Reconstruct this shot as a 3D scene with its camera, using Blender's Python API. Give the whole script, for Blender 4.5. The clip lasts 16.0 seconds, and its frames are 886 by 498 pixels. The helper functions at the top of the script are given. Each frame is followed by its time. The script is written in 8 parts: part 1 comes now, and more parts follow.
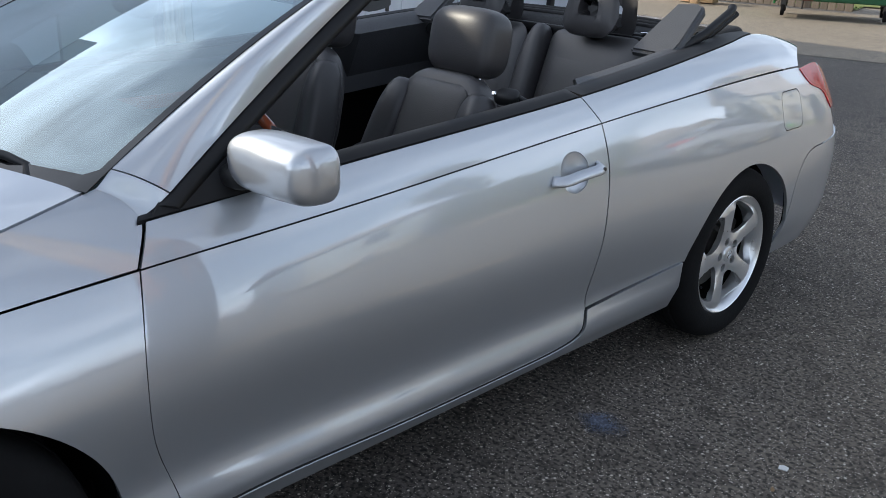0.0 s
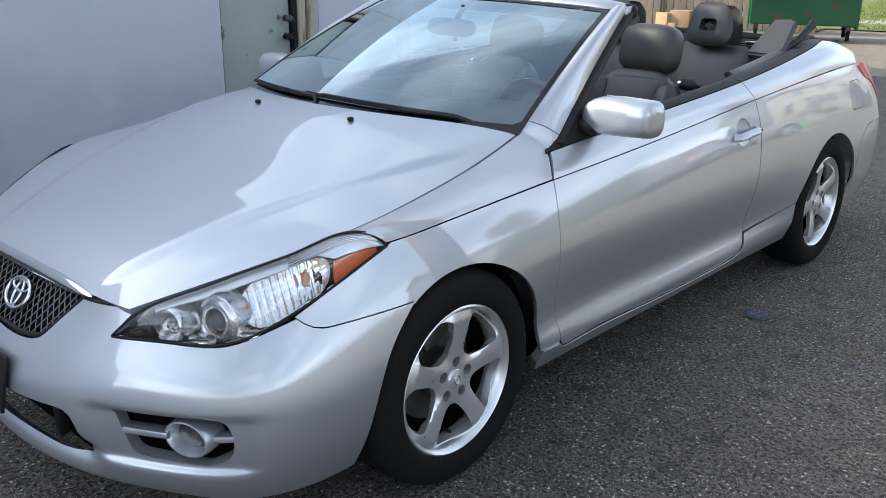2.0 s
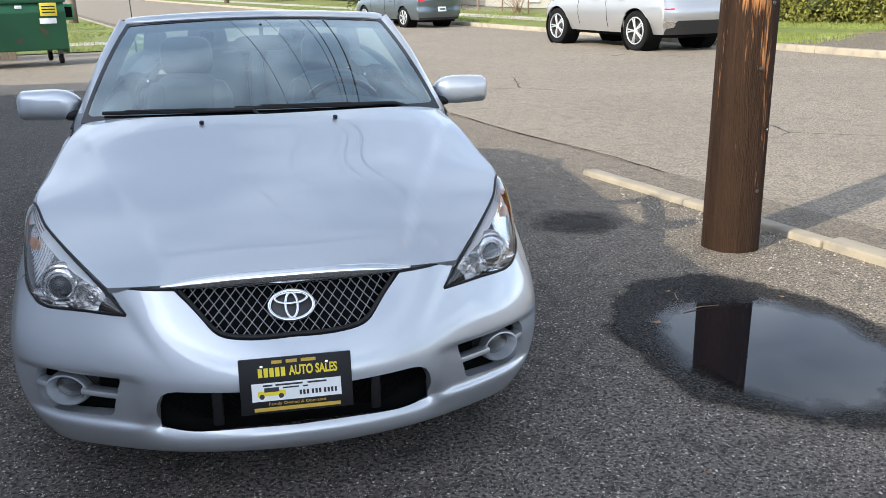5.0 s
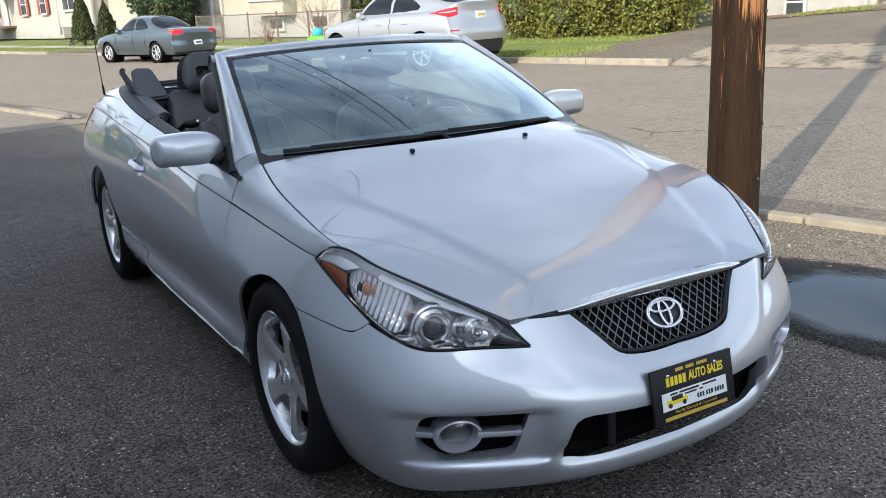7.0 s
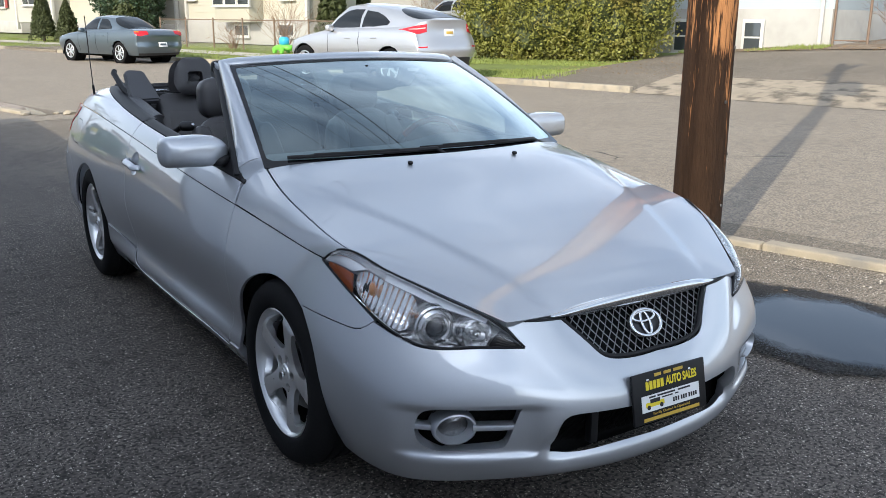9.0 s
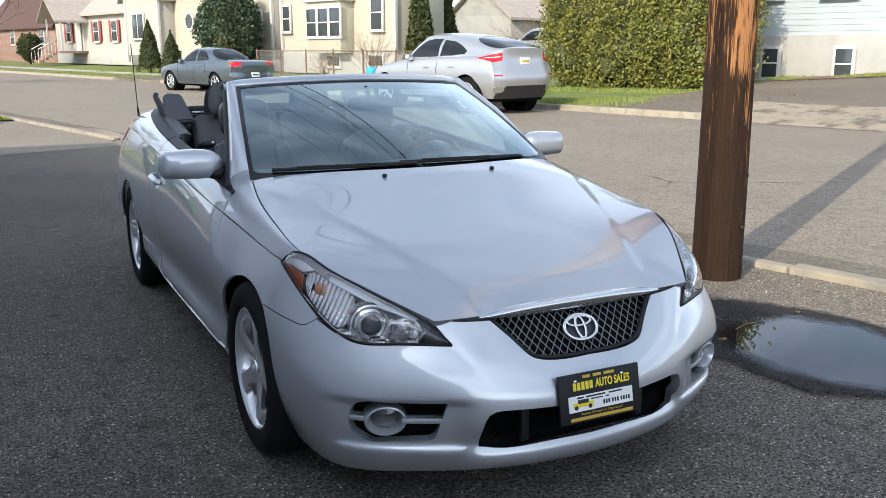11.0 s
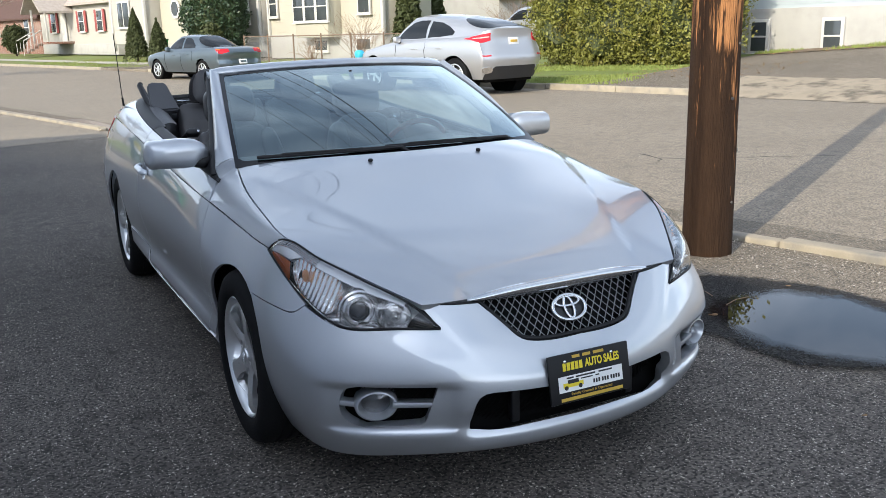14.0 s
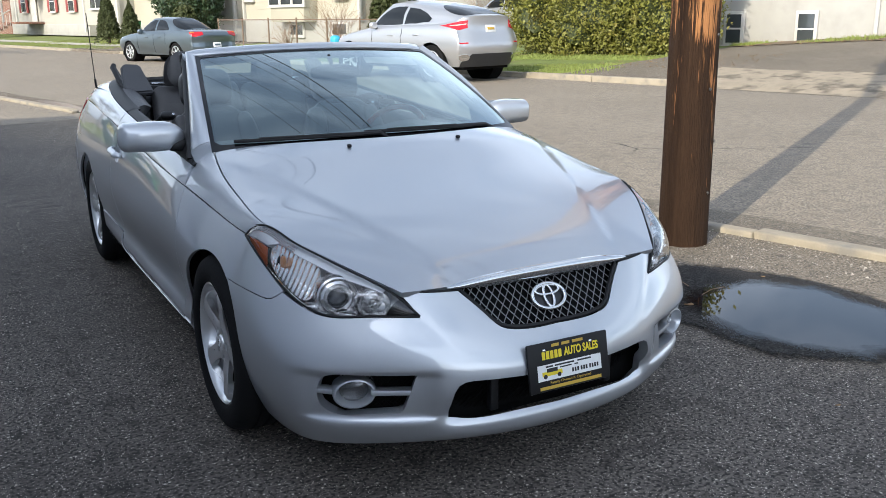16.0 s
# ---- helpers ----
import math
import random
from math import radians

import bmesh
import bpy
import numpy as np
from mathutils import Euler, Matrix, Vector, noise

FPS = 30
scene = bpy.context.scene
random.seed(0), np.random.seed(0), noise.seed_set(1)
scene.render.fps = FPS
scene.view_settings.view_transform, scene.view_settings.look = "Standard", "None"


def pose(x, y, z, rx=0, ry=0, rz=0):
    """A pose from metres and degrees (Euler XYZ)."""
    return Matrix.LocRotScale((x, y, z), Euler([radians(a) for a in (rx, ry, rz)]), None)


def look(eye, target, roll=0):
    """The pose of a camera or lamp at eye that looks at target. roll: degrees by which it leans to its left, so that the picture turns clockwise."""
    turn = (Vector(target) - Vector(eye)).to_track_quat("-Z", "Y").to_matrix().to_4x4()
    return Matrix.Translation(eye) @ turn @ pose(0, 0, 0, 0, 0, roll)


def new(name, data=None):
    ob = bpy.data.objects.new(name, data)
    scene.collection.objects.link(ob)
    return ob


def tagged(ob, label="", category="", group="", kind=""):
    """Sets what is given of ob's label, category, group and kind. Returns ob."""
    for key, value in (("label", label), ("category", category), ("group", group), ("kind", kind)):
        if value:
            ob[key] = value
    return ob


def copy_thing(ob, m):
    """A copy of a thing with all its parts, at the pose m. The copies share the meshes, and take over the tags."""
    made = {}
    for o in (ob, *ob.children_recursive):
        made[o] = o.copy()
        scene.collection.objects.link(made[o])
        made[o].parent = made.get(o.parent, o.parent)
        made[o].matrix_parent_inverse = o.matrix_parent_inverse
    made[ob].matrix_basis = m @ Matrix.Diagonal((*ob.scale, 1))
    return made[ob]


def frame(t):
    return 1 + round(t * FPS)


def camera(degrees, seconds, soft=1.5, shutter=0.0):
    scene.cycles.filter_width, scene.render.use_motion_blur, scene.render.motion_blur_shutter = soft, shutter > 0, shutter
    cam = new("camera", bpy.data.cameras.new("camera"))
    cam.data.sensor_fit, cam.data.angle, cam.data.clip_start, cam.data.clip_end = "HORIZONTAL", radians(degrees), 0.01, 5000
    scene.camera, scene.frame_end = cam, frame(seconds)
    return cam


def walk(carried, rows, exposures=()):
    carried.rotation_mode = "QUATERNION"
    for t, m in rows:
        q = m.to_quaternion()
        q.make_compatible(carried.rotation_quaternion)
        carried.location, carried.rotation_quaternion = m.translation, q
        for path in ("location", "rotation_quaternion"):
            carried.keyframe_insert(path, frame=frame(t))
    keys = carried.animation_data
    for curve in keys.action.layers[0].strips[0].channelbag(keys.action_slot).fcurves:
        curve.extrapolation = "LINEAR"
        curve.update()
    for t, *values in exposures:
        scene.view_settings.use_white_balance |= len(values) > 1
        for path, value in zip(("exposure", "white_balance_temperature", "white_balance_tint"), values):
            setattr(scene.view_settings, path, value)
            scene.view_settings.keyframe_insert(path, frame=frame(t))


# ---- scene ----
from mathutils.geometry import delaunay_2d_cdt

cam = camera(53.2, 16.0, 0.8)
EXPOSURE = 0.95
PATH = [
    (0, (2.289, -0.214, 1.464), (0.955, 1.096, 0.755), 2.2),
    (0.5, (2.428, -0.753, 1.501), (1.145, 0.625, 0.826), 4.3),
    (1, (2.564, -1.138, 1.506), (1.264, 0.238, 0.86), 5.8),
    (1.5, (2.559, -1.383, 1.51), (1.232, -0.035, 0.861), 3.9),
    (2, (2.365, -1.729, 1.48), (1.079, -0.334, 0.848), 0.6),
    (2.5, (2.017, -2.071, 1.416), (0.947, -0.484, 0.833), 0.4),
    (3, (1.659, -2.565, 1.406), (0.921, -0.806, 0.807), 1.3),
    (3.5, (1.266, -2.92, 1.43), (0.747, -1.087, 0.821), -0.5),
    (4, (0.811, -3.227, 1.453), (0.533, -1.339, 0.857), -0.8),
    (4.2, (0.636, -3.331, 1.478), (0.502, -1.428, 0.877), -0.6),
    (6.3, (-1.275, -2.863, 1.441), (-0.399, -1.147, 0.905), -3.1),
    (6.5, (-1.444, -2.79, 1.451), (-0.555, -1.081, 0.913), -3.3),
    (7, (-1.737, -2.595, 1.482), (-0.763, -0.934, 0.943), -2.8),
    (7.5, (-1.843, -2.47, 1.503), (-0.749, -0.876, 0.991), -2.4),
    (8, (-1.891, -2.532, 1.516), (-0.752, -0.974, 0.993), -1.7),
    (8.5, (-1.998, -2.584, 1.515), (-0.882, -1.009, 0.994), -0.6),
    (10.8, (-1.642, -3.072, 1.476), (-0.746, -1.34, 1.032), 0.2),
    (11, (-1.638, -3.078, 1.476), (-0.745, -1.345, 1.031), -0.1),
    (11.5, (-1.636, -3.101, 1.485), (-0.769, -1.362, 1.011), -1.3),
    (12, (-1.629, -3.094, 1.476), (-0.786, -1.351, 0.977), -1.7),
    (12.5, (-1.628, -3.089, 1.48), (-0.788, -1.345, 0.979), -1.9),
    (13, (-1.633, -3.099, 1.481), (-0.781, -1.354, 1.003), -1.6),
    (13.5, (-1.625, -3.094, 1.48), (-0.757, -1.356, 1.006), -1.5),
    (14, (-1.614, -3.083, 1.478), (-0.714, -1.364, 0.994), -1.5),
    (14.5, (-1.607, -3.041, 1.474), (-0.67, -1.347, 0.971), -1.4),
    (15, (-1.621, -3.01, 1.466), (-0.669, -1.329, 0.951), -1.1),
    (15.5, (-1.627, -3.041, 1.473), (-0.676, -1.36, 0.953), -0.5),
    (16, (-1.621, -3.056, 1.472), (-0.673, -1.371, 0.96), -0.5),
]
walk(cam, [(t, look(eye, target, roll)) for t, eye, target, roll in PATH],
     [(t, e, 6270, 7) for t, e in ((0, .26), (0.5, .62), (1.0, .72), (2.0, .60), (4.2, .78), (6.3, .52), (16, .51))])


# ---- light ----
SUN_FROM = Vector((-0.866, -0.5, 0)) * math.cos(radians(28.7)) + Vector((0, 0, math.sin(radians(28.7))))
world = bpy.data.worlds.new("sky")
scene.world = world
world.use_nodes = True
wn, wl = world.node_tree.nodes, world.node_tree.links
sky = wn.new("ShaderNodeTexSky")
sky.sky_type, sky.sun_disc = "NISHITA", False
sky.sun_elevation, sky.sun_rotation = radians(28.7), radians(240)
sky.air_density, sky.dust_density, sky.ozone_density = 1.0, 2.2, 2.0
# thin broken cloud over the whole sky
w_co = wn.new("ShaderNodeTexCoord")
w_map = wn.new("ShaderNodeMapping")
w_map.inputs["Scale"].default_value = (1.0, 1.6, 3.0)
w_noise = wn.new("ShaderNodeTexNoise")
w_noise.inputs["Scale"].default_value, w_noise.inputs["Detail"].default_value = 2.3, 7
w_noise.inputs["Distortion"].default_value = 0.5
w_ramp = wn.new("ShaderNodeValToRGB")
w_ramp.color_ramp.elements[0].position, w_ramp.color_ramp.elements[1].position = 0.38, 0.66
w_mix = wn.new("ShaderNodeMixRGB")
# cloud takes its brightness from the sky behind it: whitest towards the sun
w_grey = wn.new("ShaderNodeRGBToBW")
w_gain = wn.new("ShaderNodeMath")
w_gain.operation, w_gain.inputs[1].default_value, w_gain.inputs[2].default_value = "MULTIPLY_ADD", 0.75, 6.4
w_sq = wn.new("ShaderNodeMath")
w_sq.operation, w_sq.inputs[1].default_value = "POWER", 2.0
w_cap = wn.new("ShaderNodeMath")
w_cap.operation, w_cap.inputs[1].default_value = "MINIMUM", 20.0
w_tone = wn.new("ShaderNodeMixRGB")
w_tone.blend_type, w_tone.inputs[0].default_value, w_tone.inputs[2].default_value = "MULTIPLY", 1.0, (0.90, 0.97, 1.12, 1)
wl.new(sky.outputs[0], w_grey.inputs[0])
wl.new(w_grey.outputs[0], w_sq.inputs[0])
wl.new(w_sq.outputs[0], w_cap.inputs[0])
wl.new(w_cap.outputs[0], w_gain.inputs[0])
wl.new(w_gain.outputs[0], w_tone.inputs[1])
wl.new(w_tone.outputs[0], w_mix.inputs[2])
w_fac = wn.new("ShaderNodeMath")
w_fac.operation, w_fac.inputs[1].default_value, w_fac.inputs[2].default_value = "MULTIPLY_ADD", 0.56, 0.22
wl.new(w_co.outputs["Generated"], w_map.inputs["Vector"])
wl.new(w_map.outputs[0], w_noise.inputs["Vector"])
wl.new(w_noise.outputs["Fac"], w_ramp.inputs[0])
wl.new(w_ramp.outputs[0], w_fac.inputs[0])
wl.new(w_fac.outputs[0], w_mix.inputs[0])
wl.new(sky.outputs[0], w_mix.inputs[1])
wl.new(w_mix.outputs[0], wn["Background"].inputs[0])
wn["Background"].inputs[1].default_value = 0.125
sun = new("sun", bpy.data.lights.new("sun", "SUN"))
sun.data.energy, sun.data.angle, sun.data.color = 3.8, radians(0.55), (1.0, 0.885, 0.715)
sun.matrix_world = look(SUN_FROM * 30, (0, 0, 0))
scene.view_settings.exposure = EXPOSURE


# ---- materials ----
def material(name, base, rough=0.6, metal=0.0, noise_scale=0.0, vary=0.0, bump=0.0, bump_scale=0.0, coat=0.0, spec=0.5, fine=0.0, second=None, second_scale=3.0, second_at=(0.5, 0.7), rough_vary=0.0, emit=None, emit_power=0.0, stretch=None, spread=0.0):
    """A principled material: base colour varied at a fine and a coarse scale, a second colour in patches, bump and coat."""
    m = bpy.data.materials.new(name)
    m.use_nodes = True
    n, l = m.node_tree.nodes, m.node_tree.links
    b = n["Principled BSDF"]
    b.inputs["Base Color"].default_value = (*base, 1)
    b.inputs["Roughness"].default_value, b.inputs["Metallic"].default_value = rough, metal
    b.inputs["Coat Weight"].default_value, b.inputs["Coat Roughness"].default_value = coat, 0.03
    b.inputs["Specular IOR Level"].default_value = spec
    if emit:
        b.inputs["Emission Color"].default_value, b.inputs["Emission Strength"].default_value = (*emit, 1), emit_power
    co = n.new("ShaderNodeTexCoord")
    src = co.outputs["Object"]
    if stretch:
        mp = n.new("ShaderNodeMapping")
        mp.inputs["Scale"].default_value = stretch
        l.new(src, mp.inputs["Vector"])
        src = mp.outputs[0]

    def tex(scale, detail=5.0):
        t = n.new("ShaderNodeTexNoise")
        t.inputs["Scale"].default_value, t.inputs["Detail"].default_value = scale, detail
        l.new(src, t.inputs["Vector"])
        return t.outputs["Fac"]

    colour = None
    if second:
        r = n.new("ShaderNodeValToRGB")
        r.color_ramp.elements[0].position, r.color_ramp.elements[1].position = second_at
        l.new(tex(second_scale, 8), r.inputs[0])
        x = n.new("ShaderNodeMixRGB")
        x.inputs[1].default_value, x.inputs[2].default_value = (*base, 1), (*second, 1)
        l.new(r.outputs[0], x.inputs[0])
        colour = x.outputs[0]
    if vary:
        add = n.new("ShaderNodeMath")
        add.operation = "MULTIPLY_ADD"
        add.inputs[1].default_value = 2 * vary
        add.inputs[2].default_value = 1 - vary
        l.new(tex(noise_scale), add.inputs[0])
        val = add.outputs[0]
        if fine:
            add2 = n.new("ShaderNodeMath")
            add2.operation = "MULTIPLY_ADD"
            add2.inputs[1].default_value, add2.inputs[2].default_value = vary, 1 - vary / 2
            l.new(tex(fine, 3), add2.inputs[0])
            mu = n.new("ShaderNodeMath")
            mu.operation = "MULTIPLY"
            l.new(val, mu.inputs[0])
            l.new(add2.outputs[0], mu.inputs[1])
            val = mu.outputs[0]
        if spread:
            inf = n.new("ShaderNodeObjectInfo")
            sp = n.new("ShaderNodeMath")
            sp.operation = "MULTIPLY_ADD"
            sp.inputs[1].default_value, sp.inputs[2].default_value = 2 * spread, 1 - spread
            l.new(inf.outputs["Random"], sp.inputs[0])
            mu = n.new("ShaderNodeMath")
            mu.operation = "MULTIPLY"
            l.new(val, mu.inputs[0])
            l.new(sp.outputs[0], mu.inputs[1])
            val = mu.outputs[0]
        hs = n.new("ShaderNodeHueSaturation")
        hs.inputs["Color"].default_value = (*base, 1)
        if colour:
            l.new(colour, hs.inputs["Color"])
        l.new(val, hs.inputs["Value"])
        colour = hs.outputs[0]
    if colour:
        l.new(colour, b.inputs["Base Color"])
    if rough_vary:
        rv = n.new("ShaderNodeMath")
        rv.operation = "MULTIPLY_ADD"
        rv.inputs[1].default_value, rv.inputs[2].default_value = 2 * rough_vary, rough - rough_vary
        l.new(tex((noise_scale or 5) * 1.7), rv.inputs[0])
        l.new(rv.outputs[0], b.inputs["Roughness"])
    if bump:
        bp = n.new("ShaderNodeBump")
        bp.inputs["Strength"].default_value, bp.inputs["Distance"].default_value = bump, 0.01
        l.new(tex(bump_scale or 60, 6), bp.inputs["Height"])
        l.new(bp.outputs[0], b.inputs["Normal"])
    return m


PALER_FROM = 2.1  # distance across towards the street at which the driveway's colour starts to pale


def asphalt(name, dark, light, stone, patch, scale=1.0, rough=0.85, cracks=0.0, worn=None):
    """Asphalt: binder in two greys by large patches, pale stones of two sizes, relief, and worn cracks."""
    m = bpy.data.materials.new(name)
    m.use_nodes = True
    n, l = m.node_tree.nodes, m.node_tree.links
    b = n["Principled BSDF"]
    b.inputs["Roughness"].default_value = rough
    b.inputs["Specular IOR Level"].default_value = 0.35
    co = n.new("ShaderNodeTexCoord").outputs["Object"]

    def tex(s, d):
        t = n.new("ShaderNodeTexNoise")
        t.inputs["Scale"].default_value, t.inputs["Detail"].default_value = s, d
        l.new(co, t.inputs["Vector"])
        return t.outputs["Fac"]

    def ramp(src, a, c):
        """0 at a and 1 at c, held beyond; a may lie above c."""
        r = n.new("ShaderNodeMapRange")
        r.inputs["From Min"].default_value, r.inputs["From Max"].default_value = a, c
        l.new(src, r.inputs["Value"])
        return r.outputs[0]

    def mix(fac, one, two):
        x = n.new("ShaderNodeMixRGB")
        l.new(fac, x.inputs[0])
        for k, v in ((1, one), (2, two)):
            if isinstance(v, tuple):
                x.inputs[k].default_value = (*v, 1)
            else:
                l.new(v, x.inputs[k])
        return x.outputs[0]

    if worn:
        # paler, worn and brown with grit towards the street, without a sharp edge
        # the darker inner colour also paints in the building's shade
        across = n.new("ShaderNodeVectorMath")
        across.operation, across.inputs[1].default_value = "DOT_PRODUCT", (.970, .243, 0)
        l.new(co, across.inputs[0])
        reach = across.outputs["Value"]
        for s, d, a in ((0.7, 4, 1.5), (7, 5, .7)):
            ad = n.new("ShaderNodeMath")
            ad.operation, ad.inputs[1].default_value = "MULTIPLY_ADD", a
            l.new(tex(s, d), ad.inputs[0])
            l.new(reach, ad.inputs[2])
            reach = ad.outputs[0]
        paler = ramp(reach, PALER_FROM, PALER_FROM + 1.7)
        dark, light, patch = (mix(paler, p, q) for p, q in zip((dark, light, patch), worn))
    col = mix(ramp(tex(0.55, 6), 0.35, 0.68), dark, light)
    col = mix(ramp(tex(70 * scale, 5), 0.45, 0.60), col, patch)
    col = mix(ramp(tex(9 * scale, 5), 0.50, 0.80), col, patch)
    for s, a in ((150 * scale, 0.10), (62 * scale, 0.055)):
        v = n.new("ShaderNodeTexVoronoi")
        v.inputs["Scale"].default_value = s
        l.new(co, v.inputs["Vector"])
        spot = ramp(v.outputs["Distance"], 0.32, 0.18)
        keep = n.new("ShaderNodeMath")
        keep.operation, keep.inputs[1].default_value = "LESS_THAN", 0.42 if s > 90 * scale else 0.13
        sep = n.new("ShaderNodeSeparateColor")
        l.new(v.outputs["Color"], sep.inputs[0])
        l.new(sep.outputs[0], keep.inputs[0])
        mul = n.new("ShaderNodeMath")
        mul.operation = "MULTIPLY"
        l.new(spot, mul.inputs[0])
        l.new(keep.outputs[0], mul.inputs[1])
        col = mix(mul.outputs[0], col, stone)
    if cracks:
        v = n.new("ShaderNodeTexVoronoi")
        v.feature = "DISTANCE_TO_EDGE"
        v.inputs["Scale"].default_value = cracks
        warp = n.new("ShaderNodeMixRGB")
        warp.inputs[0].default_value = 0.12
        l.new(co, warp.inputs[1])
        t = n.new("ShaderNodeTexNoise")
        t.inputs["Scale"].default_value, t.inputs["Detail"].default_value = 3.0, 6
        l.new(co, t.inputs["Vector"])
        l.new(t.outputs["Color"], warp.inputs[2])
        l.new(warp.outputs[0], v.inputs["Vector"])
        line = ramp(v.outputs["Distance"], 0.0035, 0.001)
        gate = n.new("ShaderNodeMath")
        gate.operation = "MULTIPLY"
        l.new(line, gate.inputs[0])
        l.new(ramp(tex(0.35, 3), 0.57, 0.63), gate.inputs[1])
        col = mix(gate.outputs[0], col, (0.02, 0.02, 0.02))
    l.new(col, b.inputs["Base Color"])
    bp = n.new("ShaderNodeBump")
    bp.inputs["Strength"].default_value, bp.inputs["Distance"].default_value = 0.6, 0.006
    l.new(tex(120 * scale, 6), bp.inputs["Height"])
    l.new(bp.outputs[0], b.inputs["Normal"])
    return m


def glass(name, tint=(0.86, 0.93, 0.90), rough=0.0, mixing=0.12, gain=1.25, sheen=(1.0, 1.0, 1.0)):
    """Thin pane: mostly clear, mirror-like at a slant."""
    m = bpy.data.materials.new(name)
    m.use_nodes = True
    n, l = m.node_tree.nodes, m.node_tree.links
    n.remove(n["Principled BSDF"])
    t, g, x = n.new("ShaderNodeBsdfTransparent"), n.new("ShaderNodeBsdfGlossy"), n.new("ShaderNodeMixShader")
    f, k = n.new("ShaderNodeFresnel"), n.new("ShaderNodeMath")
    f.inputs[0].default_value = 1.52
    t.inputs[0].default_value = (*tint, 1)
    g.inputs["Roughness"].default_value = rough
    g.inputs["Color"].default_value = (*sheen, 1)
    k.operation, k.inputs[1].default_value, k.inputs[2].default_value = "MULTIPLY_ADD", gain, mixing
    k.use_clamp = True
    l.new(f.outputs[0], k.inputs[0])
    l.new(k.outputs[0], x.inputs[0])
    l.new(t.outputs[0], x.inputs[1])
    l.new(g.outputs[0], x.inputs[2])
    l.new(x.outputs[0], n["Material Output"].inputs[0])
    return m


M = {}
M["paint"] = material("silver_paint", (0.50, 0.525, 0.56), 0.44, 0.76, 900, 0.06, coat=1.0, rough_vary=0.02)
M["paint"].node_tree.nodes["Principled BSDF"].inputs["Coat IOR"].default_value = 2.2
M["black"] = material("black_plastic", (0.010, 0.010, 0.011), 0.5, 0, 30, 0.2, spec=0.3)
M["under"] = material("dark_underbody", (0.005, 0.005, 0.005), 0.95, spec=0.1)
M["rubber"] = material("tyre_rubber", (0.010, 0.010, 0.0105), 0.85, 0, 12, 0.25, 0.15, 90, spec=0.12)
M["seal"] = material("rubber_seal", (0.010, 0.010, 0.011), 0.5, 0, 20, 0.2, spec=0.3)
M["alloy"] = material("alloy_silver", (0.78, 0.79, 0.80), 0.28, 0.78, 30, 0.02, coat=0.5, rough_vary=0.015)
M["chrome"] = material("chrome", (0.78, 0.79, 0.80), 0.08, 1.0)
M["iron"] = material("brake_iron", (0.11, 0.105, 0.10), 0.5, 0.8, 40, 0.3)
M["leather"] = material("grey_leather", (0.048, 0.046, 0.048), 0.40, 0, 8, 0.18, 0.07, 220, fine=120)
M["leather2"] = material("perforated_leather", (0.054, 0.052, 0.053), 0.46, 0, 8, 0.15, 0.15, 350, fine=160)
M["dash"] = material("dash_vinyl", (0.045, 0.050, 0.056), 0.6, 0, 10, 0.15, 0.25, 260)
M["carpet"] = material("carpet", (0.02, 0.02, 0.022), 0.95, 0, 60, 0.3, 0.5, 400)
M["fabric"] = material("black_canvas", (0.014, 0.014, 0.015), 0.85, 0, 14, 0.3, 0.3, 300)
M["vinyl"] = material("cover_vinyl", (0.060, 0.061, 0.066), 0.5, 0, 10, 0.15, 0.2, 200)
M["walnut"] = material("wood_trim", (0.22, 0.05, 0.02), 0.2, 0, 9, 0.35, coat=1.0, stretch=(1, 6, 1))
M["glass"] = glass("windscreen_glass", (0.58, 0.80, 0.80), mixing=0.02, gain=3.2, sheen=(0.86, 0.98, 1.0))
M["clear"] = glass("lamp_lens", (0.99, 0.99, 0.99), mixing=0.0, gain=1.6)
M["pane"] = material("window_pane", (0.05, 0.058, 0.062), 0.08, 0, 2, 0.3, spec=0.5)
M["tint"] = material("tinted_glass", (0.012, 0.014, 0.016), 0.04, 0, spec=0.4)
M["amber"] = material("amber_reflector", (0.72, 0.16, 0.03), 0.25, 0, 60, 0.15, 0.3, 300, coat=0.6)
M["amber_pale"] = material("amber_bulb", (0.62, 0.27, 0.10), 0.3, 0, 60, 0.3, coat=0.4)
M["red"] = material("tail_lamp_red", (0.50, 0.016, 0.022), 0.15, 0, 40, 0.25, spec=0.4)
M["frit"] = material("black_glass_border", (0.004, 0.004, 0.005), 0.06, 0, spec=0.5)
M["cowl"] = material("cowl_plastic", (0.006, 0.006, 0.006), 0.75, 0, 30, 0.2, spec=0.12)
M["reflector"] = material("lamp_reflector", (0.88, 0.88, 0.88), 0.10, 0.95, 20, 0.08, 0.15, 90)
M["fog_bowl"] = material("fog_lamp_bowl", (0.13, 0.135, 0.145), 0.25, 0.7, 60, 0.2, 0.3, 200)
M["flute"] = material("fluted_mirror", (0.93, 0.94, 0.95), 0.13, 0.88, 20, 0.06)
M["shelf"] = material("satin_chrome_shelf", (0.86, 0.88, 0.91), 0.25, 0.45, 20, 0.05)
M["soil"] = material("bare_soil", (0.16, 0.115, 0.075), 0.95, 0, 3, 0.35, 0.7, 40, fine=60, second=(0.26, 0.21, 0.15), second_scale=5)
M["lamp_dark"] = material("lamp_housing", (0.02, 0.02, 0.022), 0.3)
M["white"] = material("white_print", (0.80, 0.80, 0.79), 0.45, 0, 20, 0.04)
M["yellow"] = material("yellow_print", (0.78, 0.62, 0.03), 0.45, 0, 20, 0.06)
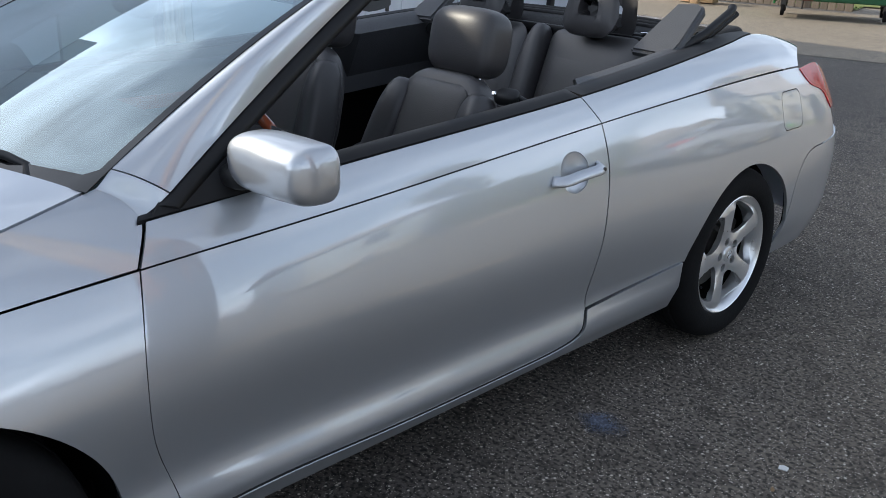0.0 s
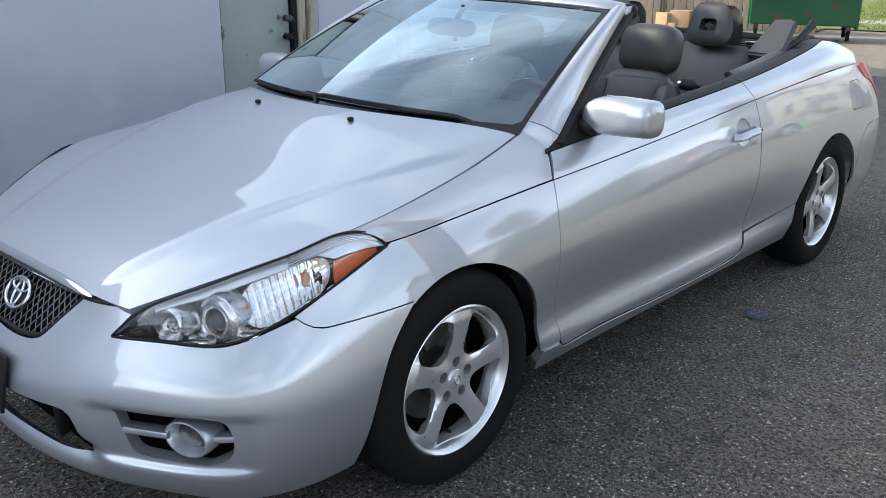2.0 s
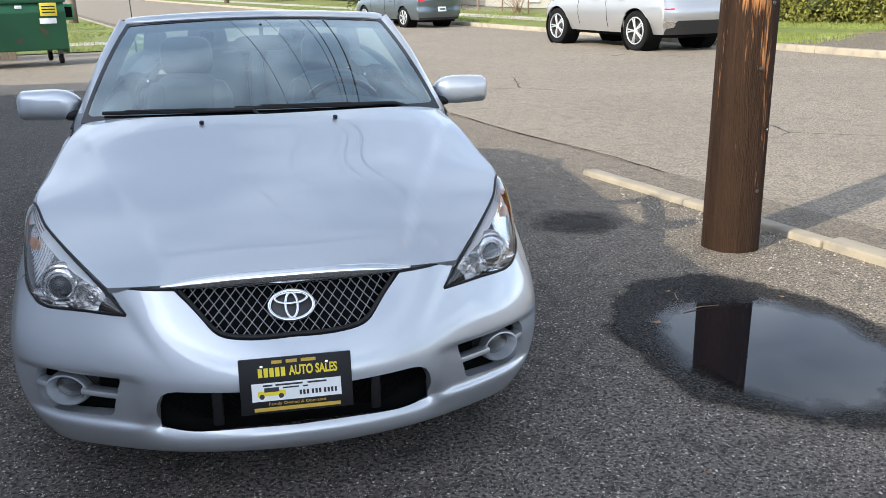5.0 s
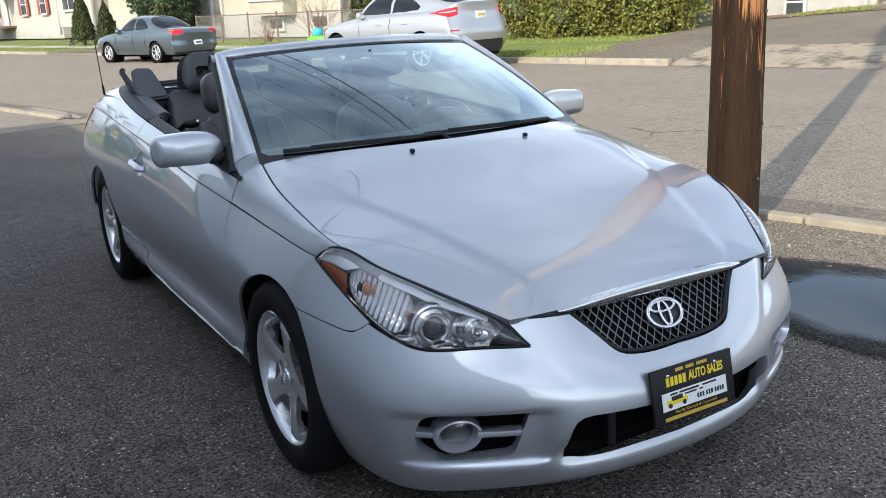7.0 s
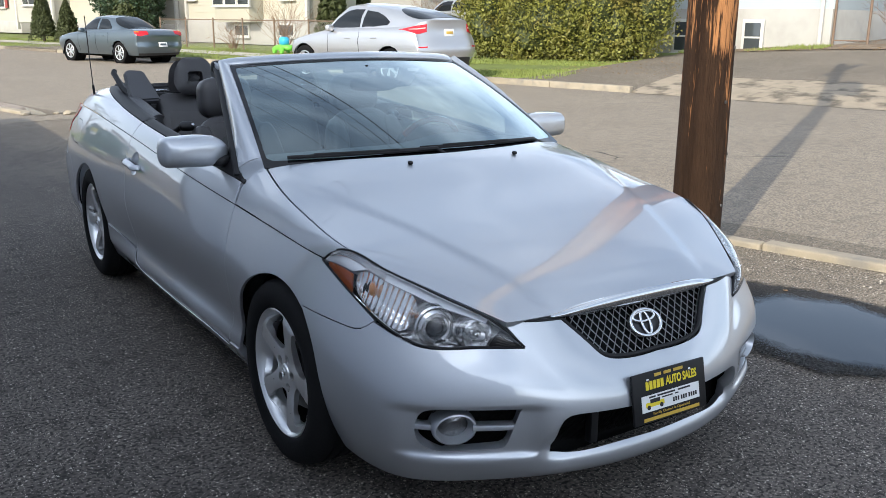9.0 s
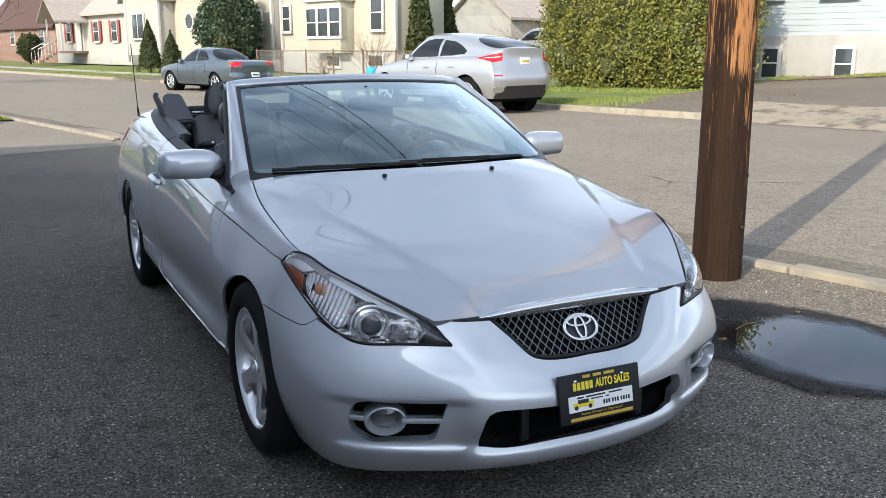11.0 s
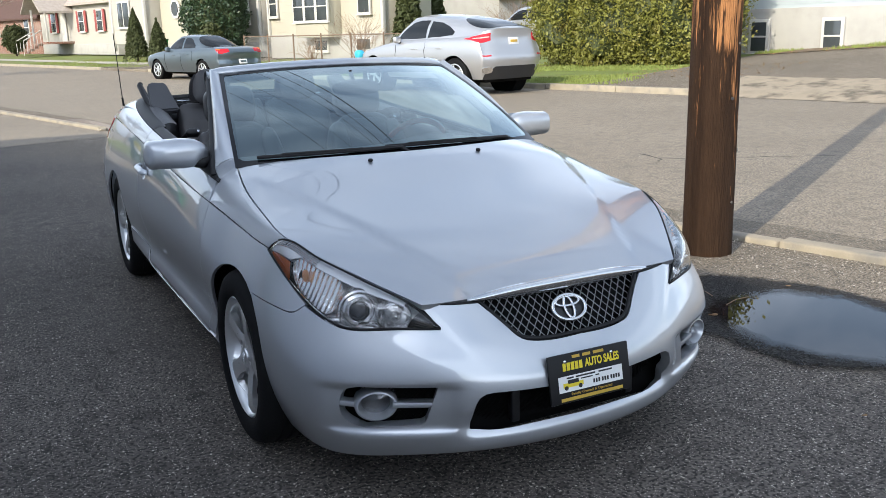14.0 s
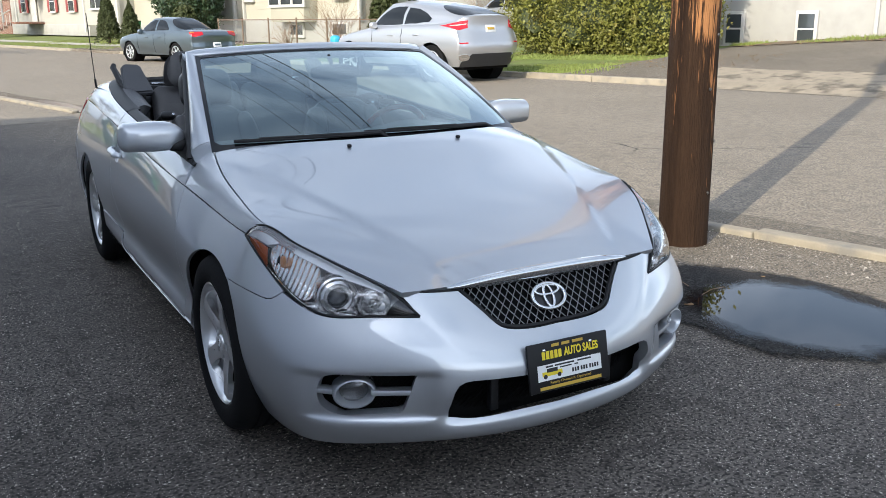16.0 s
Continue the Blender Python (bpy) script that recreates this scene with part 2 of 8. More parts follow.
M["gold"] = material("gold_print", (0.55, 0.36, 0.05), 0.45, 0, 20, 0.06)
M["asphalt"] = asphalt("driveway_asphalt", (0.100, 0.086, 0.075), (0.160, 0.139, 0.121), (0.64, 0.575, 0.50), (0.024, 0.021, 0.018), worn=((0.195, 0.160, 0.120), (0.262, 0.218, 0.166), (0.062, 0.052, 0.040)))
M["road"] = asphalt("road_asphalt", (0.275, 0.226, 0.172), (0.330, 0.273, 0.208), (0.46, 0.41, 0.345), (0.135, 0.12, 0.098), 0.8, cracks=0.22)


def ragged(name, inner, reach, soft, scale, amount, rough, spec, depth=1.0):
    """A stain or film of water on the ground: it fades out raggedly from the middle of its sheet."""
    m = bpy.data.materials.new(name)
    m.use_nodes = True
    n, l = m.node_tree.nodes, m.node_tree.links
    b = n["Principled BSDF"]
    b.inputs["Base Color"].default_value, b.inputs["Roughness"].default_value = (*inner, 1), rough
    b.inputs["Specular IOR Level"].default_value = spec
    co = n.new("ShaderNodeTexCoord")
    if rough > .1:
        # the stones of the asphalt still show through
        g = n.new("ShaderNodeTexNoise")
        g.inputs["Scale"].default_value, g.inputs["Detail"].default_value = 130, 5
        l.new(co.outputs["Object"], g.inputs["Vector"])
        gr = n.new("ShaderNodeMapRange")
        gr.inputs["From Min"].default_value, gr.inputs["From Max"].default_value = .47, .70
        l.new(g.outputs["Fac"], gr.inputs["Value"])
        gm = n.new("ShaderNodeMixRGB")
        gm.inputs[1].default_value = (*[c * .6 for c in inner], 1)
        gm.inputs[2].default_value = (*[c * (6 if max(inner) < .03 else 1.6) for c in inner], 1)
        l.new(gr.outputs[0], gm.inputs[0])
        l.new(gm.outputs[0], b.inputs["Base Color"])
        gb = n.new("ShaderNodeBump")
        gb.inputs["Strength"].default_value, gb.inputs["Distance"].default_value = .5, .006
        l.new(g.outputs["Fac"], gb.inputs["Height"])
        l.new(gb.outputs[0], b.inputs["Normal"])
    mp = n.new("ShaderNodeMapping")
    mp.inputs["Location"].default_value, mp.inputs["Scale"].default_value = (-1, -1, 0), (2, 2, 0)
    l.new(co.outputs["Generated"], mp.inputs["Vector"])
    ln = n.new("ShaderNodeVectorMath")
    ln.operation = "LENGTH"
    l.new(mp.outputs[0], ln.inputs[0])
    val = ln.outputs["Value"]
    for sc, am in ((scale, amount), (scale * 9, amount * .4)):
        t = n.new("ShaderNodeTexNoise")
        t.inputs["Scale"].default_value, t.inputs["Detail"].default_value = sc, 6
        l.new(co.outputs["Object"], t.inputs["Vector"])
        ad = n.new("ShaderNodeMath")
        ad.operation, ad.inputs[1].default_value = "MULTIPLY_ADD", am
        l.new(t.outputs["Fac"], ad.inputs[0])
        l.new(val, ad.inputs[2])
        val = ad.outputs[0]
    r = n.new("ShaderNodeMapRange")
    r.inputs["From Min"].default_value, r.inputs["From Max"].default_value = reach + soft + amount * .7, reach + amount * .7
    l.new(val, r.inputs["Value"])
    tr, mx = n.new("ShaderNodeBsdfTransparent"), n.new("ShaderNodeMixShader")
    full = n.new("ShaderNodeMath")
    full.operation, full.inputs[1].default_value = "MULTIPLY", depth
    l.new(r.outputs[0], full.inputs[0])
    l.new(full.outputs[0], mx.inputs[0])
    l.new(tr.outputs[0], mx.inputs[1])
    l.new(b.outputs[0], mx.inputs[2])
    l.new(mx.outputs[0], n["Material Output"].inputs[0])
    return m


M["wet"] = ragged("damp_asphalt", (0.016, 0.015, 0.0145), .78, .07, 2.2, .34, .72, .15, .90)
M["oil"] = ragged("oily_asphalt", (0.016, 0.013, 0.012), .45, .45, 5.0, .60, .7, .2, .72)
M["water"] = ragged("puddle_water", (0.008, 0.0085, 0.011), .62, .16, 2.6, .44, .015, .28)
M["gutter"] = asphalt("dirty_gutter", (0.170, 0.135, 0.098), (0.245, 0.200, 0.148), (0.40, 0.37, 0.32), (0.085, 0.068, 0.050))
M["gutter_water"] = material("gutter_water", (0.010, 0.012, 0.018), 0.06, 0, 6, 0.3, spec=0.10)
M["apron"] = asphalt("worn_asphalt", (0.182, 0.150, 0.113), (0.245, 0.204, 0.155), (0.42, 0.38, 0.32), (0.092, 0.079, 0.063), cracks=0.5)
M["concrete"] = material("kerb_concrete", (0.33, 0.285, 0.215), 0.9, 0, 5, 0.22, 0.5, 60, fine=90, second=(0.22, 0.20, 0.17), second_scale=4)
M["slab"] = material("pavement_concrete", (0.42, 0.39, 0.34), 0.9, 0, 4, 0.2, 0.4, 70, fine=110, second=(0.345, 0.32, 0.275), second_scale=1.2)
M["slab_old"] = material("broken_concrete", (0.30, 0.25, 0.185), 0.9, 0, 4, 0.25, 0.5, 70, fine=110, second=(0.12, 0.10, 0.075), second_scale=2.6, second_at=(0.50, 0.66))
M["wall"] = material("white_stucco", (0.54, 0.568, 0.63), 0.75, 0, 1.2, 0.06, 0.25, 30, fine=60, second=(0.45, 0.47, 0.525), second_scale=1.3, second_at=(0.52, 0.75))
M["plaster"] = material("grey_plaster", (0.42, 0.43, 0.42), 0.85, 0, 2.5, 0.12, 0.3, 25, fine=50, second=(0.30, 0.29, 0.26), second_scale=2.5)
M["garage"] = material("white_door_paint", (0.74, 0.76, 0.80), 0.5, 0, 3, 0.05, 0.05, 40)
M["steel_door"] = material("weathered_door", (0.36, 0.40, 0.37), 0.7, 0, 2.5, 0.12, 0.2, 40, fine=30, second=(0.16, 0.15, 0.12), second_scale=9, second_at=(0.62, 0.68))
M["old_wood"] = material("peeled_frame", (0.46, 0.40, 0.31), 0.85, 0, 9, 0.3, 0.5, 40, second=(0.22, 0.15, 0.10), second_scale=7, stretch=(4, 4, 0.7))
M["fence"] = material("fence_board", (0.20, 0.165, 0.135), 0.9, 0, 6, 0.35, 0.6, 30, fine=60, second=(0.14, 0.115, 0.09), second_scale=3, stretch=(7, 7, 0.5), spread=0.18)
M["pole_low"] = material("pole_creosote", (0.055, 0.036, 0.024), 0.9, 0, 10, 0.4, 0.9, 40, fine=50, stretch=(5, 5, 0.45))


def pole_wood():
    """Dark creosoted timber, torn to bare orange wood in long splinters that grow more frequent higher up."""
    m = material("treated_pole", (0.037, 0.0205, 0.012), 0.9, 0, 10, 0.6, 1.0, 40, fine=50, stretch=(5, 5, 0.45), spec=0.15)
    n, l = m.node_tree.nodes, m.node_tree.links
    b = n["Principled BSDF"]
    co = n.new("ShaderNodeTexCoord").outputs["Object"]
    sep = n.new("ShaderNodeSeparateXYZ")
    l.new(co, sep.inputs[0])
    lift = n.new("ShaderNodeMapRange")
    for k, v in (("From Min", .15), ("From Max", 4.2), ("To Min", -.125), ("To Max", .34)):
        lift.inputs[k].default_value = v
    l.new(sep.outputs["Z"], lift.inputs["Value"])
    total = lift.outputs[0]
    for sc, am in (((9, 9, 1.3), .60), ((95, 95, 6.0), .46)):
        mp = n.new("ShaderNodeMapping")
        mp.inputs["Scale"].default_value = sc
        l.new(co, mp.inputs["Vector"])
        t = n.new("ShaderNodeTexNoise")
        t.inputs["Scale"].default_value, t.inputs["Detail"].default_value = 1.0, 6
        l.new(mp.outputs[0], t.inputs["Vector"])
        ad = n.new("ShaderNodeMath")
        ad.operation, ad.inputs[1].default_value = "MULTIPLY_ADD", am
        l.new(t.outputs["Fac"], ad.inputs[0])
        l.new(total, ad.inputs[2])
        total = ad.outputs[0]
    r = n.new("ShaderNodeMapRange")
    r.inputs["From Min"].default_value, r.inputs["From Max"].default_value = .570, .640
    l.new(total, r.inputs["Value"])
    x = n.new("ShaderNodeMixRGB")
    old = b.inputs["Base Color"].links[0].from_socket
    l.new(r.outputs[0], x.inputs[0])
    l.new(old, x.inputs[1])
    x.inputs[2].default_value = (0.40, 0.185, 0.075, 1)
    # pale grey-tan timber above the creosote, tuned to brighten its reflection in the bonnet
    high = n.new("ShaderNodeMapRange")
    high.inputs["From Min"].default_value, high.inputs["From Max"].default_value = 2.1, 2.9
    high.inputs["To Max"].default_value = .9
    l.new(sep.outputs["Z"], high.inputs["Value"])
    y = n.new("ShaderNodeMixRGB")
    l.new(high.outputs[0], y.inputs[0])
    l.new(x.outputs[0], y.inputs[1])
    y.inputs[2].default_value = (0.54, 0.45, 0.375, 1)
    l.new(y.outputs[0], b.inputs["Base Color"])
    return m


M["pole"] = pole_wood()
M["bin_green"] = material("dumpster_green", (0.012, 0.085, 0.035), 0.5, 0, 2, 0.15, 0.1, 20, second=(0.13, 0.04, 0.025), second_scale=3.2, second_at=(0.64, 0.70))
M["bin_light"] = material("bright_green_steel", (0.02, 0.22, 0.06), 0.45, 0, 3, 0.12)
M["grass_soil"] = material("lawn_soil", (0.145, 0.18, 0.04), 0.95, 0, 1.5, 0.35, 0.8, 50, fine=40, second=(0.17, 0.14, 0.055), second_scale=0.8)
M["blade"] = material("grass_blade", (0.185, 0.225, 0.05), 0.7, 0, 2, 0.45)
M["hedge"] = material("hedge_leaf", (0.158, 0.160, 0.026), 0.6, 0, 1.6, 0.45, fine=7, second=(0.22, 0.185, 0.045), second_scale=1.1)
M["cypress"] = material("cypress_leaf", (0.045, 0.056, 0.014), 0.7, 0, 3, 0.4, fine=12)
M["holly"] = material("holly_leaf", (0.038, 0.066, 0.030), 0.4, 0, 3, 0.45, fine=12)
M["twig"] = material("dry_twig", (0.20, 0.13, 0.085), 0.9, 0, 8, 0.3)
M["bark_grey"] = material("grey_bark", (0.17, 0.13, 0.105), 0.9, 0, 8, 0.3, 0.5, 30)
M["bark"] = material("bark", (0.07, 0.05, 0.035), 0.9, 0, 8, 0.3, 0.5, 40)
M["cream"] = material("cream_siding", (0.43, 0.40, 0.325), 0.7, 0, 1, 0.05)
M["white_siding"] = material("white_siding", (0.41, 0.385, 0.34), 0.7, 0, 1, 0.05)
M["blue_siding"] = material("pale_blue_siding", (0.38, 0.43, 0.455), 0.7, 0, 1, 0.05)
M["foundation"] = material("painted_block", (0.37, 0.36, 0.335), 0.85, 0, 2, 0.1, 0.3, 30, second=(0.31, 0.30, 0.275), second_scale=1.5, second_at=(0.5, 0.8))
M["brick"] = material("brick_wall", (0.19, 0.085, 0.062), 0.85, 0, 6, 0.25, 0.4, 30)
bt = M["brick"].node_tree.nodes.new("ShaderNodeTexBrick")
for key, val in (("Scale", 1.0), ("Mortar Size", .012), ("Brick Width", .23), ("Row Height", .078)):
    bt.inputs[key].default_value = val
bt.inputs["Color1"].default_value, bt.inputs["Color2"].default_value, bt.inputs["Mortar"].default_value = (.17, .072, .050, 1), (.235, .10, .068, 1), (.30, .25, .21, 1)
bl, bn = M["brick"].node_tree.links, M["brick"].node_tree.nodes
b_co, b_map = bn.new("ShaderNodeTexCoord"), bn.new("ShaderNodeMapping")
b_map.inputs["Rotation"].default_value = (radians(90), 0, 0)
bl.new(b_co.outputs["Object"], b_map.inputs["Vector"])
bl.new(b_map.outputs[0], bt.inputs["Vector"])
bl.new(bt.outputs["Color"], bn["Principled BSDF"].inputs["Base Color"])
M["shingle"] = material("roof_shingle", (0.38, 0.33, 0.29), 0.9, 0, 5, 0.25, 0.5, 40)
M["shingle_red"] = material("red_brown_shingle", (0.085, 0.046, 0.036), 0.9, 0, 5, 0.25, 0.5, 40)
M["trim"] = material("white_trim", (0.53, 0.515, 0.485), 0.6, 0, 4, 0.04)
M["shutter"] = material("red_shutter", (0.27, 0.06, 0.055), 0.6, 0, 4, 0.1)
M["sedan"] = material("grey_blue_paint", (0.13, 0.165, 0.19), 0.3, 0.7, 300, 0.05, coat=1.0)
M["suv"] = material("suv_silver_paint", (0.53, 0.535, 0.55), 0.40, 0.75, 300, 0.05, coat=1.0)
M["maroon"] = material("maroon_paint", (0.045, 0.022, 0.02), 0.25, 0.5, 100, 0.05, coat=1.0)
M["wire"] = material("galvanised_wire", (0.34, 0.32, 0.30), 0.5, 0.6, 20, 0.2)
M["rust"] = material("rusty_steel", (0.20, 0.14, 0.10), 0.8, 0.3, 20, 0.3)
M["cable"] = material("black_cable", (0.01, 0.01, 0.01), 0.6)
M["cardboard"] = material("cardboard", (0.42, 0.28, 0.16), 0.85, 0, 10, 0.12)
M["blue_toy"] = material("blue_plastic", (0.05, 0.38, 0.62), 0.4)
M["green_toy"] = material("green_plastic", (0.16, 0.5, 0.05), 0.4)
M["rubbish"] = material("grey_rubbish", (0.5, 0.5, 0.5), 0.6, 0, 12, 0.4)
M["leaf"] = material("dead_leaf", (0.24, 0.15, 0.075), 0.8, 0, 30, 0.3)
M["pale"] = material("pale_scrap", (0.72, 0.72, 0.70), 0.7)


# ---- mesh tools ----
def mesh_object(name, verts, faces, mat, parent=None, label="", smooth=False, normals=None):
    me = bpy.data.meshes.new(name)
    me.from_pydata([tuple(v) for v in verts], [], [tuple(int(i) for i in f) for f in faces])
    me.materials.append(M[mat] if isinstance(mat, str) else mat)
    if smooth:
        me.polygons.foreach_set("use_smooth", [True] * len(me.polygons))
    me.update()
    if normals is not None:
        me.normals_split_custom_set_from_vertices([tuple(v) for v in normals])
    ob = new(name, me)
    if parent:
        ob.parent = parent
    if label:
        ob["label"] = label
    return ob


def part(name, bm, mat, parent=None, label="", smooth=False, angle=None):
    """Links a bmesh as one mesh object under a thing or a part."""
    me = bpy.data.meshes.new(name)
    bmesh.ops.recalc_face_normals(bm, faces=bm.faces)
    if angle is not None:
        for e in bm.edges:
            e.smooth = len(e.link_faces) == 2 and e.calc_face_angle(3.0) < radians(angle)
        smooth = True
    for f in bm.faces:
        f.smooth = smooth
    bm.to_mesh(me)
    bm.free()
    me.materials.append(M[mat] if isinstance(mat, str) else mat)
    ob = new(name, me)
    if parent:
        ob.parent = parent
    if label:
        ob["label"] = label
    return ob


def empty(name, loc=(0, 0, 0), rz=0.0):
    ob = new(name)
    ob.matrix_world = pose(*loc, 0, 0, rz)
    return ob


def add_box(bm, size, m, bevel=0.0, seg=2):
    r = bmesh.ops.create_cube(bm, size=1, matrix=m @ Matrix.Diagonal((*size, 1)))
    if bevel:
        edges = list({e for v in r["verts"] for e in v.link_edges})
        bmesh.ops.bevel(bm, geom=edges, offset=bevel, segments=seg, profile=0.5, affect="EDGES")


def box(name, size, m, mat, parent=None, label="", bevel=0.004, seg=2):
    if not isinstance(m, Matrix):
        m = pose(*m)
    bm = bmesh.new()
    add_box(bm, size, m, min(bevel, min(size) * 0.45), seg)
    return part(name, bm, mat, parent, label, angle=40)


def lathe(name, profile, m, mat, parent=None, label="", n=48, angle=35):
    """Turns (radius, height) pairs about the local z axis."""
    bm = bmesh.new()
    rings = []
    for r, h in profile:
        if r < 1e-5:
            rings.append([bm.verts.new(m @ Vector((0, 0, h)))])
        else:
            rings.append([bm.verts.new(m @ Vector((r * math.cos(2 * math.pi * i / n), r * math.sin(2 * math.pi * i / n), h))) for i in range(n)])
    for a, b in zip(rings, rings[1:]):
        for i in range(n):
            j = (i + 1) % n
            q = [a[i % len(a)], a[j % len(a)], b[j % len(b)], b[i % len(b)]]
            q = list(dict.fromkeys(q))
            if len(q) > 2:
                bm.faces.new(q)
    return part(name, bm, mat, parent, label, angle=angle)


def add_tube(bm, pts, radius, n=10, closed=False, flat=1.0, caps=True):
    """A round bar along points; radius may be a number or one per point."""
    pts = [Vector([float(c) for c in p]) for p in pts]
    k = len(pts)
    rad = [float(r) for r in (radius if isinstance(radius, (list, tuple)) else [radius] * k)]
    up, rings = None, []
    for i, p in enumerate(pts):
        a, b = pts[(i - 1) % k if closed else max(i - 1, 0)], pts[(i + 1) % k if closed else min(i + 1, k - 1)]
        t = (b - a).normalized()
        if up is None:
            up = t.orthogonal().normalized()
        up = (up - t * up.dot(t)).normalized()
        side = t.cross(up)
        rings.append([bm.verts.new(p + rad[i] * (math.cos(2 * math.pi * j / n) * up + flat * math.sin(2 * math.pi * j / n) * side)) for j in range(n)])
    for i in range(k if closed else k - 1):
        a, b = rings[i], rings[(i + 1) % k]
        for j in range(n):
            bm.faces.new((a[j], a[(j + 1) % n], b[(j + 1) % n], b[j]))
    if not closed and caps:
        bm.faces.new(rings[0][::-1])
        bm.faces.new(rings[-1])


def tube(name, pts, radius, mat, parent=None, label="", n=10, closed=False):
    bm = bmesh.new()
    add_tube(bm, pts, radius, n, closed)
    return part(name, bm, mat, parent, label, angle=60)


def cushion(name, size, m, mat, parent=None, label="", power=4.0, n=20, shape=None):
    """A padded block: a superellipsoid, bent by shape(vector) if given."""
    bm = bmesh.new()
    rows = []
    e = 2.0 / power

    def sp(a):
        return math.copysign(abs(a) ** e, a)

    for i in range(n + 1):
        v = -math.pi / 2 + math.pi * i / n
        ring = []
        for j in range(2 * n):
            u = math.pi * j / n
            p = Vector((sp(math.cos(v)) * sp(math.cos(u)) * size[0] / 2, sp(math.cos(v)) * sp(math.sin(u)) * size[1] / 2, sp(math.sin(v)) * size[2] / 2))
            if shape:
                p = shape(p)
            ring.append(bm.verts.new(m @ p))
        rows.append(ring)
    for a, b in zip(rows, rows[1:]):
        for j in range(2 * n):
            k = (j + 1) % (2 * n)
            bm.faces.new((a[j], a[k], b[k], b[j]))
    bmesh.ops.remove_doubles(bm, verts=bm.verts, dist=1e-5)
    return part(name, bm, mat, parent, label, smooth=True)


def prism(name, outline, depth, m, mat, parent=None, label="", bevel=0.0):
    """A flat outline in local x, y, pulled up by depth along local z."""
    bm = bmesh.new()
    vs = [bm.verts.new((x, y, 0)) for x, y in outline]
    f = bm.faces.new(vs)
    r = bmesh.ops.extrude_face_region(bm, geom=[f])
    bmesh.ops.translate(bm, verts=[v for v in r["geom"] if isinstance(v, bmesh.types.BMVert)], vec=(0, 0, depth))
    if bevel:
        bmesh.ops.bevel(bm, geom=[e for e in bm.edges if len(e.link_faces) == 2 and e.calc_face_angle(0) > 0.6], offset=bevel, segments=2, profile=0.5, affect="EDGES")
    bmesh.ops.transform(bm, matrix=m, verts=bm.verts)
    return part(name, bm, mat, parent, label, angle=35)


# ---- the street's own axes: along it (a) and across it (c), from the near gutter ----
def st(a, c, z=0.0):
    return Vector((2.93 - .243 * a + .970 * c, 3.2 + .970 * a + .243 * c, z))


STREET_TURN = math.degrees(math.atan2(.970, -.243)) - 90  # turns local y along the street


def far_z(a, c):
    """Height of the land across the street: level near the kerb, rising gently back and towards the low end."""
    t = max(0.0, c - 10.4)
    lift = 1 / (1 + math.exp((a - 7.0) / 2.2))
    edge = .12 if a > 5.6 else .12 * min(1.0, max(0.0, c - 10.2) / 1.5)
    return edge + .022 * min(t, 30) + lift * .075 * min(t, 9)


def ground_patch(name, a_range, c_range, mat, z=None, na=24, nc=12, label="", cat="", thick=0.0, parent=None):
    vs, fs = [], []
    for i in range(na + 1):
        for j in range(nc + 1):
            a, c = a_range[0] + (a_range[1] - a_range[0]) * i / na, c_range[0] + (c_range[1] - c_range[0]) * j / nc
            vs.append(st(a, c, far_z(a, c) if z is None else z))
    for i in range(na):
        for j in range(nc):
            k = i * (nc + 1) + j
            fs.append((k, k + 1, k + nc + 2, k + nc + 1))
    ob = mesh_object(name, vs, fs, mat, parent, smooth=True)
    if label:
        tagged(ob, label, cat, kind="structure")
    return ob


def flip_up(ob):
    me = ob.data
    if me.polygons[0].normal.z < 0:
        me.flip_normals()
    return ob


ground = mesh_object("ground", [(-400, -400, 0), (400, -400, 0), (400, 400, 0), (-400, 400, 0)], [(0, 1, 2, 3)], "asphalt")
tagged(ground, "dark worn asphalt driveway with pale stones in it", "ground", kind="structure")
road = flip_up(ground_patch("road", (-120, 200), (.15, 10.2), "road", .004, 40, 4, "sunlit tan-grey asphalt street with cracks", "road"))
yard = flip_up(ground_patch("far_yard_strip", (15.8, 80), (-16, -4), "grass_soil", .03, 30, 8, "patchy grass verge beside the yard", "verge"))
yard.location.z = 0.0
flip_up(ground_patch("pavement_strip", (18.9, 20.3), (-16, -.5), "slab", .036, 4, 6, "pale concrete footpath across the verge", "pavement"))
flip_up(ground_patch("verge_corner", (16.7, 80), (-4, -.42), "grass_soil", .031, 30, 4, "patchy grass verge beside the street", "verge"))
flip_up(ground_patch("verge_tip", (14.7, 16.7), (-1.5, -.45), "grass_soil", .029, 6, 4, "thin grass at the end of the verge", "verge"))
lot = flip_up(ground_patch("dumpster_yard", (8.5, 18.4), (-16, .14), "road", .005, 8, 8))
tagged(lot, "sunlit gravelly asphalt yard behind the building", "pavement", kind="structure")


def kerb(name, a0, a1, c, w, h, mat="concrete", n=1, label="weathered concrete kerb", inner=0.0, round_=.018):
    """Kerb stones end to end along the street."""
    root = None
    for i in range(n):
        p, q = a0 + (a1 - a0) * i / n, a0 + (a1 - a0) * (i + 1) / n
        bm = bmesh.new()
        add_box(bm, (w, abs(q - p) - .012, h + .1), pose(*st((p + q) / 2, c, (h - .1) / 2), 0, 0, STREET_TURN), round_, 3)
        if root is None:
            root = part(name, bm, mat, None, angle=40)
            tagged(root, label, "kerb", kind="structure")
        else:
            part("kerb_stone", bm, mat, root, angle=40)
    return root


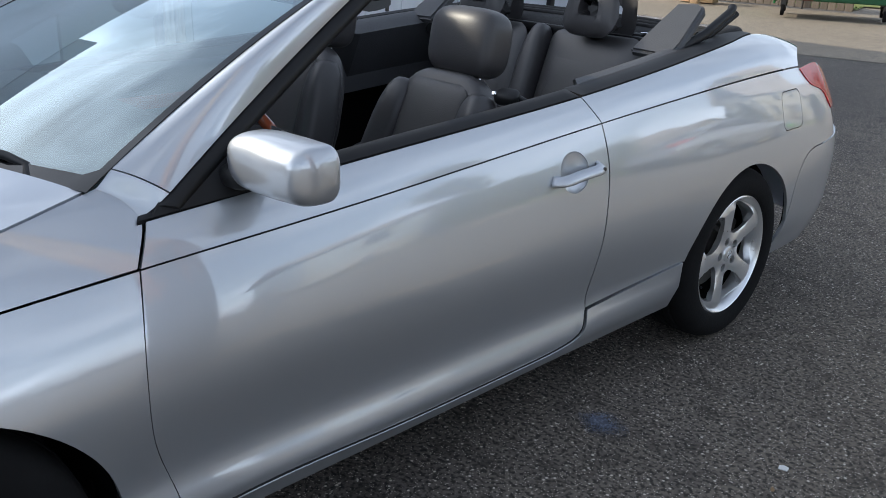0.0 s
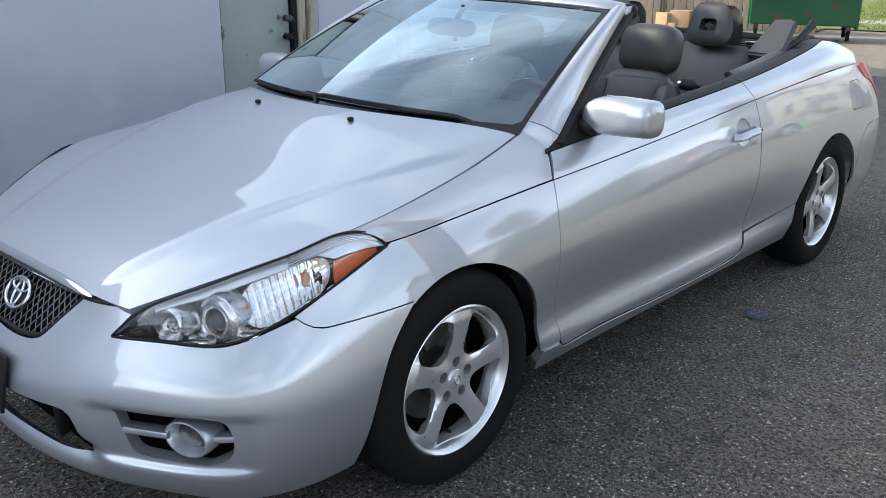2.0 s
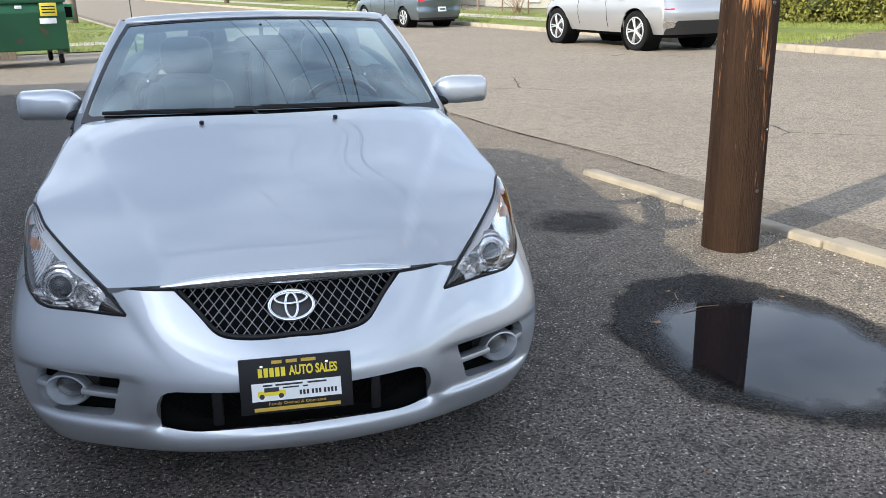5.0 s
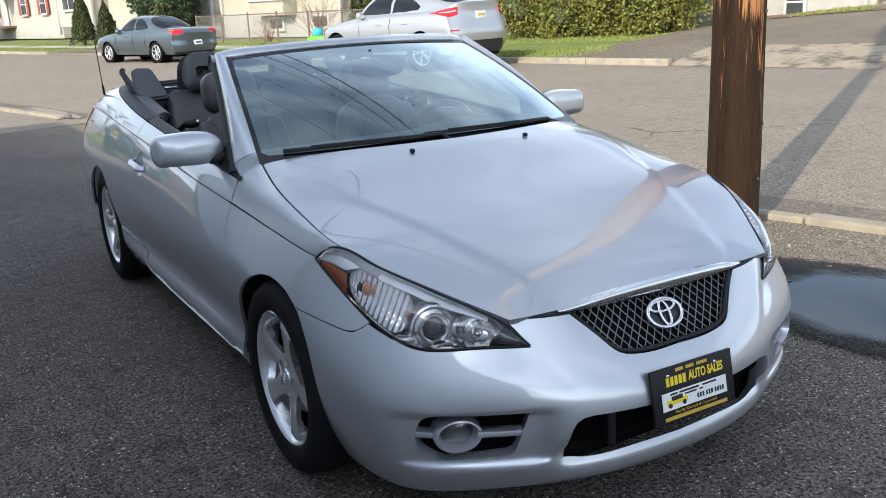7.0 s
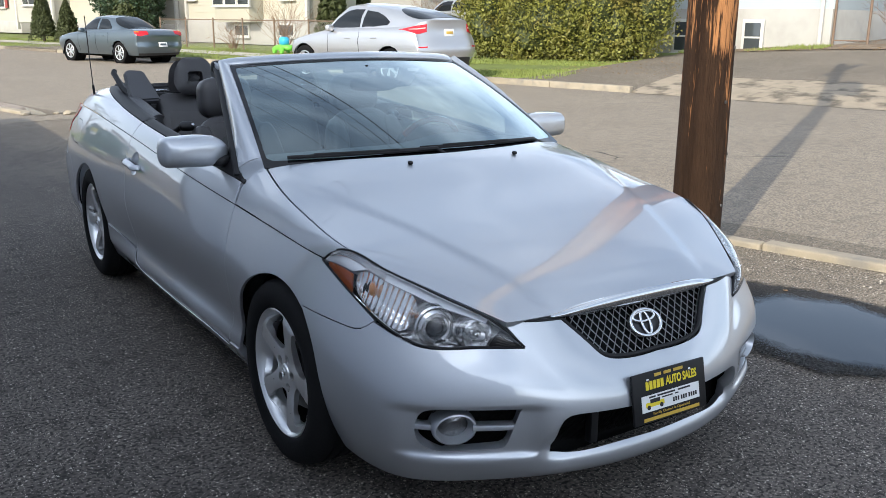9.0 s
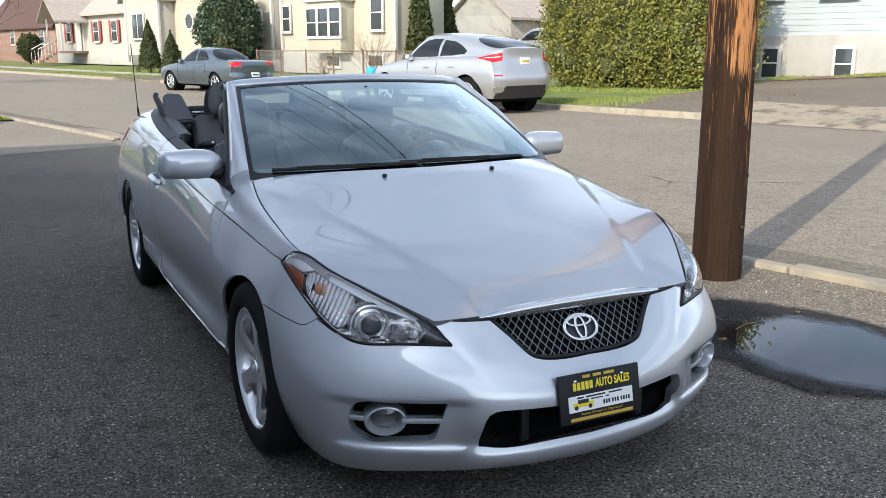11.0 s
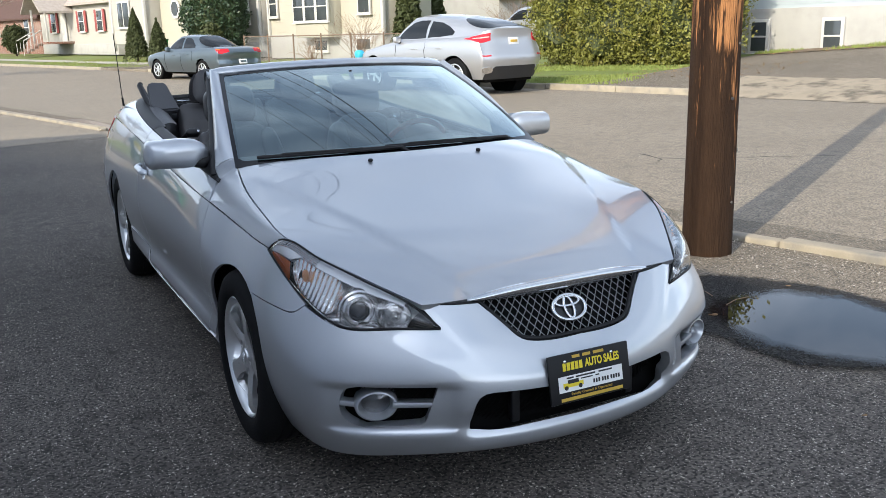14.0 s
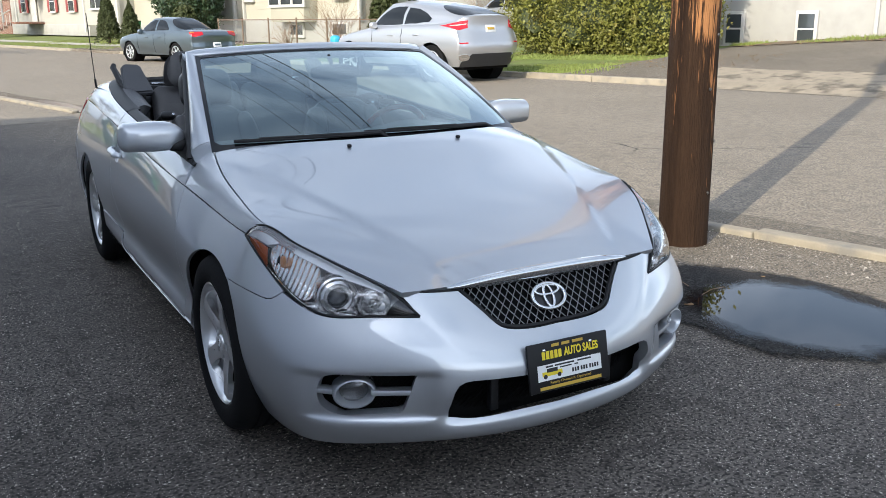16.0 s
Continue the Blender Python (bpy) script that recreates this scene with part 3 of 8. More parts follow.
kerb("kerb_near", -2.2, 0.10, -.40, .12, .04, n=2, label="low worn concrete kerb with peeling white paint")
kerb("kerb_near_end", -24, -2.2, -.38, .15, .05, n=10, label="low worn concrete kerb beside the pole")
kerb("kerb_near_far", 9.55, 69, -.38, .14, .055, n=20, label="concrete kerb with grass against it")
kerb("kerb_opposite", 5.2, 9.3, 10.29, .17, .14, n=2, label="pale concrete kerb in front of the grass verge")
kerb("kerb_opposite_far", 9.3, 31.5, 10.29, .17, .13, n=10, label="pale concrete kerb along the lawn")
kerb("kerb_dropped", 31.5, 36.5, 10.27, .17, .12, "asphalt", 1, "dark asphalt edge of the driveway between kerbs")
kerb("kerb_opposite_end", 36.5, 90, 10.29, .17, .13, n=18, label="pale concrete kerb along far lawns")
gut = flip_up(ground_patch("gutter", (-24, -.2), (-.30, .14), "apron", .009, 24, 2, "cracked concrete gutter", "gutter"))
flip_up(ground_patch("gutter_far", (9.2, 69), (-.30, .14), "gutter", .011, 40, 2, "brown dirty concrete gutter along the kerb", "gutter"))
lawn = flip_up(ground_patch("lawn", (8.2, 140), (10.36, 70), "grass_soil", None, 120, 60, "green front lawns with bare patches", "lawn"))
drive = flip_up(ground_patch("far_driveway", (-60, 8.3), (10.36, 70), "apron", None, 60, 60, "old grey asphalt driveway rising from the street", "driveway"))
drive.location.z = .012
apr = flip_up(ground_patch("driveway_lip", (-12, 5.2), (10.2, 12.2), "slab_old", .06, 44, 6, "broken pale concrete driveway lip", "pavement"))
for v in apr.data.vertices:
    c = (Vector(v.co[:2]) - Vector(st(0, 0)[:2])).dot(Vector((.970, .243)))
    if 5.0 > (Vector(v.co[:2]) - Vector(st(0, 0)[:2])).dot(Vector((-.243, .970))) and c > 12.0:
        d = .35 * noise.noise(Vector((v.co.x * 1.1, v.co.y * 1.1, 2)))
        v.co.x, v.co.y, c = v.co.x + .970 * d, v.co.y + .243 * d, c + d
    v.co.z = .010 + (far_z(4, 12.2) + .03) * (max(0.0, c - 10.2) / 2.0) ** .8
flip_up(ground_patch("dirt_strip", (-40, 8.3), (17.9, 19.2), "soil", None, 60, 3, "strip of bare brown soil along the house", "soil")).location.z = .03
ramp = flip_up(ground_patch("dark_driveway", (31.5, 36.5), (10.2, 22), "asphalt", None, 4, 20, "dark asphalt driveway between lawns", "driveway"))
for k, v in enumerate(ramp.data.vertices):
    v.co.z += .014
flip_up(ground_patch("footpath", (20, 120), (12.1, 13.3), "slab", None, 40, 2, "pale concrete footpath along the lawns", "pavement")).location.z = .014


# ---- puddle: damp asphalt, a shadowed wet rim, and standing water ----
def blob(name, centre, rx, ry, turn, mat, z, seed, rough=.12, n=90):
    vs = []
    for i in range(n):
        a = 2 * math.pi * i / n
        k = 1 + rough * (noise.noise(Vector((math.cos(a) * 1.3 + seed, math.sin(a) * 1.3, seed))) + .45 * noise.noise(Vector((math.cos(a) * 5 + seed, math.sin(a) * 5, 2))) + .25 * noise.noise(Vector((math.cos(a) * 14, math.sin(a) * 14, seed))))
        x, y = rx * k * math.cos(a), ry * k * math.sin(a)
        t = radians(turn)
        vs.append((centre[0] + x * math.cos(t) - y * math.sin(t), centre[1] + x * math.sin(t) + y * math.cos(t), z))
    return flip_up(mesh_object(name, vs + [(centre[0], centre[1], z)], [(i, (i + 1) % n, n) for i in range(n)], mat))


tagged(blob("damp_asphalt", (1.99, -.10), .72, .98, 8, "wet", .0125, 3.1), "dark damp asphalt round a puddle", "stain", kind="structure")
tagged(blob("puddle", (1.96, -.27), .60, .76, 22, "water", .0165, 5.3, .16), "still puddle of rainwater on asphalt", "puddle")
tagged(blob("damp_asphalt_patch", (1.92, 1.82), .29, .36, -60, "oil", .0125, 8.4, .3), "dark damp patch on the asphalt", "stain", kind="structure")

tagged(blob("gutter_puddle", st(10.75, -.10)[:2], 1.55, .17, STREET_TURN + 90 - 4, "gutter_water", .0145, 2.7, .35), "shallow puddle of rainwater in the gutter", "puddle")
rk = random.Random(23)
for a, c, w in ((9.05, .10, .17), (8.92, .24, .11), (8.80, .40, .13), (9.22, -.02, .09), (8.55, .33, .07), (9.42, -.42, .16)):
    bm = bmesh.new()
    bmesh.ops.create_icosphere(bm, subdivisions=2, radius=1)
    for v in bm.verts:
        k = 1 + .45 * noise.noise(v.co * 1.7 + Vector((a * 9, c * 5, 0)))
        v.co = Vector((v.co.x * w * .6 * k, v.co.y * w * .45 * k, max(-.02, v.co.z * w * .28 * k)))
    bm.transform(pose(*st(a, c, .02), 0, 0, rk.uniform(0, 180)))
    tagged(part("concrete_chunk", bm, "concrete", None, angle=25), "broken lump of pale kerb concrete", "rubble", "broken kerb concrete")

# ---- building beside the car ----
WX, WZ = -2.93, 2.95
wall = empty("wall_west")


def wall_block(name, x0, x1, y0, y1, z0, z1, mat="wall"):
    return box(name, (x1 - x0, y1 - y0, z1 - z0), ((x0 + x1) / 2, (y0 + y1) / 2, (z0 + z1) / 2), mat, wall, bevel=.012)


wall_block("wall_panel", WX - .35, WX, -14, 1.775, -.05, WZ)
wall_block("wall_panel", WX - .35, WX, 2.62, 3.32, -.05, WZ)
wall_block("wall_panel", WX - .35, WX, 5.30, 6.06, -.05, WZ)
wall_block("wall_panel", WX - .35, WX, 1.775, 2.62, 2.12, WZ)
wall_block("wall_panel", WX - .35, WX, 3.32, 5.30, 2.35, WZ)
wall_block("recess_cheek", WX - .55, WX - .353, 5.40, 5.47, -.05, 2.4, "plaster")
wall_block("recess_cheek", WX - .62, WX - .353, 3.20, 3.315, -.05, 2.4, "plaster")
box("corner_post", (.05, .06, 2.9), (WX + .03, 6.10, 1.44), "black", wall, bevel=.006)
# added out of view, its height and length set to shape the cast shadow
wall_block("parapet", WX - .35, WX, -14, 1.0, WZ + .003, WZ + .31)
wall_block("back_block", -9.5, WX - .353, -14, 6.04, -.05, WZ - .1)
tagged(wall, "white painted stucco wall of a low garage building", "wall", kind="structure")
# block added behind the building to cast the far corner of its shadow
rear_blocker = box("wall_rear_block", (5.0, 3.2, 2.85), (-6.72, 7.70, 1.375), "wall", None, bevel=.012)
tagged(rear_blocker, "white painted rear wing of the garage building", "wall", kind="structure")
# roof edge
tagged(box("roof_edge", (6.3, 20.3, .10), (-6.45, -3.95, WZ + .052), "plaster", None, bevel=.01), "flat grey roof edge of the garage building", "roof", kind="structure")

# overhead garage door with raised panels
gdoor = empty("garage_door", (-3.30, 4.63, 0))
GX0, GX1 = -.70, .70


def gpart(name, size, loc, mat="garage", bevel=.006, par=None):
    ob = box(name, size, pose(*loc), mat, par or gdoor, bevel=bevel)
    return ob


for i in range(4):
    z0 = .02 + i * .545
    sec = gpart("door_section", (.045, 1.5, .538), (0, 0, z0 + .269))
    for j in range(4):
        y = -.57 + j * .375
        gpart("raised_panel", (.016, .285, .33), (.024, y, z0 + .27), bevel=.008, par=sec)
        # grey bars stand in for the shaded grooves above and below each panel
        for dz in (-.185, .185):
            gpart("panel_groove", (.006, .30, .012), (.024, y, z0 + .27 + dz), "plaster", .001, sec)
gpart("door_handle", (.05, .13, .022), (.05, -.12, .83), "iron", .008)
gpart("lock", (.03, .03, .05), (.035, -.12, .74), "iron", .008)
for y in (-.80, .78):
    gpart("jamb", (.10, .10, 2.3), (.03, y, 1.15), "trim", .006)
tagged(gdoor, "white overhead garage door with raised panels", "door", kind="structure")

# weathered service door
sdoor = empty("door_1", (WX - .06, 2.2, 0))
box("door_leaf", (.05, .58, 2.08), pose(-.02, -.10, 1.06), "steel_door", sdoor, "pale green-grey door with flaking paint")
box("door_stop", (.09, .035, 2.1), pose(.0, .215, 1.06), "black", sdoor)
box("door_jamb", (.10, .06, 2.12), pose(.02, .265, 1.06), "old_wood", sdoor, "bare peeling wooden jamb", bevel=.008)
box("door_jamb", (.11, .04, 2.12), pose(.03, .335, 1.06), "old_wood", sdoor, "bare peeling wooden jamb", bevel=.008)
box("door_sill", (.20, .84, .05), pose(.04, 0, .02), "concrete", sdoor, bevel=.01)
for z, mm in ((1.03, "iron"), (.90, "black")):
    lathe("door_knob", [(0, .075), (.018, .072), (.028, .055), (.024, .035), (.012, .022), (.014, 0), (.024, 0)], pose(.01, .15, z, 0, 90, 0), mm, sdoor, n=20)
box("plaster_reveal", (.02, .05, 2.12), pose(.062, .385, 1.06), "plaster", sdoor)
tagged(sdoor, "weathered grey-green service door in a peeling frame", "door", kind="structure")

# tar seam between street and driveway
r0 = random.Random(3)
seam_v, seam_f = [], []
for i in range(150):
    a = -.2 + i * .13
    o, w = .145 + .025 * math.sin(a * 2.3) + r0.uniform(-.012, .012), r0.uniform(.003, .010)
    seam_v += [st(a, o - w, .0075), st(a, o + w, .0075)]
    if i:
        seam_f.append((2 * i - 2, 2 * i - 1, 2 * i + 1, 2 * i))
tagged(flip_up(mesh_object("pavement_seam", seam_v, seam_f, "under")), "dark cracked seam between driveway and street", "seam", kind="structure")

# ---- utility pole with its wires ----
pole = empty("utility_pole", (2.56, 1.13, 0))
bm = bmesh.new()
add_tube(bm, [(0, 0, -.3)] + [(.0005 * h, .001 * h, h) for h in np.linspace(0, 9.6, 70)], [.160] + [.158 - .0045 * h for h in np.linspace(0, 9.6, 70)], 40)
for v in bm.verts:
    d = Vector((v.co.x, v.co.y, 0))
    v.co += d * (.05 * noise.noise(Vector((v.co.x * 9, v.co.y * 9, v.co.z * .5))) + .02 * noise.noise(Vector((v.co.x * 40, v.co.y * 40, v.co.z * 2))))
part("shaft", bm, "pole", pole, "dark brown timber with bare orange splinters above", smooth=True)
box("crossarm", (.11, 2.2, .12), pose(.16, 0, 8.9, 0, 0, STREET_TURN + 90), "pole_low", pole)
lathe("transformer", [(0, 0), (.20, 0), (.22, .03), (.22, .75), (.20, .8), (.06, .83), (0, .84)], pose(-.05, -.42, 7.1), "plaster", pole, n=24)
for i in range(9):
    a = 5.0 + .35 * math.sin(i * 2.1)
    z = .35 + i * .33
    lathe("nail_head", [(0, .008), (.010, .006), (.011, 0)], pose(.157 * math.cos(a), .157 * math.sin(a), z) @ pose(0, 0, 0, 90, 0, math.degrees(a) + 90), "iron", pole, n=8)
tagged(pole, "weathered brown timber utility pole with splintered orange streaks", "utility pole")


def cable(p, q, sag, r=.012):
    k = [Vector(p).lerp(Vector(q), float(t)) - Vector((0, 0, sag * 4 * float(t) * (1 - t))) for t in np.linspace(0, 1, 22)]
    ob = tube("overhead_cable", k, r, "cable", None, n=6)
    tagged(ob, "black overhead utility cable strung from the pole", "cable", "overhead cables")
    return ob


for dx, z, r in ((-.9, 9.0, .009), (0, 9.0, .009), (.9, 9.0, .009), (.15, 6.9, .012), (.18, 6.3, .017)):
    p = Vector((2.56 + dx * .95, 1.13 + dx * .24, z))
    cable(p, p + Vector((-.243, .970, 0)) * 45, 1.0, r)
    cable(p, p - Vector((-.243, .970, 0)) * 45, 1.0, r)
cable((2.56, 1.1, 6.6), (-6.5, -4.0, 3.9), .5, .012)

# ---- wooden fence and dumpster behind the building ----
fence = empty("wooden_fence", (-6.9, 16.6, 0), 8)
rng = random.Random(4)
plank = None
for i in range(46):
    x = -4.6 + i * .152
    h = 1.75 + rng.uniform(-.02, .02)
    if plank is None:
        plank = box("plank", (.142, .022, h), (x, 0, h / 2 + .03), "fence", fence, bevel=.004, seg=1)
        plank_mesh = plank.data
        for v in plank_mesh.vertices:
            v.co.x -= x
        plank.location = (x, 0, 0)
    else:
        o = new("plank", plank_mesh)
        o.parent = fence
        o.location, o.scale = (x, rng.uniform(-.006, .006), 0), (1, 1, h / 1.75)
        o.rotation_euler = (0, rng.uniform(-.008, .008), 0)
for z in (.45, 1.45):
    box("rail", (7.0, .05, .09), (-1.18, .036, z), "fence", fence)
for x in (-3.4, -1.0, 1.4):
    tube("post", [(x, -.05, 0), (x, -.05, 2.0)], .022, "iron", fence)
tagged(fence, "grey weathered wooden board fence with thin steel posts", "fence")

bin_ = empty("dumpster", (-4.38, 15.5, .01), 24)


def dumpster():
    prof = [(-.55, .30), (.55, .30), (.62, .95), (.62, 1.38), (-.50, 1.22), (-.62, 1.0)]
    bm = bmesh.new()
    L = .93
    a = [bm.verts.new((-L, y, z)) for y, z in prof]
    b = [bm.verts.new((L, y, z)) for y, z in prof]
    bm.faces.new(a)
    bm.faces.new(b[::-1])
    for i in range(len(prof)):
        j = (i + 1) % len(prof)
        bm.faces.new((a[i], b[i], b[j], a[j]))
    bmesh.ops.bevel(bm, geom=list(bm.edges), offset=.015, segments=1, affect="EDGES")
    body = part("bin_body", bm, "bin_green", bin_)
    for sx in (-1, 1):
        bm = bmesh.new()
        add_box(bm, (.26, .46, .30), pose(sx * 1.06, .05, .98), .02)
        part("fork_pocket", bm, "bin_light", bin_, "bright green steel fork pocket", angle=40)
        box("pocket_shadow", (.20, .012, .2), (sx * 1.06, -.187, .98), "under", bin_)
        box("side_plate", (.03, .9, .8), (sx * .95, .0, .62), "bin_light", bin_)
        for y in (-.42, .42):
            lathe("caster", [(0, -.03), (.085, -.03), (.09, -.015), (.09, .015), (.085, .03), (0, .03)], pose(sx * .8, y, .12, 0, 90, 0), "rubber", bin_, n=18)
            box("caster_fork", (.09, .05, .14), (sx * .8, y + .02, .24), "iron", bin_)
    box("rim", (1.92, .05, .06), (0, -.55, 1.2), "bin_green", bin_)
    box("lid", (1.9, 1.1, .04), pose(0, .08, 1.36, 8, 0, 0), "bin_green", bin_)
    for x, z, w, h, mt in ((-.66, .92, .44, .34, "white"), (-.68, 1.14, .19, .13, "white"), (.62, 1.05, .30, .24, "yellow"), (.60, .84, .30, .10, "white"), (.1, 1.10, .12, .06, "white")):
        yy = -.62 + (0.0 if z > .98 else (.98 - z) * .10) - .004
        s = box("sticker", (w, .006, h), pose(x, yy - .012, z, -8 if z < .99 else 0, 0, 0), mt, bin_, bevel=.001)
        if mt == "white" and w > .3:
            box("sticker_bar", (w * .6, .006, h * .18), pose(x, yy - .018, z + h * .18, -8, 0, 0), "yellow" if h > .2 else "plaster", bin_, bevel=.001)
            box("sticker_bar", (w * .75, .006, h * .07), pose(x, yy - .018, z - h * .2, -8, 0, 0), "plaster", bin_, bevel=.001)
        if mt == "yellow":
            for k in range(3):
                box("sticker_bar", (w * .8, .006, h * .08), pose(x, yy - .018, z + h * (.22 - .22 * k), 0, 0, 0), "black", bin_, bevel=.001)
    for k in range(10):
        r = random.Random(k)
        cushion("rubbish_bag", (.34, .4, .2), pose(-.8 + k * .18, r.uniform(-.2, .3), 1.42 + r.uniform(-.03, .03), r.uniform(-20, 20), 0, r.uniform(0, 90)), "rubbish", bin_, power=2.6, n=7)


dumpster()
tagged(bin_, "green steel dumpster on casters with rust and stickers", "dumpster")
for k, (x, y, s, r) in enumerate(((-7.05, 15.85, .42, 12), (-7.35, 15.75, .36, -20), (-7.0, 15.4, .16, 8))):
    cb = box("cardboard_box", (s, s * .8, s * .9), pose(x, y, .03 + s * .45, 0, 0, r), "cardboard", None, bevel=.006)
    tagged(cb, "brown cardboard box on the ground by the fence", "box", "boxes by the fence")


# ---- curved sheet panels ----
def cardinal(xs):
    """Second derivatives of a natural cubic spline, as a matrix that acts on its values."""
    xs = np.asarray(xs, float)
    n, h = len(xs), np.diff(xs)
    a, b = np.zeros((n, n)), np.zeros((n, n))
    a[0, 0] = a[-1, -1] = 1
    for i in range(1, n - 1):
        a[i, i - 1], a[i, i], a[i, i + 1] = h[i - 1], 2 * (h[i - 1] + h[i]), h[i]
        b[i, i - 1], b[i, i], b[i, i + 1] = 6 / h[i - 1], -6 / h[i - 1] - 6 / h[i], 6 / h[i]
    return xs, np.linalg.solve(a, b)


def weights(card, q):
    """Rows of weights, so that the spline at q is weights @ values; straight on beyond its ends."""
    xs, m = card
    q = np.atleast_1d(np.asarray(q, float))
    n = len(xs)
    c = np.clip(q, xs[0], xs[-1])
    i = np.clip(np.searchsorted(xs, c, side="right") - 1, 0, n - 2)
    h = xs[i + 1] - xs[i]
    a, b, one = (xs[i + 1] - c) / h, (c - xs[i]) / h, np.eye(n)
    w = a[:, None] * one[i] + b[:, None] * one[i + 1] + ((a ** 3 - a) * h * h / 6)[:, None] * m[i] + ((b ** 3 - b) * h * h / 6)[:, None] * m[i + 1]
    d = (one[i + 1] - one[i]) / h[:, None] - ((3 * a * a - 1) * h / 6)[:, None] * m[i] + ((3 * b * b - 1) * h / 6)[:, None] * m[i + 1]
    return w + d * (q - c)[:, None]


def spline(xs, ys):
    card, ys = cardinal(xs), np.asarray(ys, float)
    return lambda q: weights(card, q) @ ys


def bend(pts, step=0.025, closed=False):
    """A smooth line through points, sampled evenly; for open lines both ends are kept."""
    p = np.array(pts, float)
    if closed:
        p = np.vstack([p[-3:], p, p[:4]])
    t = np.concatenate([[0], np.cumsum(np.linalg.norm(np.diff(p, axis=0), axis=1))])
    lo, hi = (t[3], t[-4]) if closed else (t[0], t[-1])
    k = max(2, int((hi - lo) / step) + 1)
    q = np.linspace(lo, hi, k + 1)
    w = weights(cardinal(t), q) @ p
    return w[:-1] if closed else w


def chain(*lines):
    """Joins lines end to end into one loop."""
    out = []
    for l in lines:
        for p in np.array(l, float):
            if not out or np.linalg.norm(p - out[-1]) > 1e-4:
                out.append(p)
    if np.linalg.norm(out[0] - out[-1]) < 1e-4:
        out.pop()
    return np.array(out)


def straight(a, b, step=0.025):
    k = max(1, int(np.linalg.norm(np.subtract(b, a)) / step))
    return np.linspace(a, b, k + 1)


def inside(pts, loop):
    x, y = pts[:, 0], pts[:, 1]
    hit = np.zeros(len(pts), bool)
    for (ax, ay), (bx, by) in zip(loop, np.roll(loop, -1, 0)):
        c = (ay > y) != (by > y)
        hit ^= c & (x < (bx - ax) * (y - ay) / (by - ay + 1e-15) + ax)
    return hit


def near(pts, loop, gap):
    d = np.full(len(pts), 1e9)
    for a, b in zip(loop, np.roll(loop, -1, 0)):
        ab = b - a
        t = np.clip(((pts - a) @ ab) / (ab @ ab + 1e-15), 0, 1)
        d = np.minimum(d, np.linalg.norm(pts - a - t[:, None] * ab, axis=1))
    return d < gap


def patch(surf, loop, holes=(), step=0.03, out=(0, 0, 1), flange=0.012):
    """A smooth sheet over the region within loop and outside holes; the rim is turned inwards by flange. Returns verts, faces, normals."""
    loops = [np.asarray(loop, float)] + [np.asarray(h, float) for h in holes]
    lo, hi = loops[0].min(0), loops[0].max(0)
    gx, gy = np.meshgrid(np.arange(lo[0] + step / 2, hi[0], step), np.arange(lo[1] + step / 2, hi[1], step))
    grid = np.stack([gx.ravel(), gy.ravel()], 1)
    keep = inside(grid, loops[0])
    for h in loops[1:]:
        keep &= ~inside(grid, h)
    for l in loops:
        keep &= ~near(grid, l, step * 0.45)
    co, edges = [], []
    for l in loops:
        k = len(co)
        co += [tuple(p) for p in l]
        edges += [(k + i, k + (i + 1) % len(l)) for i in range(len(l))]
    co += [tuple(p) for p in grid[keep]]
    v2, _, tri, *_ = delaunay_2d_cdt([Vector(p) for p in co], edges, [], 0, 1e-6)
    p2, tri = np.array([tuple(v) for v in v2]), np.array(tri)
    mid = p2[tri].mean(1)
    ok = inside(mid, loops[0])
    for h in loops[1:]:
        ok &= ~inside(mid, h)
    tri = tri[ok]
    e = 1e-3
    p = surf(p2[:, 0], p2[:, 1])
    du = surf(p2[:, 0] + e, p2[:, 1]) - surf(p2[:, 0] - e, p2[:, 1])
    dv = surf(p2[:, 0], p2[:, 1] + e) - surf(p2[:, 0], p2[:, 1] - e)
    nrm = np.cross(du, dv)
    nrm /= np.linalg.norm(nrm, axis=1)[:, None] + 1e-12
    if (nrm @ np.array(out)).sum() < 0:
        nrm = -nrm
    fn = np.cross(p[tri[:, 1]] - p[tri[:, 0]], p[tri[:, 2]] - p[tri[:, 0]])
    flip = (fn * nrm[tri].sum(1)).sum(1) < 0
    tri[flip] = tri[flip][:, ::-1]
    verts, normals, faces = p, nrm, [tuple(t) for t in tri]
    if flange:
        count = {}
        for t in faces:
            for a, b in zip(t, t[1:] + t[:1]):
                count[(a, b)] = count.get((a, b), 0) + 1
        rim = [(a, b) for (a, b) in count if (b, a) not in count]
        add_v, add_n, base = [], [], len(verts)
        for a, b in rim:
            q = [p[a], p[b], p[b] - flange * nrm[b], p[a] - flange * nrm[a]]
            k = base + len(add_v)
            fnm = np.cross(q[3] - q[0], q[1] - q[0])
            fnm = fnm / (np.linalg.norm(fnm) + 1e-12)
            add_v += q
            add_n += [fnm] * 4
            faces.append((k, k + 3, k + 2, k + 1))
        if add_v:
            verts, normals = np.vstack([verts, add_v]), np.vstack([normals, add_n])
    return verts, faces, normals


def sheet(name, patches, mat, parent, label="", mirror=False):
    """Joins patches into one mesh object."""
    vs, fs, ns, k = [], [], [], 0
    for v, f, n in patches:
        vs.append(v)
        ns.append(n)
        fs += [tuple(i + k for i in t) for t in f]
        k += len(v)
    v, n = np.vstack(vs), np.vstack(ns)
    if mirror:
        v, n, fs = v * (-1, 1, 1), n * (-1, 1, 1), [t[::-1] for t in fs]
    return mesh_object(name, v, fs, mat, parent, label, True, n)


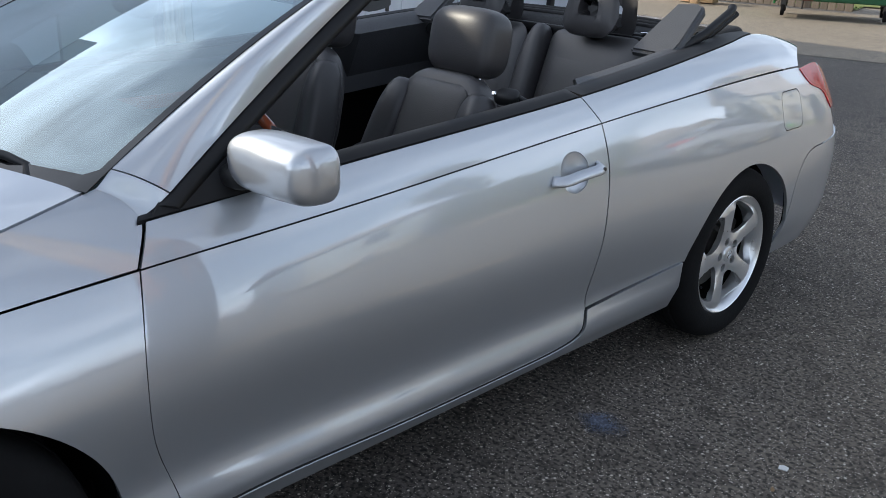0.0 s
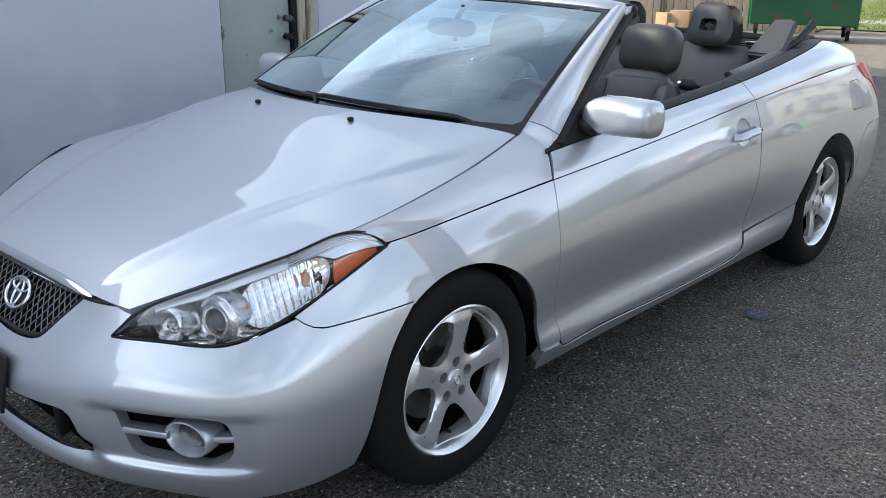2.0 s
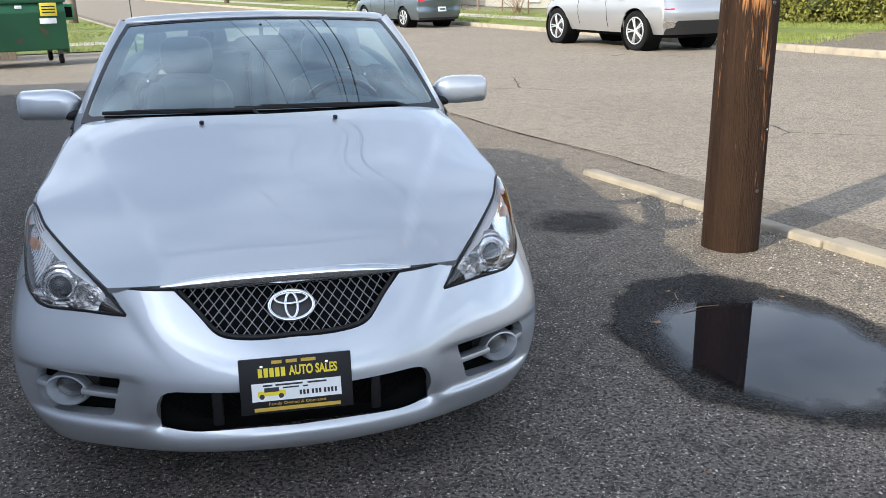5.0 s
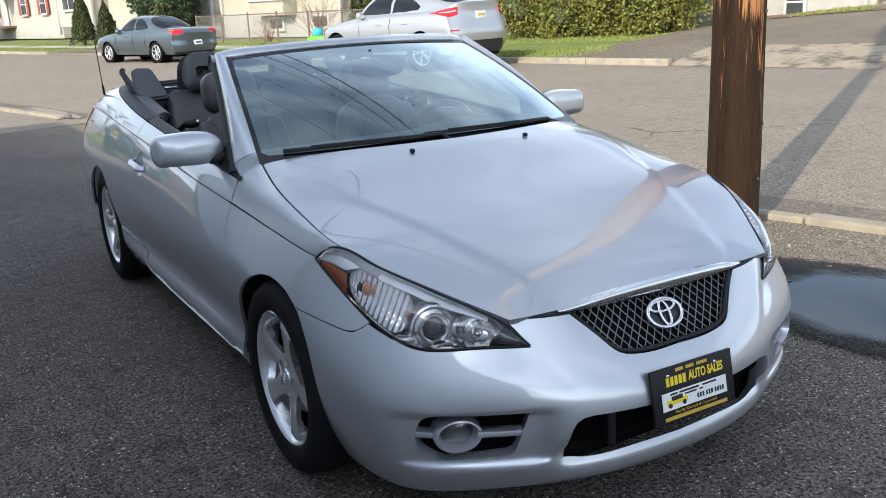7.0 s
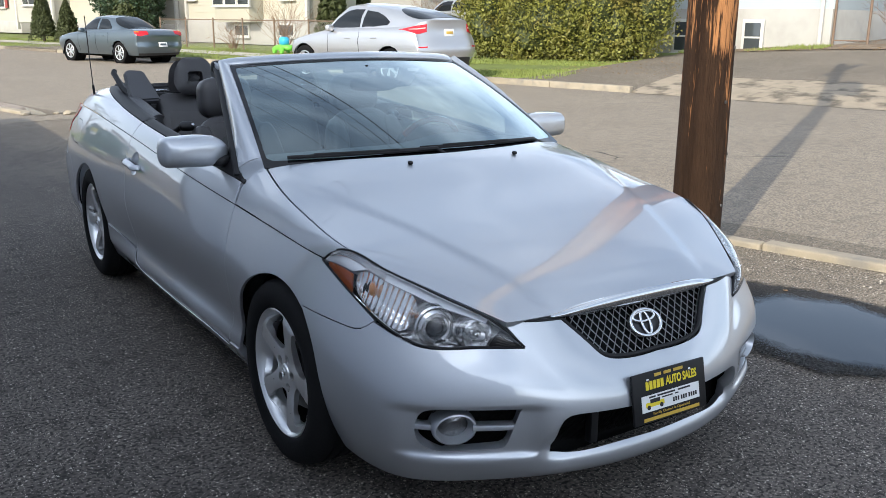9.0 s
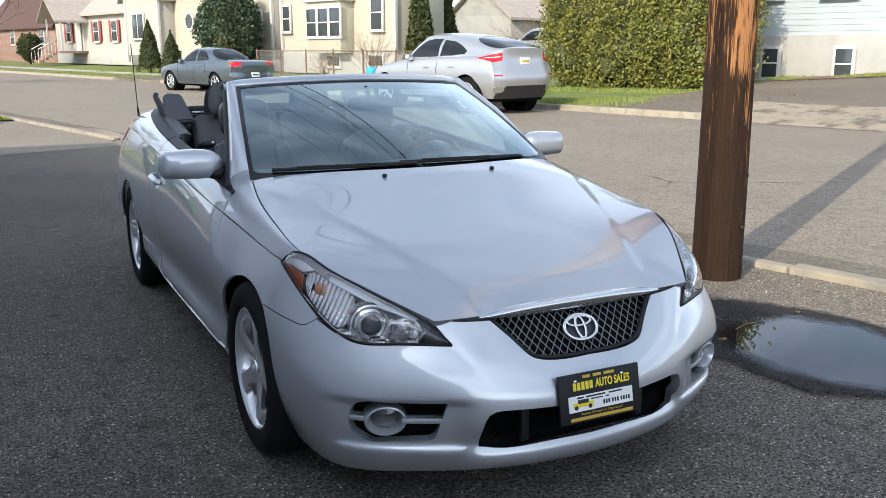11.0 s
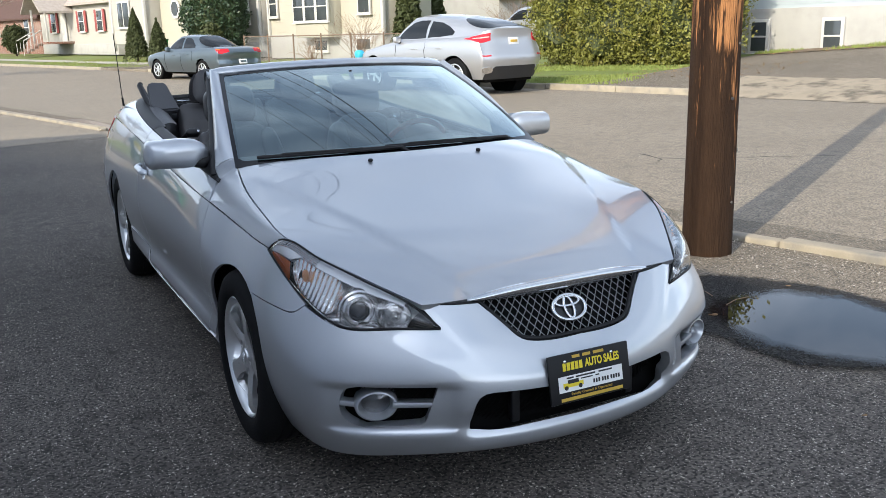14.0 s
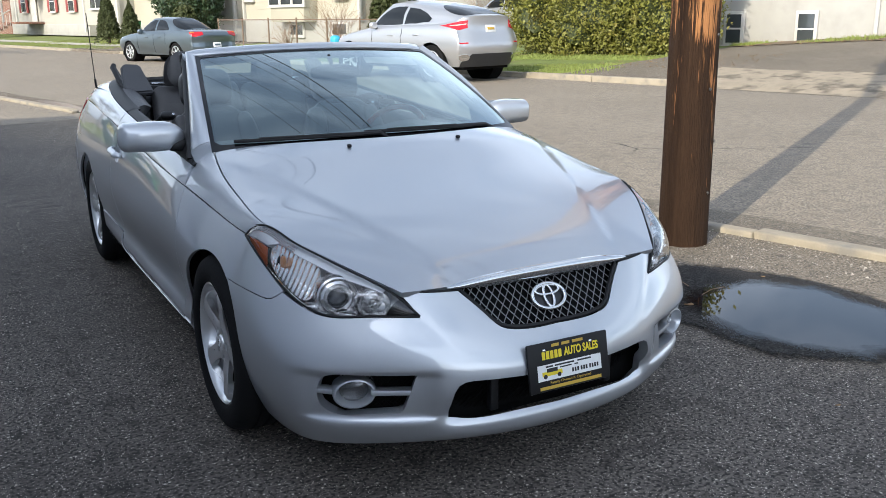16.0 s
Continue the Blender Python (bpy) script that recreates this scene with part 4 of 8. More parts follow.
# ---- the convertible: plan outline, and how far each height stands in from it ----
PLAN = np.array([(0, -.978), (.2, -.965), (.4, -.915), (.6, -.822), (.715, -.745), (.79, -.655), (.833, -.53), (.858, -.35), (.873, -.1), (.882, .3), (.886, .9), (.887, 1.6), (.888, 2.3), (.887, 2.8), (.876, 3.2), (.828, 3.5), (.68, 3.72), (.38, 3.84), (0, 3.88)])
wrapped = np.vstack([PLAN[3:0:-1] * (-1, 1), PLAN])
chord = np.concatenate([[0], np.cumsum(np.hypot(*np.diff(wrapped, axis=0).T))])
chord -= chord[3]
plan_x, plan_y = spline(chord, wrapped[:, 0]), spline(chord, wrapped[:, 1])
TABLE_U = np.linspace(0, chord[-1], 4000)
TABLE_X, TABLE_Y = plan_x(TABLE_U), plan_y(TABLE_U)


def at_y(y):
    return np.interp(y, TABLE_Y, TABLE_U)


def at_x(x):
    k = TABLE_U < at_y(-.5)
    return np.interp(x, TABLE_X[k], TABLE_U[k])


LEVELS = [.15, .22, .30, .36, .43, .50, .60, .70, .80, .90, 1.0]
INSETS = [
    (0, (.085, .035, .008, 0, .003, .04, .12, .20, .28, .36, .44)),
    (at_x(.3), (.085, .035, .008, 0, .003, .028, .085, .15, .22, .30, .38)),
    (at_x(.5), (.085, .035, .008, 0, .002, .015, .058, .105, .17, .24, .30)),
    (at_x(.7), (.085, .038, .008, 0, .002, .015, .065, .13, .2, .27, .34)),
    (at_y(-.47), (.08, .045, .015, .004, 0, .008, .038, .082, .13, .19, .25)),
    (at_y(-.1), (.085, .05, .025, .012, .002, 0, .010, .04, .085, .14, .20)),
    (at_y(.5), (.10, .065, .024, .040, .034, .016, 0, .014, .050, .10, .15)),
    (at_y(1.2), (.10, .065, .024, .044, .038, .018, 0, .010, .032, .072, .13)),
    (at_y(1.8), (.10, .065, .026, .042, .034, .015, 0, .008, .026, .058, .10)),
    (at_y(2.6), (.09, .06, .034, .02, .008, 0, 0, .01, .030, .058, .10)),
    (at_y(3.25), (.1, .06, .03, .012, .004, 0, 0, .015, .04, .08, .13)),
    (chord[-1] - .5, (.12, .07, .03, .012, .003, 0, 0, .02, .07, .13, .2)),
    (chord[-1], (.12, .07, .03, .012, .003, 0, 0, .02, .07, .13, .2)),
]
STATION, LEVEL, INSET = cardinal([s for s, _ in INSETS]), cardinal(LEVELS), np.array([d for _, d in INSETS])


def flank(u, z, off=0.0):
    """The body's outer surface at u metres round from the nose (negative: the other side) and height z."""
    u, z = np.asarray(u, float), np.asarray(z, float)
    side, a = np.where(u < 0, -1.0, 1.0), np.abs(u)
    d = (weights(STATION, a) * (weights(LEVEL, z) @ INSET.T)).sum(1) - off
    # soft fold that runs from the lamp's inner tip down to the number plate
    fold = (a - .43) - .9 * (z - .55)
    d = d + .007 / (1 + np.exp(-fold / .012)) * np.exp(-((z - .56) / .07) ** 2) * np.exp(-np.clip(fold, 0, 9) / .14)
    # pocket round the fog lamp, and the shelf of the chin under the lower grille
    pocket = 1 / (1 + np.exp((z - .428) / .004)) / (1 + np.exp(-(a - .450) / .015)) / (1 + np.exp((a - .86) / .02)) / (1 + np.exp(-(z - .279) / .005))
    d = d + .022 * pocket
    d = d + .040 * np.exp(-((z - .285) / .034) ** 2) / (1 + np.exp((a - .42) / .016)) - .006 * np.exp(-((z - .205) / .02) ** 2) / (1 + np.exp((a - .45) / .03))
    e = 1e-4
    tx, ty = plan_x(a + e) - plan_x(a - e), plan_y(a + e) - plan_y(a - e)
    l = np.hypot(tx, ty)
    return np.stack([side * (plan_x(a) - ty / l * d), plan_y(a) + tx / l * d, z + 0 * a], 1)


def side_at(y, z):
    return flank(at_y(y), z)


crease_z = spline([-.4, -.23, 0, .45, .92, 1.82, 2.29, 2.85, 3.2, 3.5], [.768, .772, .790, .826, .856, .920, .947, .966, .962, .945])
edge_x = spline([-.82, -.58, -.34, -.1, .15, .41, .6], [.485, .640, .749, .754, .744, .704, .665])
edge_z = spline([-.82, -.58, -.34, -.1, .15, .41, .6], [.664, .745, .814, .853, .902, .957, .995])
belt_x = spline([.3, .49, 1.1, 1.79, 2.2, 2.5, 2.8, 2.98, 3.2, 3.5], [.770, .773, .782, .776, .762, .735, .685, .640, .610, .57])
belt_z = spline([.3, .49, 1.1, 1.79, 2.2, 2.5, 2.8, 2.98, 3.2, 3.5], [.885, .900, .948, .994, 1.03, 1.056, 1.076, 1.080, 1.060, 1.003])


def shoulder(top_x, top_z, bulge):
    """Surface between the crease line and an upper line."""
    def surf(y, v):
        y, v = np.asarray(y, float), np.asarray(v, float)
        c = flank(at_y(y), crease_z(y))
        e = np.stack([top_x(y), y, top_z(y)], 1)
        p = c * (1 - v)[:, None] + e * v[:, None]
        k = (bulge + .024 * np.clip((y - 2.3) / .6, 0, 1) * np.clip((3.5 - y) / .4, 0, 1)) * 4 * v * (1 - v)
        return p + np.stack([.62 * k, 0 * k, .78 * k], 1)
    return surf


fender_top, belt_top = shoulder(edge_x, edge_z, .006), shoulder(belt_x, belt_z, .005)
centre_z = spline([-.83, -.75, -.6, -.34, -.1, .165, .41], [.664, .708, .766, .842, .905, .982, 1.03])


def hood_surface(x, y):
    x, y = np.asarray(x, float), np.asarray(y, float)
    r = np.abs(x) / edge_x(y)
    g = .5 * r ** 2 + .5 * r ** 4
    c = centre_z(y)
    # crease from the pillar's foot to the grille's end
    xc = .335 + .36 * (y + .78)
    lift = .0065 / (1 + np.exp((np.abs(x) - xc) / .008)) * np.clip((y + .81) / .10, 0, 1) * np.clip((.36 - y) / .25, 0, 1)
    return np.stack([x, y, c - (c - edge_z(y)) * g + lift * np.clip((1 - r) / .1, 0, 1)], 1)


HANDLE_DISH = bend([(1.628, .81), (1.645, .849), (1.69, .866), (1.735, .849), (1.752, .81), (1.735, .771), (1.69, .754), (1.645, .771)], .012, True)
G = 0.0017  # half of a panel gap
car = empty("convertible_car")
tagged(car, "silver two-door convertible with its black top folded down", "car")


def arch(cy, cz, r, a0, a1, sx=1.0):
    a = np.radians(np.linspace(a0, a1, 28))
    return np.stack([cy + r * sx * np.cos(a), cz + r * np.sin(a)], 1)


FRONT_ARCH, REAR_ARCH = (0.0, .305, .362), (2.685, .315, .360)


SILL = bend([(.478, .292), (.497, .270), (.56, .266), (1.0, .266), (1.55, .262), (1.70, .270), (1.785, .302), (1.815, .36)], .02)


def build_side(mirror):
    lab = lambda s: s
    # front fender: flank below the crease, top up to the bonnet line
    a0 = arch(*FRONT_ARCH, 3, 123)  # from behind the wheel up and over
    seam = [(-.195, .616 + G), (-.325, .612 + G), (-.422, .610 + G), (-.498, .618 + G), (-.533, .643 + G)]
    lamp = [(-.533, .646), (-.442, .684), (-.337, .726), (-.235, .765)]
    loop = chain(bend([(.445 - G, crease_z([.445])[0] - G), (.412, .62), (.432, .45), (.462, .36), (.474, .285)]), [(.375, .285)], a0, bend(seam), bend(lamp),
                 [(y, crease_z([y])[0] - G) for y in np.linspace(-.22, .44, 30)])
    low_p = patch(side_at, loop, step=.03, out=(1, 0, 0))
    loop = chain([(y, .02) for y in np.linspace(-.236, .443 - G, 28)], bend([(.443 - G, .02), (.466 - G, .25), (.482, .5), (.462, .75), (.424, .985)]), [(y, .985) for y in np.linspace(.42, -.335, 30)],
                 bend([(-.338, .985), (-.290, .6), (-.236, .02)]))
    top_p = patch(fender_top, loop, step=.03, out=(1, 0, 1))
    sheet("front_fender", [low_p, top_p], "paint", car, mirror=mirror)
    # door
    loop = chain(bend([(.445 + G, crease_z([.445])[0] - G), (.412 + G, .62), (.432 + G, .45), (.462 + G, .36), tuple(SILL[0])]), SILL,
                 bend([tuple(SILL[-1]), (1.806, .454), (1.818, .636), (1.842, .81), (1.838, crease_z([1.838])[0] - G)]),
                 [(y, crease_z([y])[0] - G) for y in np.linspace(1.835, .45, 50)])
    low_p = patch(side_at, loop, [HANDLE_DISH], step=.032, out=(1, 0, 0), flange=.006)
    loop = chain([(y, .02) for y in np.linspace(.45, 1.838, 50)], bend([(1.838, .02), (1.81, .5), (1.79, .99)]), [(y, .99) for y in np.linspace(1.785, .49, 50)], bend([(.487, .99), (.4685, .5), (.448, .02)]))
    top_p = patch(belt_top, loop, step=.032, out=(1, 0, 1))
    door = sheet("door", [low_p, top_p], "paint", car, mirror=mirror)
    # rocker below the door
    loop = chain([(.385, .280), (.472, .280)], SILL[2:] + (.004, -.010), bend([(1.822, .356), (2.1, .374), (2.318, .39)]), [(2.325, .30), (2.32, .215)], straight((2.32, .215), (.40, .195), .05), [(.375, .24)])
    stepped = lambda y, z: flank(at_y(y), z, .006)
    sheet("rocker_panel", [patch(stepped, loop, step=.04, out=(1, 0, 0), flange=.03)], "paint", car, mirror=mirror)
    # dark tube added to draw the shade in the gap below the door
    bm = bmesh.new()
    add_tube(bm, [Vector(((-1 if mirror else 1) * p[0], p[1], p[2])) for p in flank(at_y(SILL[:, 0]), SILL[:, 1] - .006, -.003)], .005, 6)
    part("door_seal", bm, "black", door, "black rubber seal along the door's lower edge", smooth=True)
    # rear quarter
    a1 = arch(*REAR_ARCH, 168, 12)
    loop = chain(bend([(1.843, crease_z([1.843])[0] - G), (1.847, .81), (1.823, .636), (1.811, .454), (1.819, .365)]), bend([(1.819, .362), (2.1, .380), (2.31, .395)]), a1,
                 bend([(3.045, .45), (3.06, .56), (3.12, .635), (3.3, .665), (3.45, .675)]), bend([(3.45, .675), (3.43, .78), (3.36, .85), (3.22, .90), (3.14, crease_z([3.14])[0] - G)]),
                 [(y, crease_z([y])[0] - G) for y in np.linspace(3.13, 1.85, 44)])
    square = lambda e: np.array([(3.010 + qx * (.054 + e) + .030 * math.cos(t), .826 + qz * (.040 + e) + .030 * math.sin(t)) for qx, qz, t0 in ((1, 1, 0), (-1, 1, 90), (-1, -1, 180), (1, -1, 270)) for t in np.radians(np.linspace(t0, t0 + 90, 6))])
    fuel = square(0.0)
    low_p = patch(side_at, loop, [fuel], step=.032, out=(1, 0, 0))
    loop = chain([(y, .02) for y in np.linspace(1.843, 3.14, 44)], bend([(3.14, .02), (3.2, .3), (3.34, .6), (3.45, .99)]), [(y, .99) for y in np.linspace(3.44, 1.795, 50)], bend([(1.795, .99), (1.815, .5), (1.843, .02)]))
    top_p = patch(belt_top, loop, step=.032, out=(1, 0, 1))
    quarter = sheet("rear_quarter_panel", [low_p, top_p], "paint", car, mirror=mirror)
    flap = square(-.0028)
    sheet("fuel_flap", [patch(side_at, flap, step=.03, out=(1, 0, 0))], "paint", quarter, mirror=mirror)
    # tail lamp
    loop = chain(bend([(3.145, .957), (3.225, .895), (3.365, .845), (3.435, .782), (3.52, .79)]), bend([(3.52, .79), (3.53, .87), (3.44, .94), (3.3, .966), (3.145, .957)]))
    sheet("tail_lamp", [patch(lambda y, z: flank(at_y(y), z, .004), loop, step=.03, out=(1, .5, 0))], "red", car, "red plastic tail lamp", mirror)
    # inner dark structure that closes the gaps
    loop = chain([(-.45, .45), (-.45, .74), (-.2, .755), (.4, .80), (1.8, .90), (2.9, .94), (3.4, .9), (3.4, .5), (3.1, .3)], arch(REAR_ARCH[0], REAR_ARCH[1], .375, 0, 180), [(2.3, .22), (.42, .22)], arch(FRONT_ARCH[0], FRONT_ARCH[1], .377, 0, 160))
    sheet("inner_structure", [patch(lambda y, z: flank(at_y(y), z, -.022), loop, step=.06, out=(1, 0, 0), flange=0)], "under", car, mirror=mirror)
    # wheel wells
    for nm, (cy, cz, r) in (("front_wheel_well", FRONT_ARCH), ("rear_wheel_well", REAR_ARCH)):
        sx = -1 if mirror else 1
        bm = bmesh.new()
        ring = []
        for x in (.800, .45):
            ring.append([bm.verts.new((sx * x, cy + (r + .004) * math.cos(a), max(.24, cz + (r + .004) * math.sin(a)))) for a in np.linspace(-.25, math.pi + .25, 30)])
        for a, b in zip(zip(ring[0], ring[0][1:]), zip(ring[1], ring[1][1:])):
            bm.faces.new((a[0], a[1], b[1], b[0]))
        bm.faces.new(ring[1])
        part(nm, bm, "under", car)
    return door


doors = [build_side(False), build_side(True)]

# bonnet
side_edge = [(edge_x([y])[0] - G - .0028, y) for y in np.linspace(-.80, .40, 60)]
front_edge = bend([(0, -.818), (.2, -.818), (.36, -.814), (.455, -.806), (side_edge[0][0], -.80)])
rear_edge = bend([(side_edge[-1][0], .40), (.62, .356), (.5, .294), (.25, .214), (0, .190)])
half = chain(front_edge, side_edge, rear_edge)
loop = chain(half, [(-x, y) for x, y in half[::-1]])
sheet("hood", [patch(hood_surface, loop, step=.018, out=(0, 0, 1), flange=.018)], "paint", car)

# front bumper with its openings
half = chain(bend([(0, .182), (.3, .190), (.6, .186), (.9, .172), (1.10, .168), (1.175, .178)]), bend([(1.175, .178), (1.197, .30), (1.222, .425), (1.27, .525), (1.352, .616 - G)]),
             bend([(1.352, .616 - G), (1.2217, .612 - G), (1.1241, .610 - G), (1.0473, .618 - G), (1.0118, .643 - G)]), bend([(1.0118, .640), (.889, .611), (.791, .594), (.652, .596), (.485, .592)]),
             bend([(.485, .592), (.52, .635), (.553, .666)]), bend([(.553, .668), (.45, .660), (.352, .655)]), bend([(.352, .655), (.256, .574), (.222, .545), (.17, .530), (0, .524)], .02))
loop = chain(half, [(-u, z) for u, z in half[::-1]])
FOG = chain(straight((.500, .427), (.735, .436), .02), bend([(.755, .434), (.800, .412), (.818, .366), (.804, .318), (.765, .297)], .012), straight((.740, .293), (.560, .301), .02), bend([(.545, .308), (.538, .320)], .01), straight((.536, .326), (.506, .412), .02))
half_low = chain(bend([(0, .392), (.2, .398), (.33, .402)]), bend([(.33, .402), (.372, .392), (.392, .355), (.403, .272)]), bend([(.403, .272), (.36, .264), (.2, .262), (0, .262)]))
LOW_GRILLE = chain(half_low, [(-u, z) for u, z in half_low[::-1]])
bumper = sheet("front_bumper", [patch(flank, loop, [FOG, FOG * (-1, 1), LOW_GRILLE], step=.012, out=(0, -1, 0), flange=.035)], "paint", car)
sheet("bumper_core", [patch(lambda u, z: flank(u, z, -.09), chain([(-1.1, .22), (1.1, .22), (1.1, .58), (.5, .6), (.35, .64), (-.35, .64), (-.5, .6), (-1.1, .58)]), step=.06, out=(0, -1, 0), flange=0)], "under", car)
# rear bumper and boot lid
u0, u1 = at_y(3.05), chord[-1]
loop = chain(bend([(u0 - .06, .24), (u0, .45), (at_y(3.06), .553), (at_y(3.12), .63), (at_y(3.3), .66), (at_y(3.5), .67), (u1 - .001, .66)]), [(u1 - .001, .22)], straight((u1, .22), (u0 - .06, .24)))
for mir in (False, True):
    sheet("rear_bumper", [patch(flank, loop, step=.04, out=(0, 1, 0))], "paint", car, mirror=mir)


def boot_surface(x, y):
    x, y = np.asarray(x, float), np.asarray(y, float)
    t = (y - 2.98) / .8
    return np.stack([x, y, 1.085 - .012 * t - .085 * t ** 2 - .05 * (x / .62) ** 2 * (.4 + t)], 1)


def boot_back(x, v):
    x, v = np.asarray(x, float), np.asarray(v, float)
    y = 3.64 - .22 * (x / .62) ** 2
    top = boot_surface(x, y)
    return np.stack([x, y + .10 * v, top[:, 2] * (1 - v) + .67 * v], 1)


half = chain(bend([(0, 2.93), (.3, 2.935), (.5, 2.96), (.615, 3.02)]), bend([(.615, 3.02), (.585, 3.2), (.545, 3.45), (.52, 3.58)]), bend([(.52, 3.58), (.3, 3.66), (0, 3.70)]))
sheet("boot_lid", [patch(boot_surface, chain(half, [(-x, y) for x, y in half[::-1]]), step=.04), patch(boot_back, chain(straight((-.56, .02), (.56, .02), .05), straight((.56, .98), (-.56, .98), .05)), step=.05, out=(0, 1, 0))], "paint", car)


# ---- windscreen, pillars, cowl ----
def screen(s, v, off=0.0):
    """The windscreen: s from side to side (-1 to 1), v from its foot (0) to its head (1)."""
    s, v = np.asarray(s, float), np.asarray(v, float)
    k = 1 - s * s
    foot = np.stack([.712 * s, .405 - .20 * k, .956 + .022 * k], 1)
    head = np.stack([.578 * s, 1.080 - .072 * k, 1.298 + .022 * k], 1)
    b = (.020 * 4 * v * (1 - v) + off)
    return foot * (1 - v)[:, None] + head * v[:, None] + np.stack([.25 * s * b, -.42 * b, .86 * b], 1)


glass_loop = chain(straight((-1, 0), (1, 0), .05), straight((1, 0), (1, 1), .05), straight((1, 1), (-1, 1), .05), straight((-1, 1), (-1, 0), .05))
pane = sheet("windscreen", [patch(screen, glass_loop, step=.08, out=(0, -1, 1), flange=0)], "glass", car, "clear tinted laminated windscreen")
pane.visible_shadow = False
inner = chain(bend([(-.978, .075), (-.976, .5), (-.970, .945)], .1), bend([(-.955, .965), (0, .975), (.955, .965)], .1), bend([(.970, .945), (.976, .5), (.978, .075)], .1), bend([(.95, .05), (.7, .045), (0, .05), (-.7, .045), (-.95, .05)], .1))
sheet("screen_border", [patch(lambda s, v: screen(s, v, .0025), glass_loop, [inner], step=.05, out=(0, -1, 1), flange=.003)], "frit", pane, "black ceramic border round the glass")
head_band = chain(bend([(-.95, .86), (0, .865), (.95, .86)]), bend([(.95, .93), (.90, .953), (0, .963), (-.90, .953), (-.95, .93)]))
band = sheet("shade_band", [patch(lambda s, v: screen(s, v, -.002), head_band, step=.06, out=(0, -1, 1), flange=0)], glass("shade_band", (.30, .34, .40), mixing=.02), pane, "grey shade band across the head of the glass")
band.visible_shadow = False


def loft(name, rings, mat, parent, label="", closed_ends=True, angle=50):
    bm = bmesh.new()
    vs = [[bm.verts.new(tuple(float(c) for c in p)) for p in r] for r in rings]
    n = len(vs[0])
    for a, b in zip(vs, vs[1:]):
        for i in range(n):
            bm.faces.new((a[i], a[(i + 1) % n], b[(i + 1) % n], b[i]))
    if closed_ends:
        bm.faces.new(vs[0][::-1])
        bm.faces.new(vs[-1])
    return part(name, bm, mat, parent, label, angle=angle)


def oval(c, a, b, n=16, power=3.0):
    """A rounded section round c with half axes a and b."""
    out = []
    for i in range(n):
        t = 2 * math.pi * i / n
        ca, sa = math.cos(t), math.sin(t)
        out.append(Vector(c) + Vector(a) * math.copysign(abs(ca) ** (2 / power), ca) + Vector(b) * math.copysign(abs(sa) ** (2 / power), sa))
    return out


def pillar(v, w):
    """The painted pillar's outer face: v up the screen's edge, w from the glass outwards and back."""
    v, w = np.asarray(v, float), np.asarray(w, float)
    g = screen(np.ones(len(v)), v)
    o = np.stack([.776 - .168 * v - .016 * np.clip(v, 0, 1) * (1 - v), .487 + .658 * v + .02 * v * (1 - v), .905 + .393 * v + .05 * v * (1 - v)], 1)
    k = 4 * w * (1 - w) * (.005 + .023 * np.clip(v / .55, 0, 1))
    return g * (1 - w)[:, None] + o * w[:, None] + np.stack([.55 * k, -.28 * k, .79 * k], 1)


FOOT = .085


def pillar_foot(s, w):
    """The fender's upper corner, which runs up into the pillar: s from the fender (0) to the pillar's seam (1)."""
    s, w = np.asarray(s, float), np.asarray(w, float)
    vf = .985 - .485 * w
    yf = spline([0, .5, 1], [.424, .462, .482])(w)
    e = 1e-3
    b, p = fender_top(yf, vf), pillar(np.full(len(w), FOOT), w)
    t0 = (fender_top(yf + e, vf) - fender_top(yf - e, vf)) / (2 * e)
    t1 = (pillar(np.full(len(w), FOOT + e), w) - pillar(np.full(len(w), FOOT - e), w)) / (2 * e)
    d = np.linalg.norm(p - b, axis=1)[:, None]
    d = d * .6
    t0, t1 = t0 / np.linalg.norm(t0, axis=1)[:, None] * d, t1 / np.linalg.norm(t1, axis=1)[:, None] * d
    s = s[:, None]
    return (2 * s ** 3 - 3 * s ** 2 + 1) * b + (s ** 3 - 2 * s ** 2 + s) * t0 + (3 * s ** 2 - 2 * s ** 3) * p + (s ** 3 - s ** 2) * t1


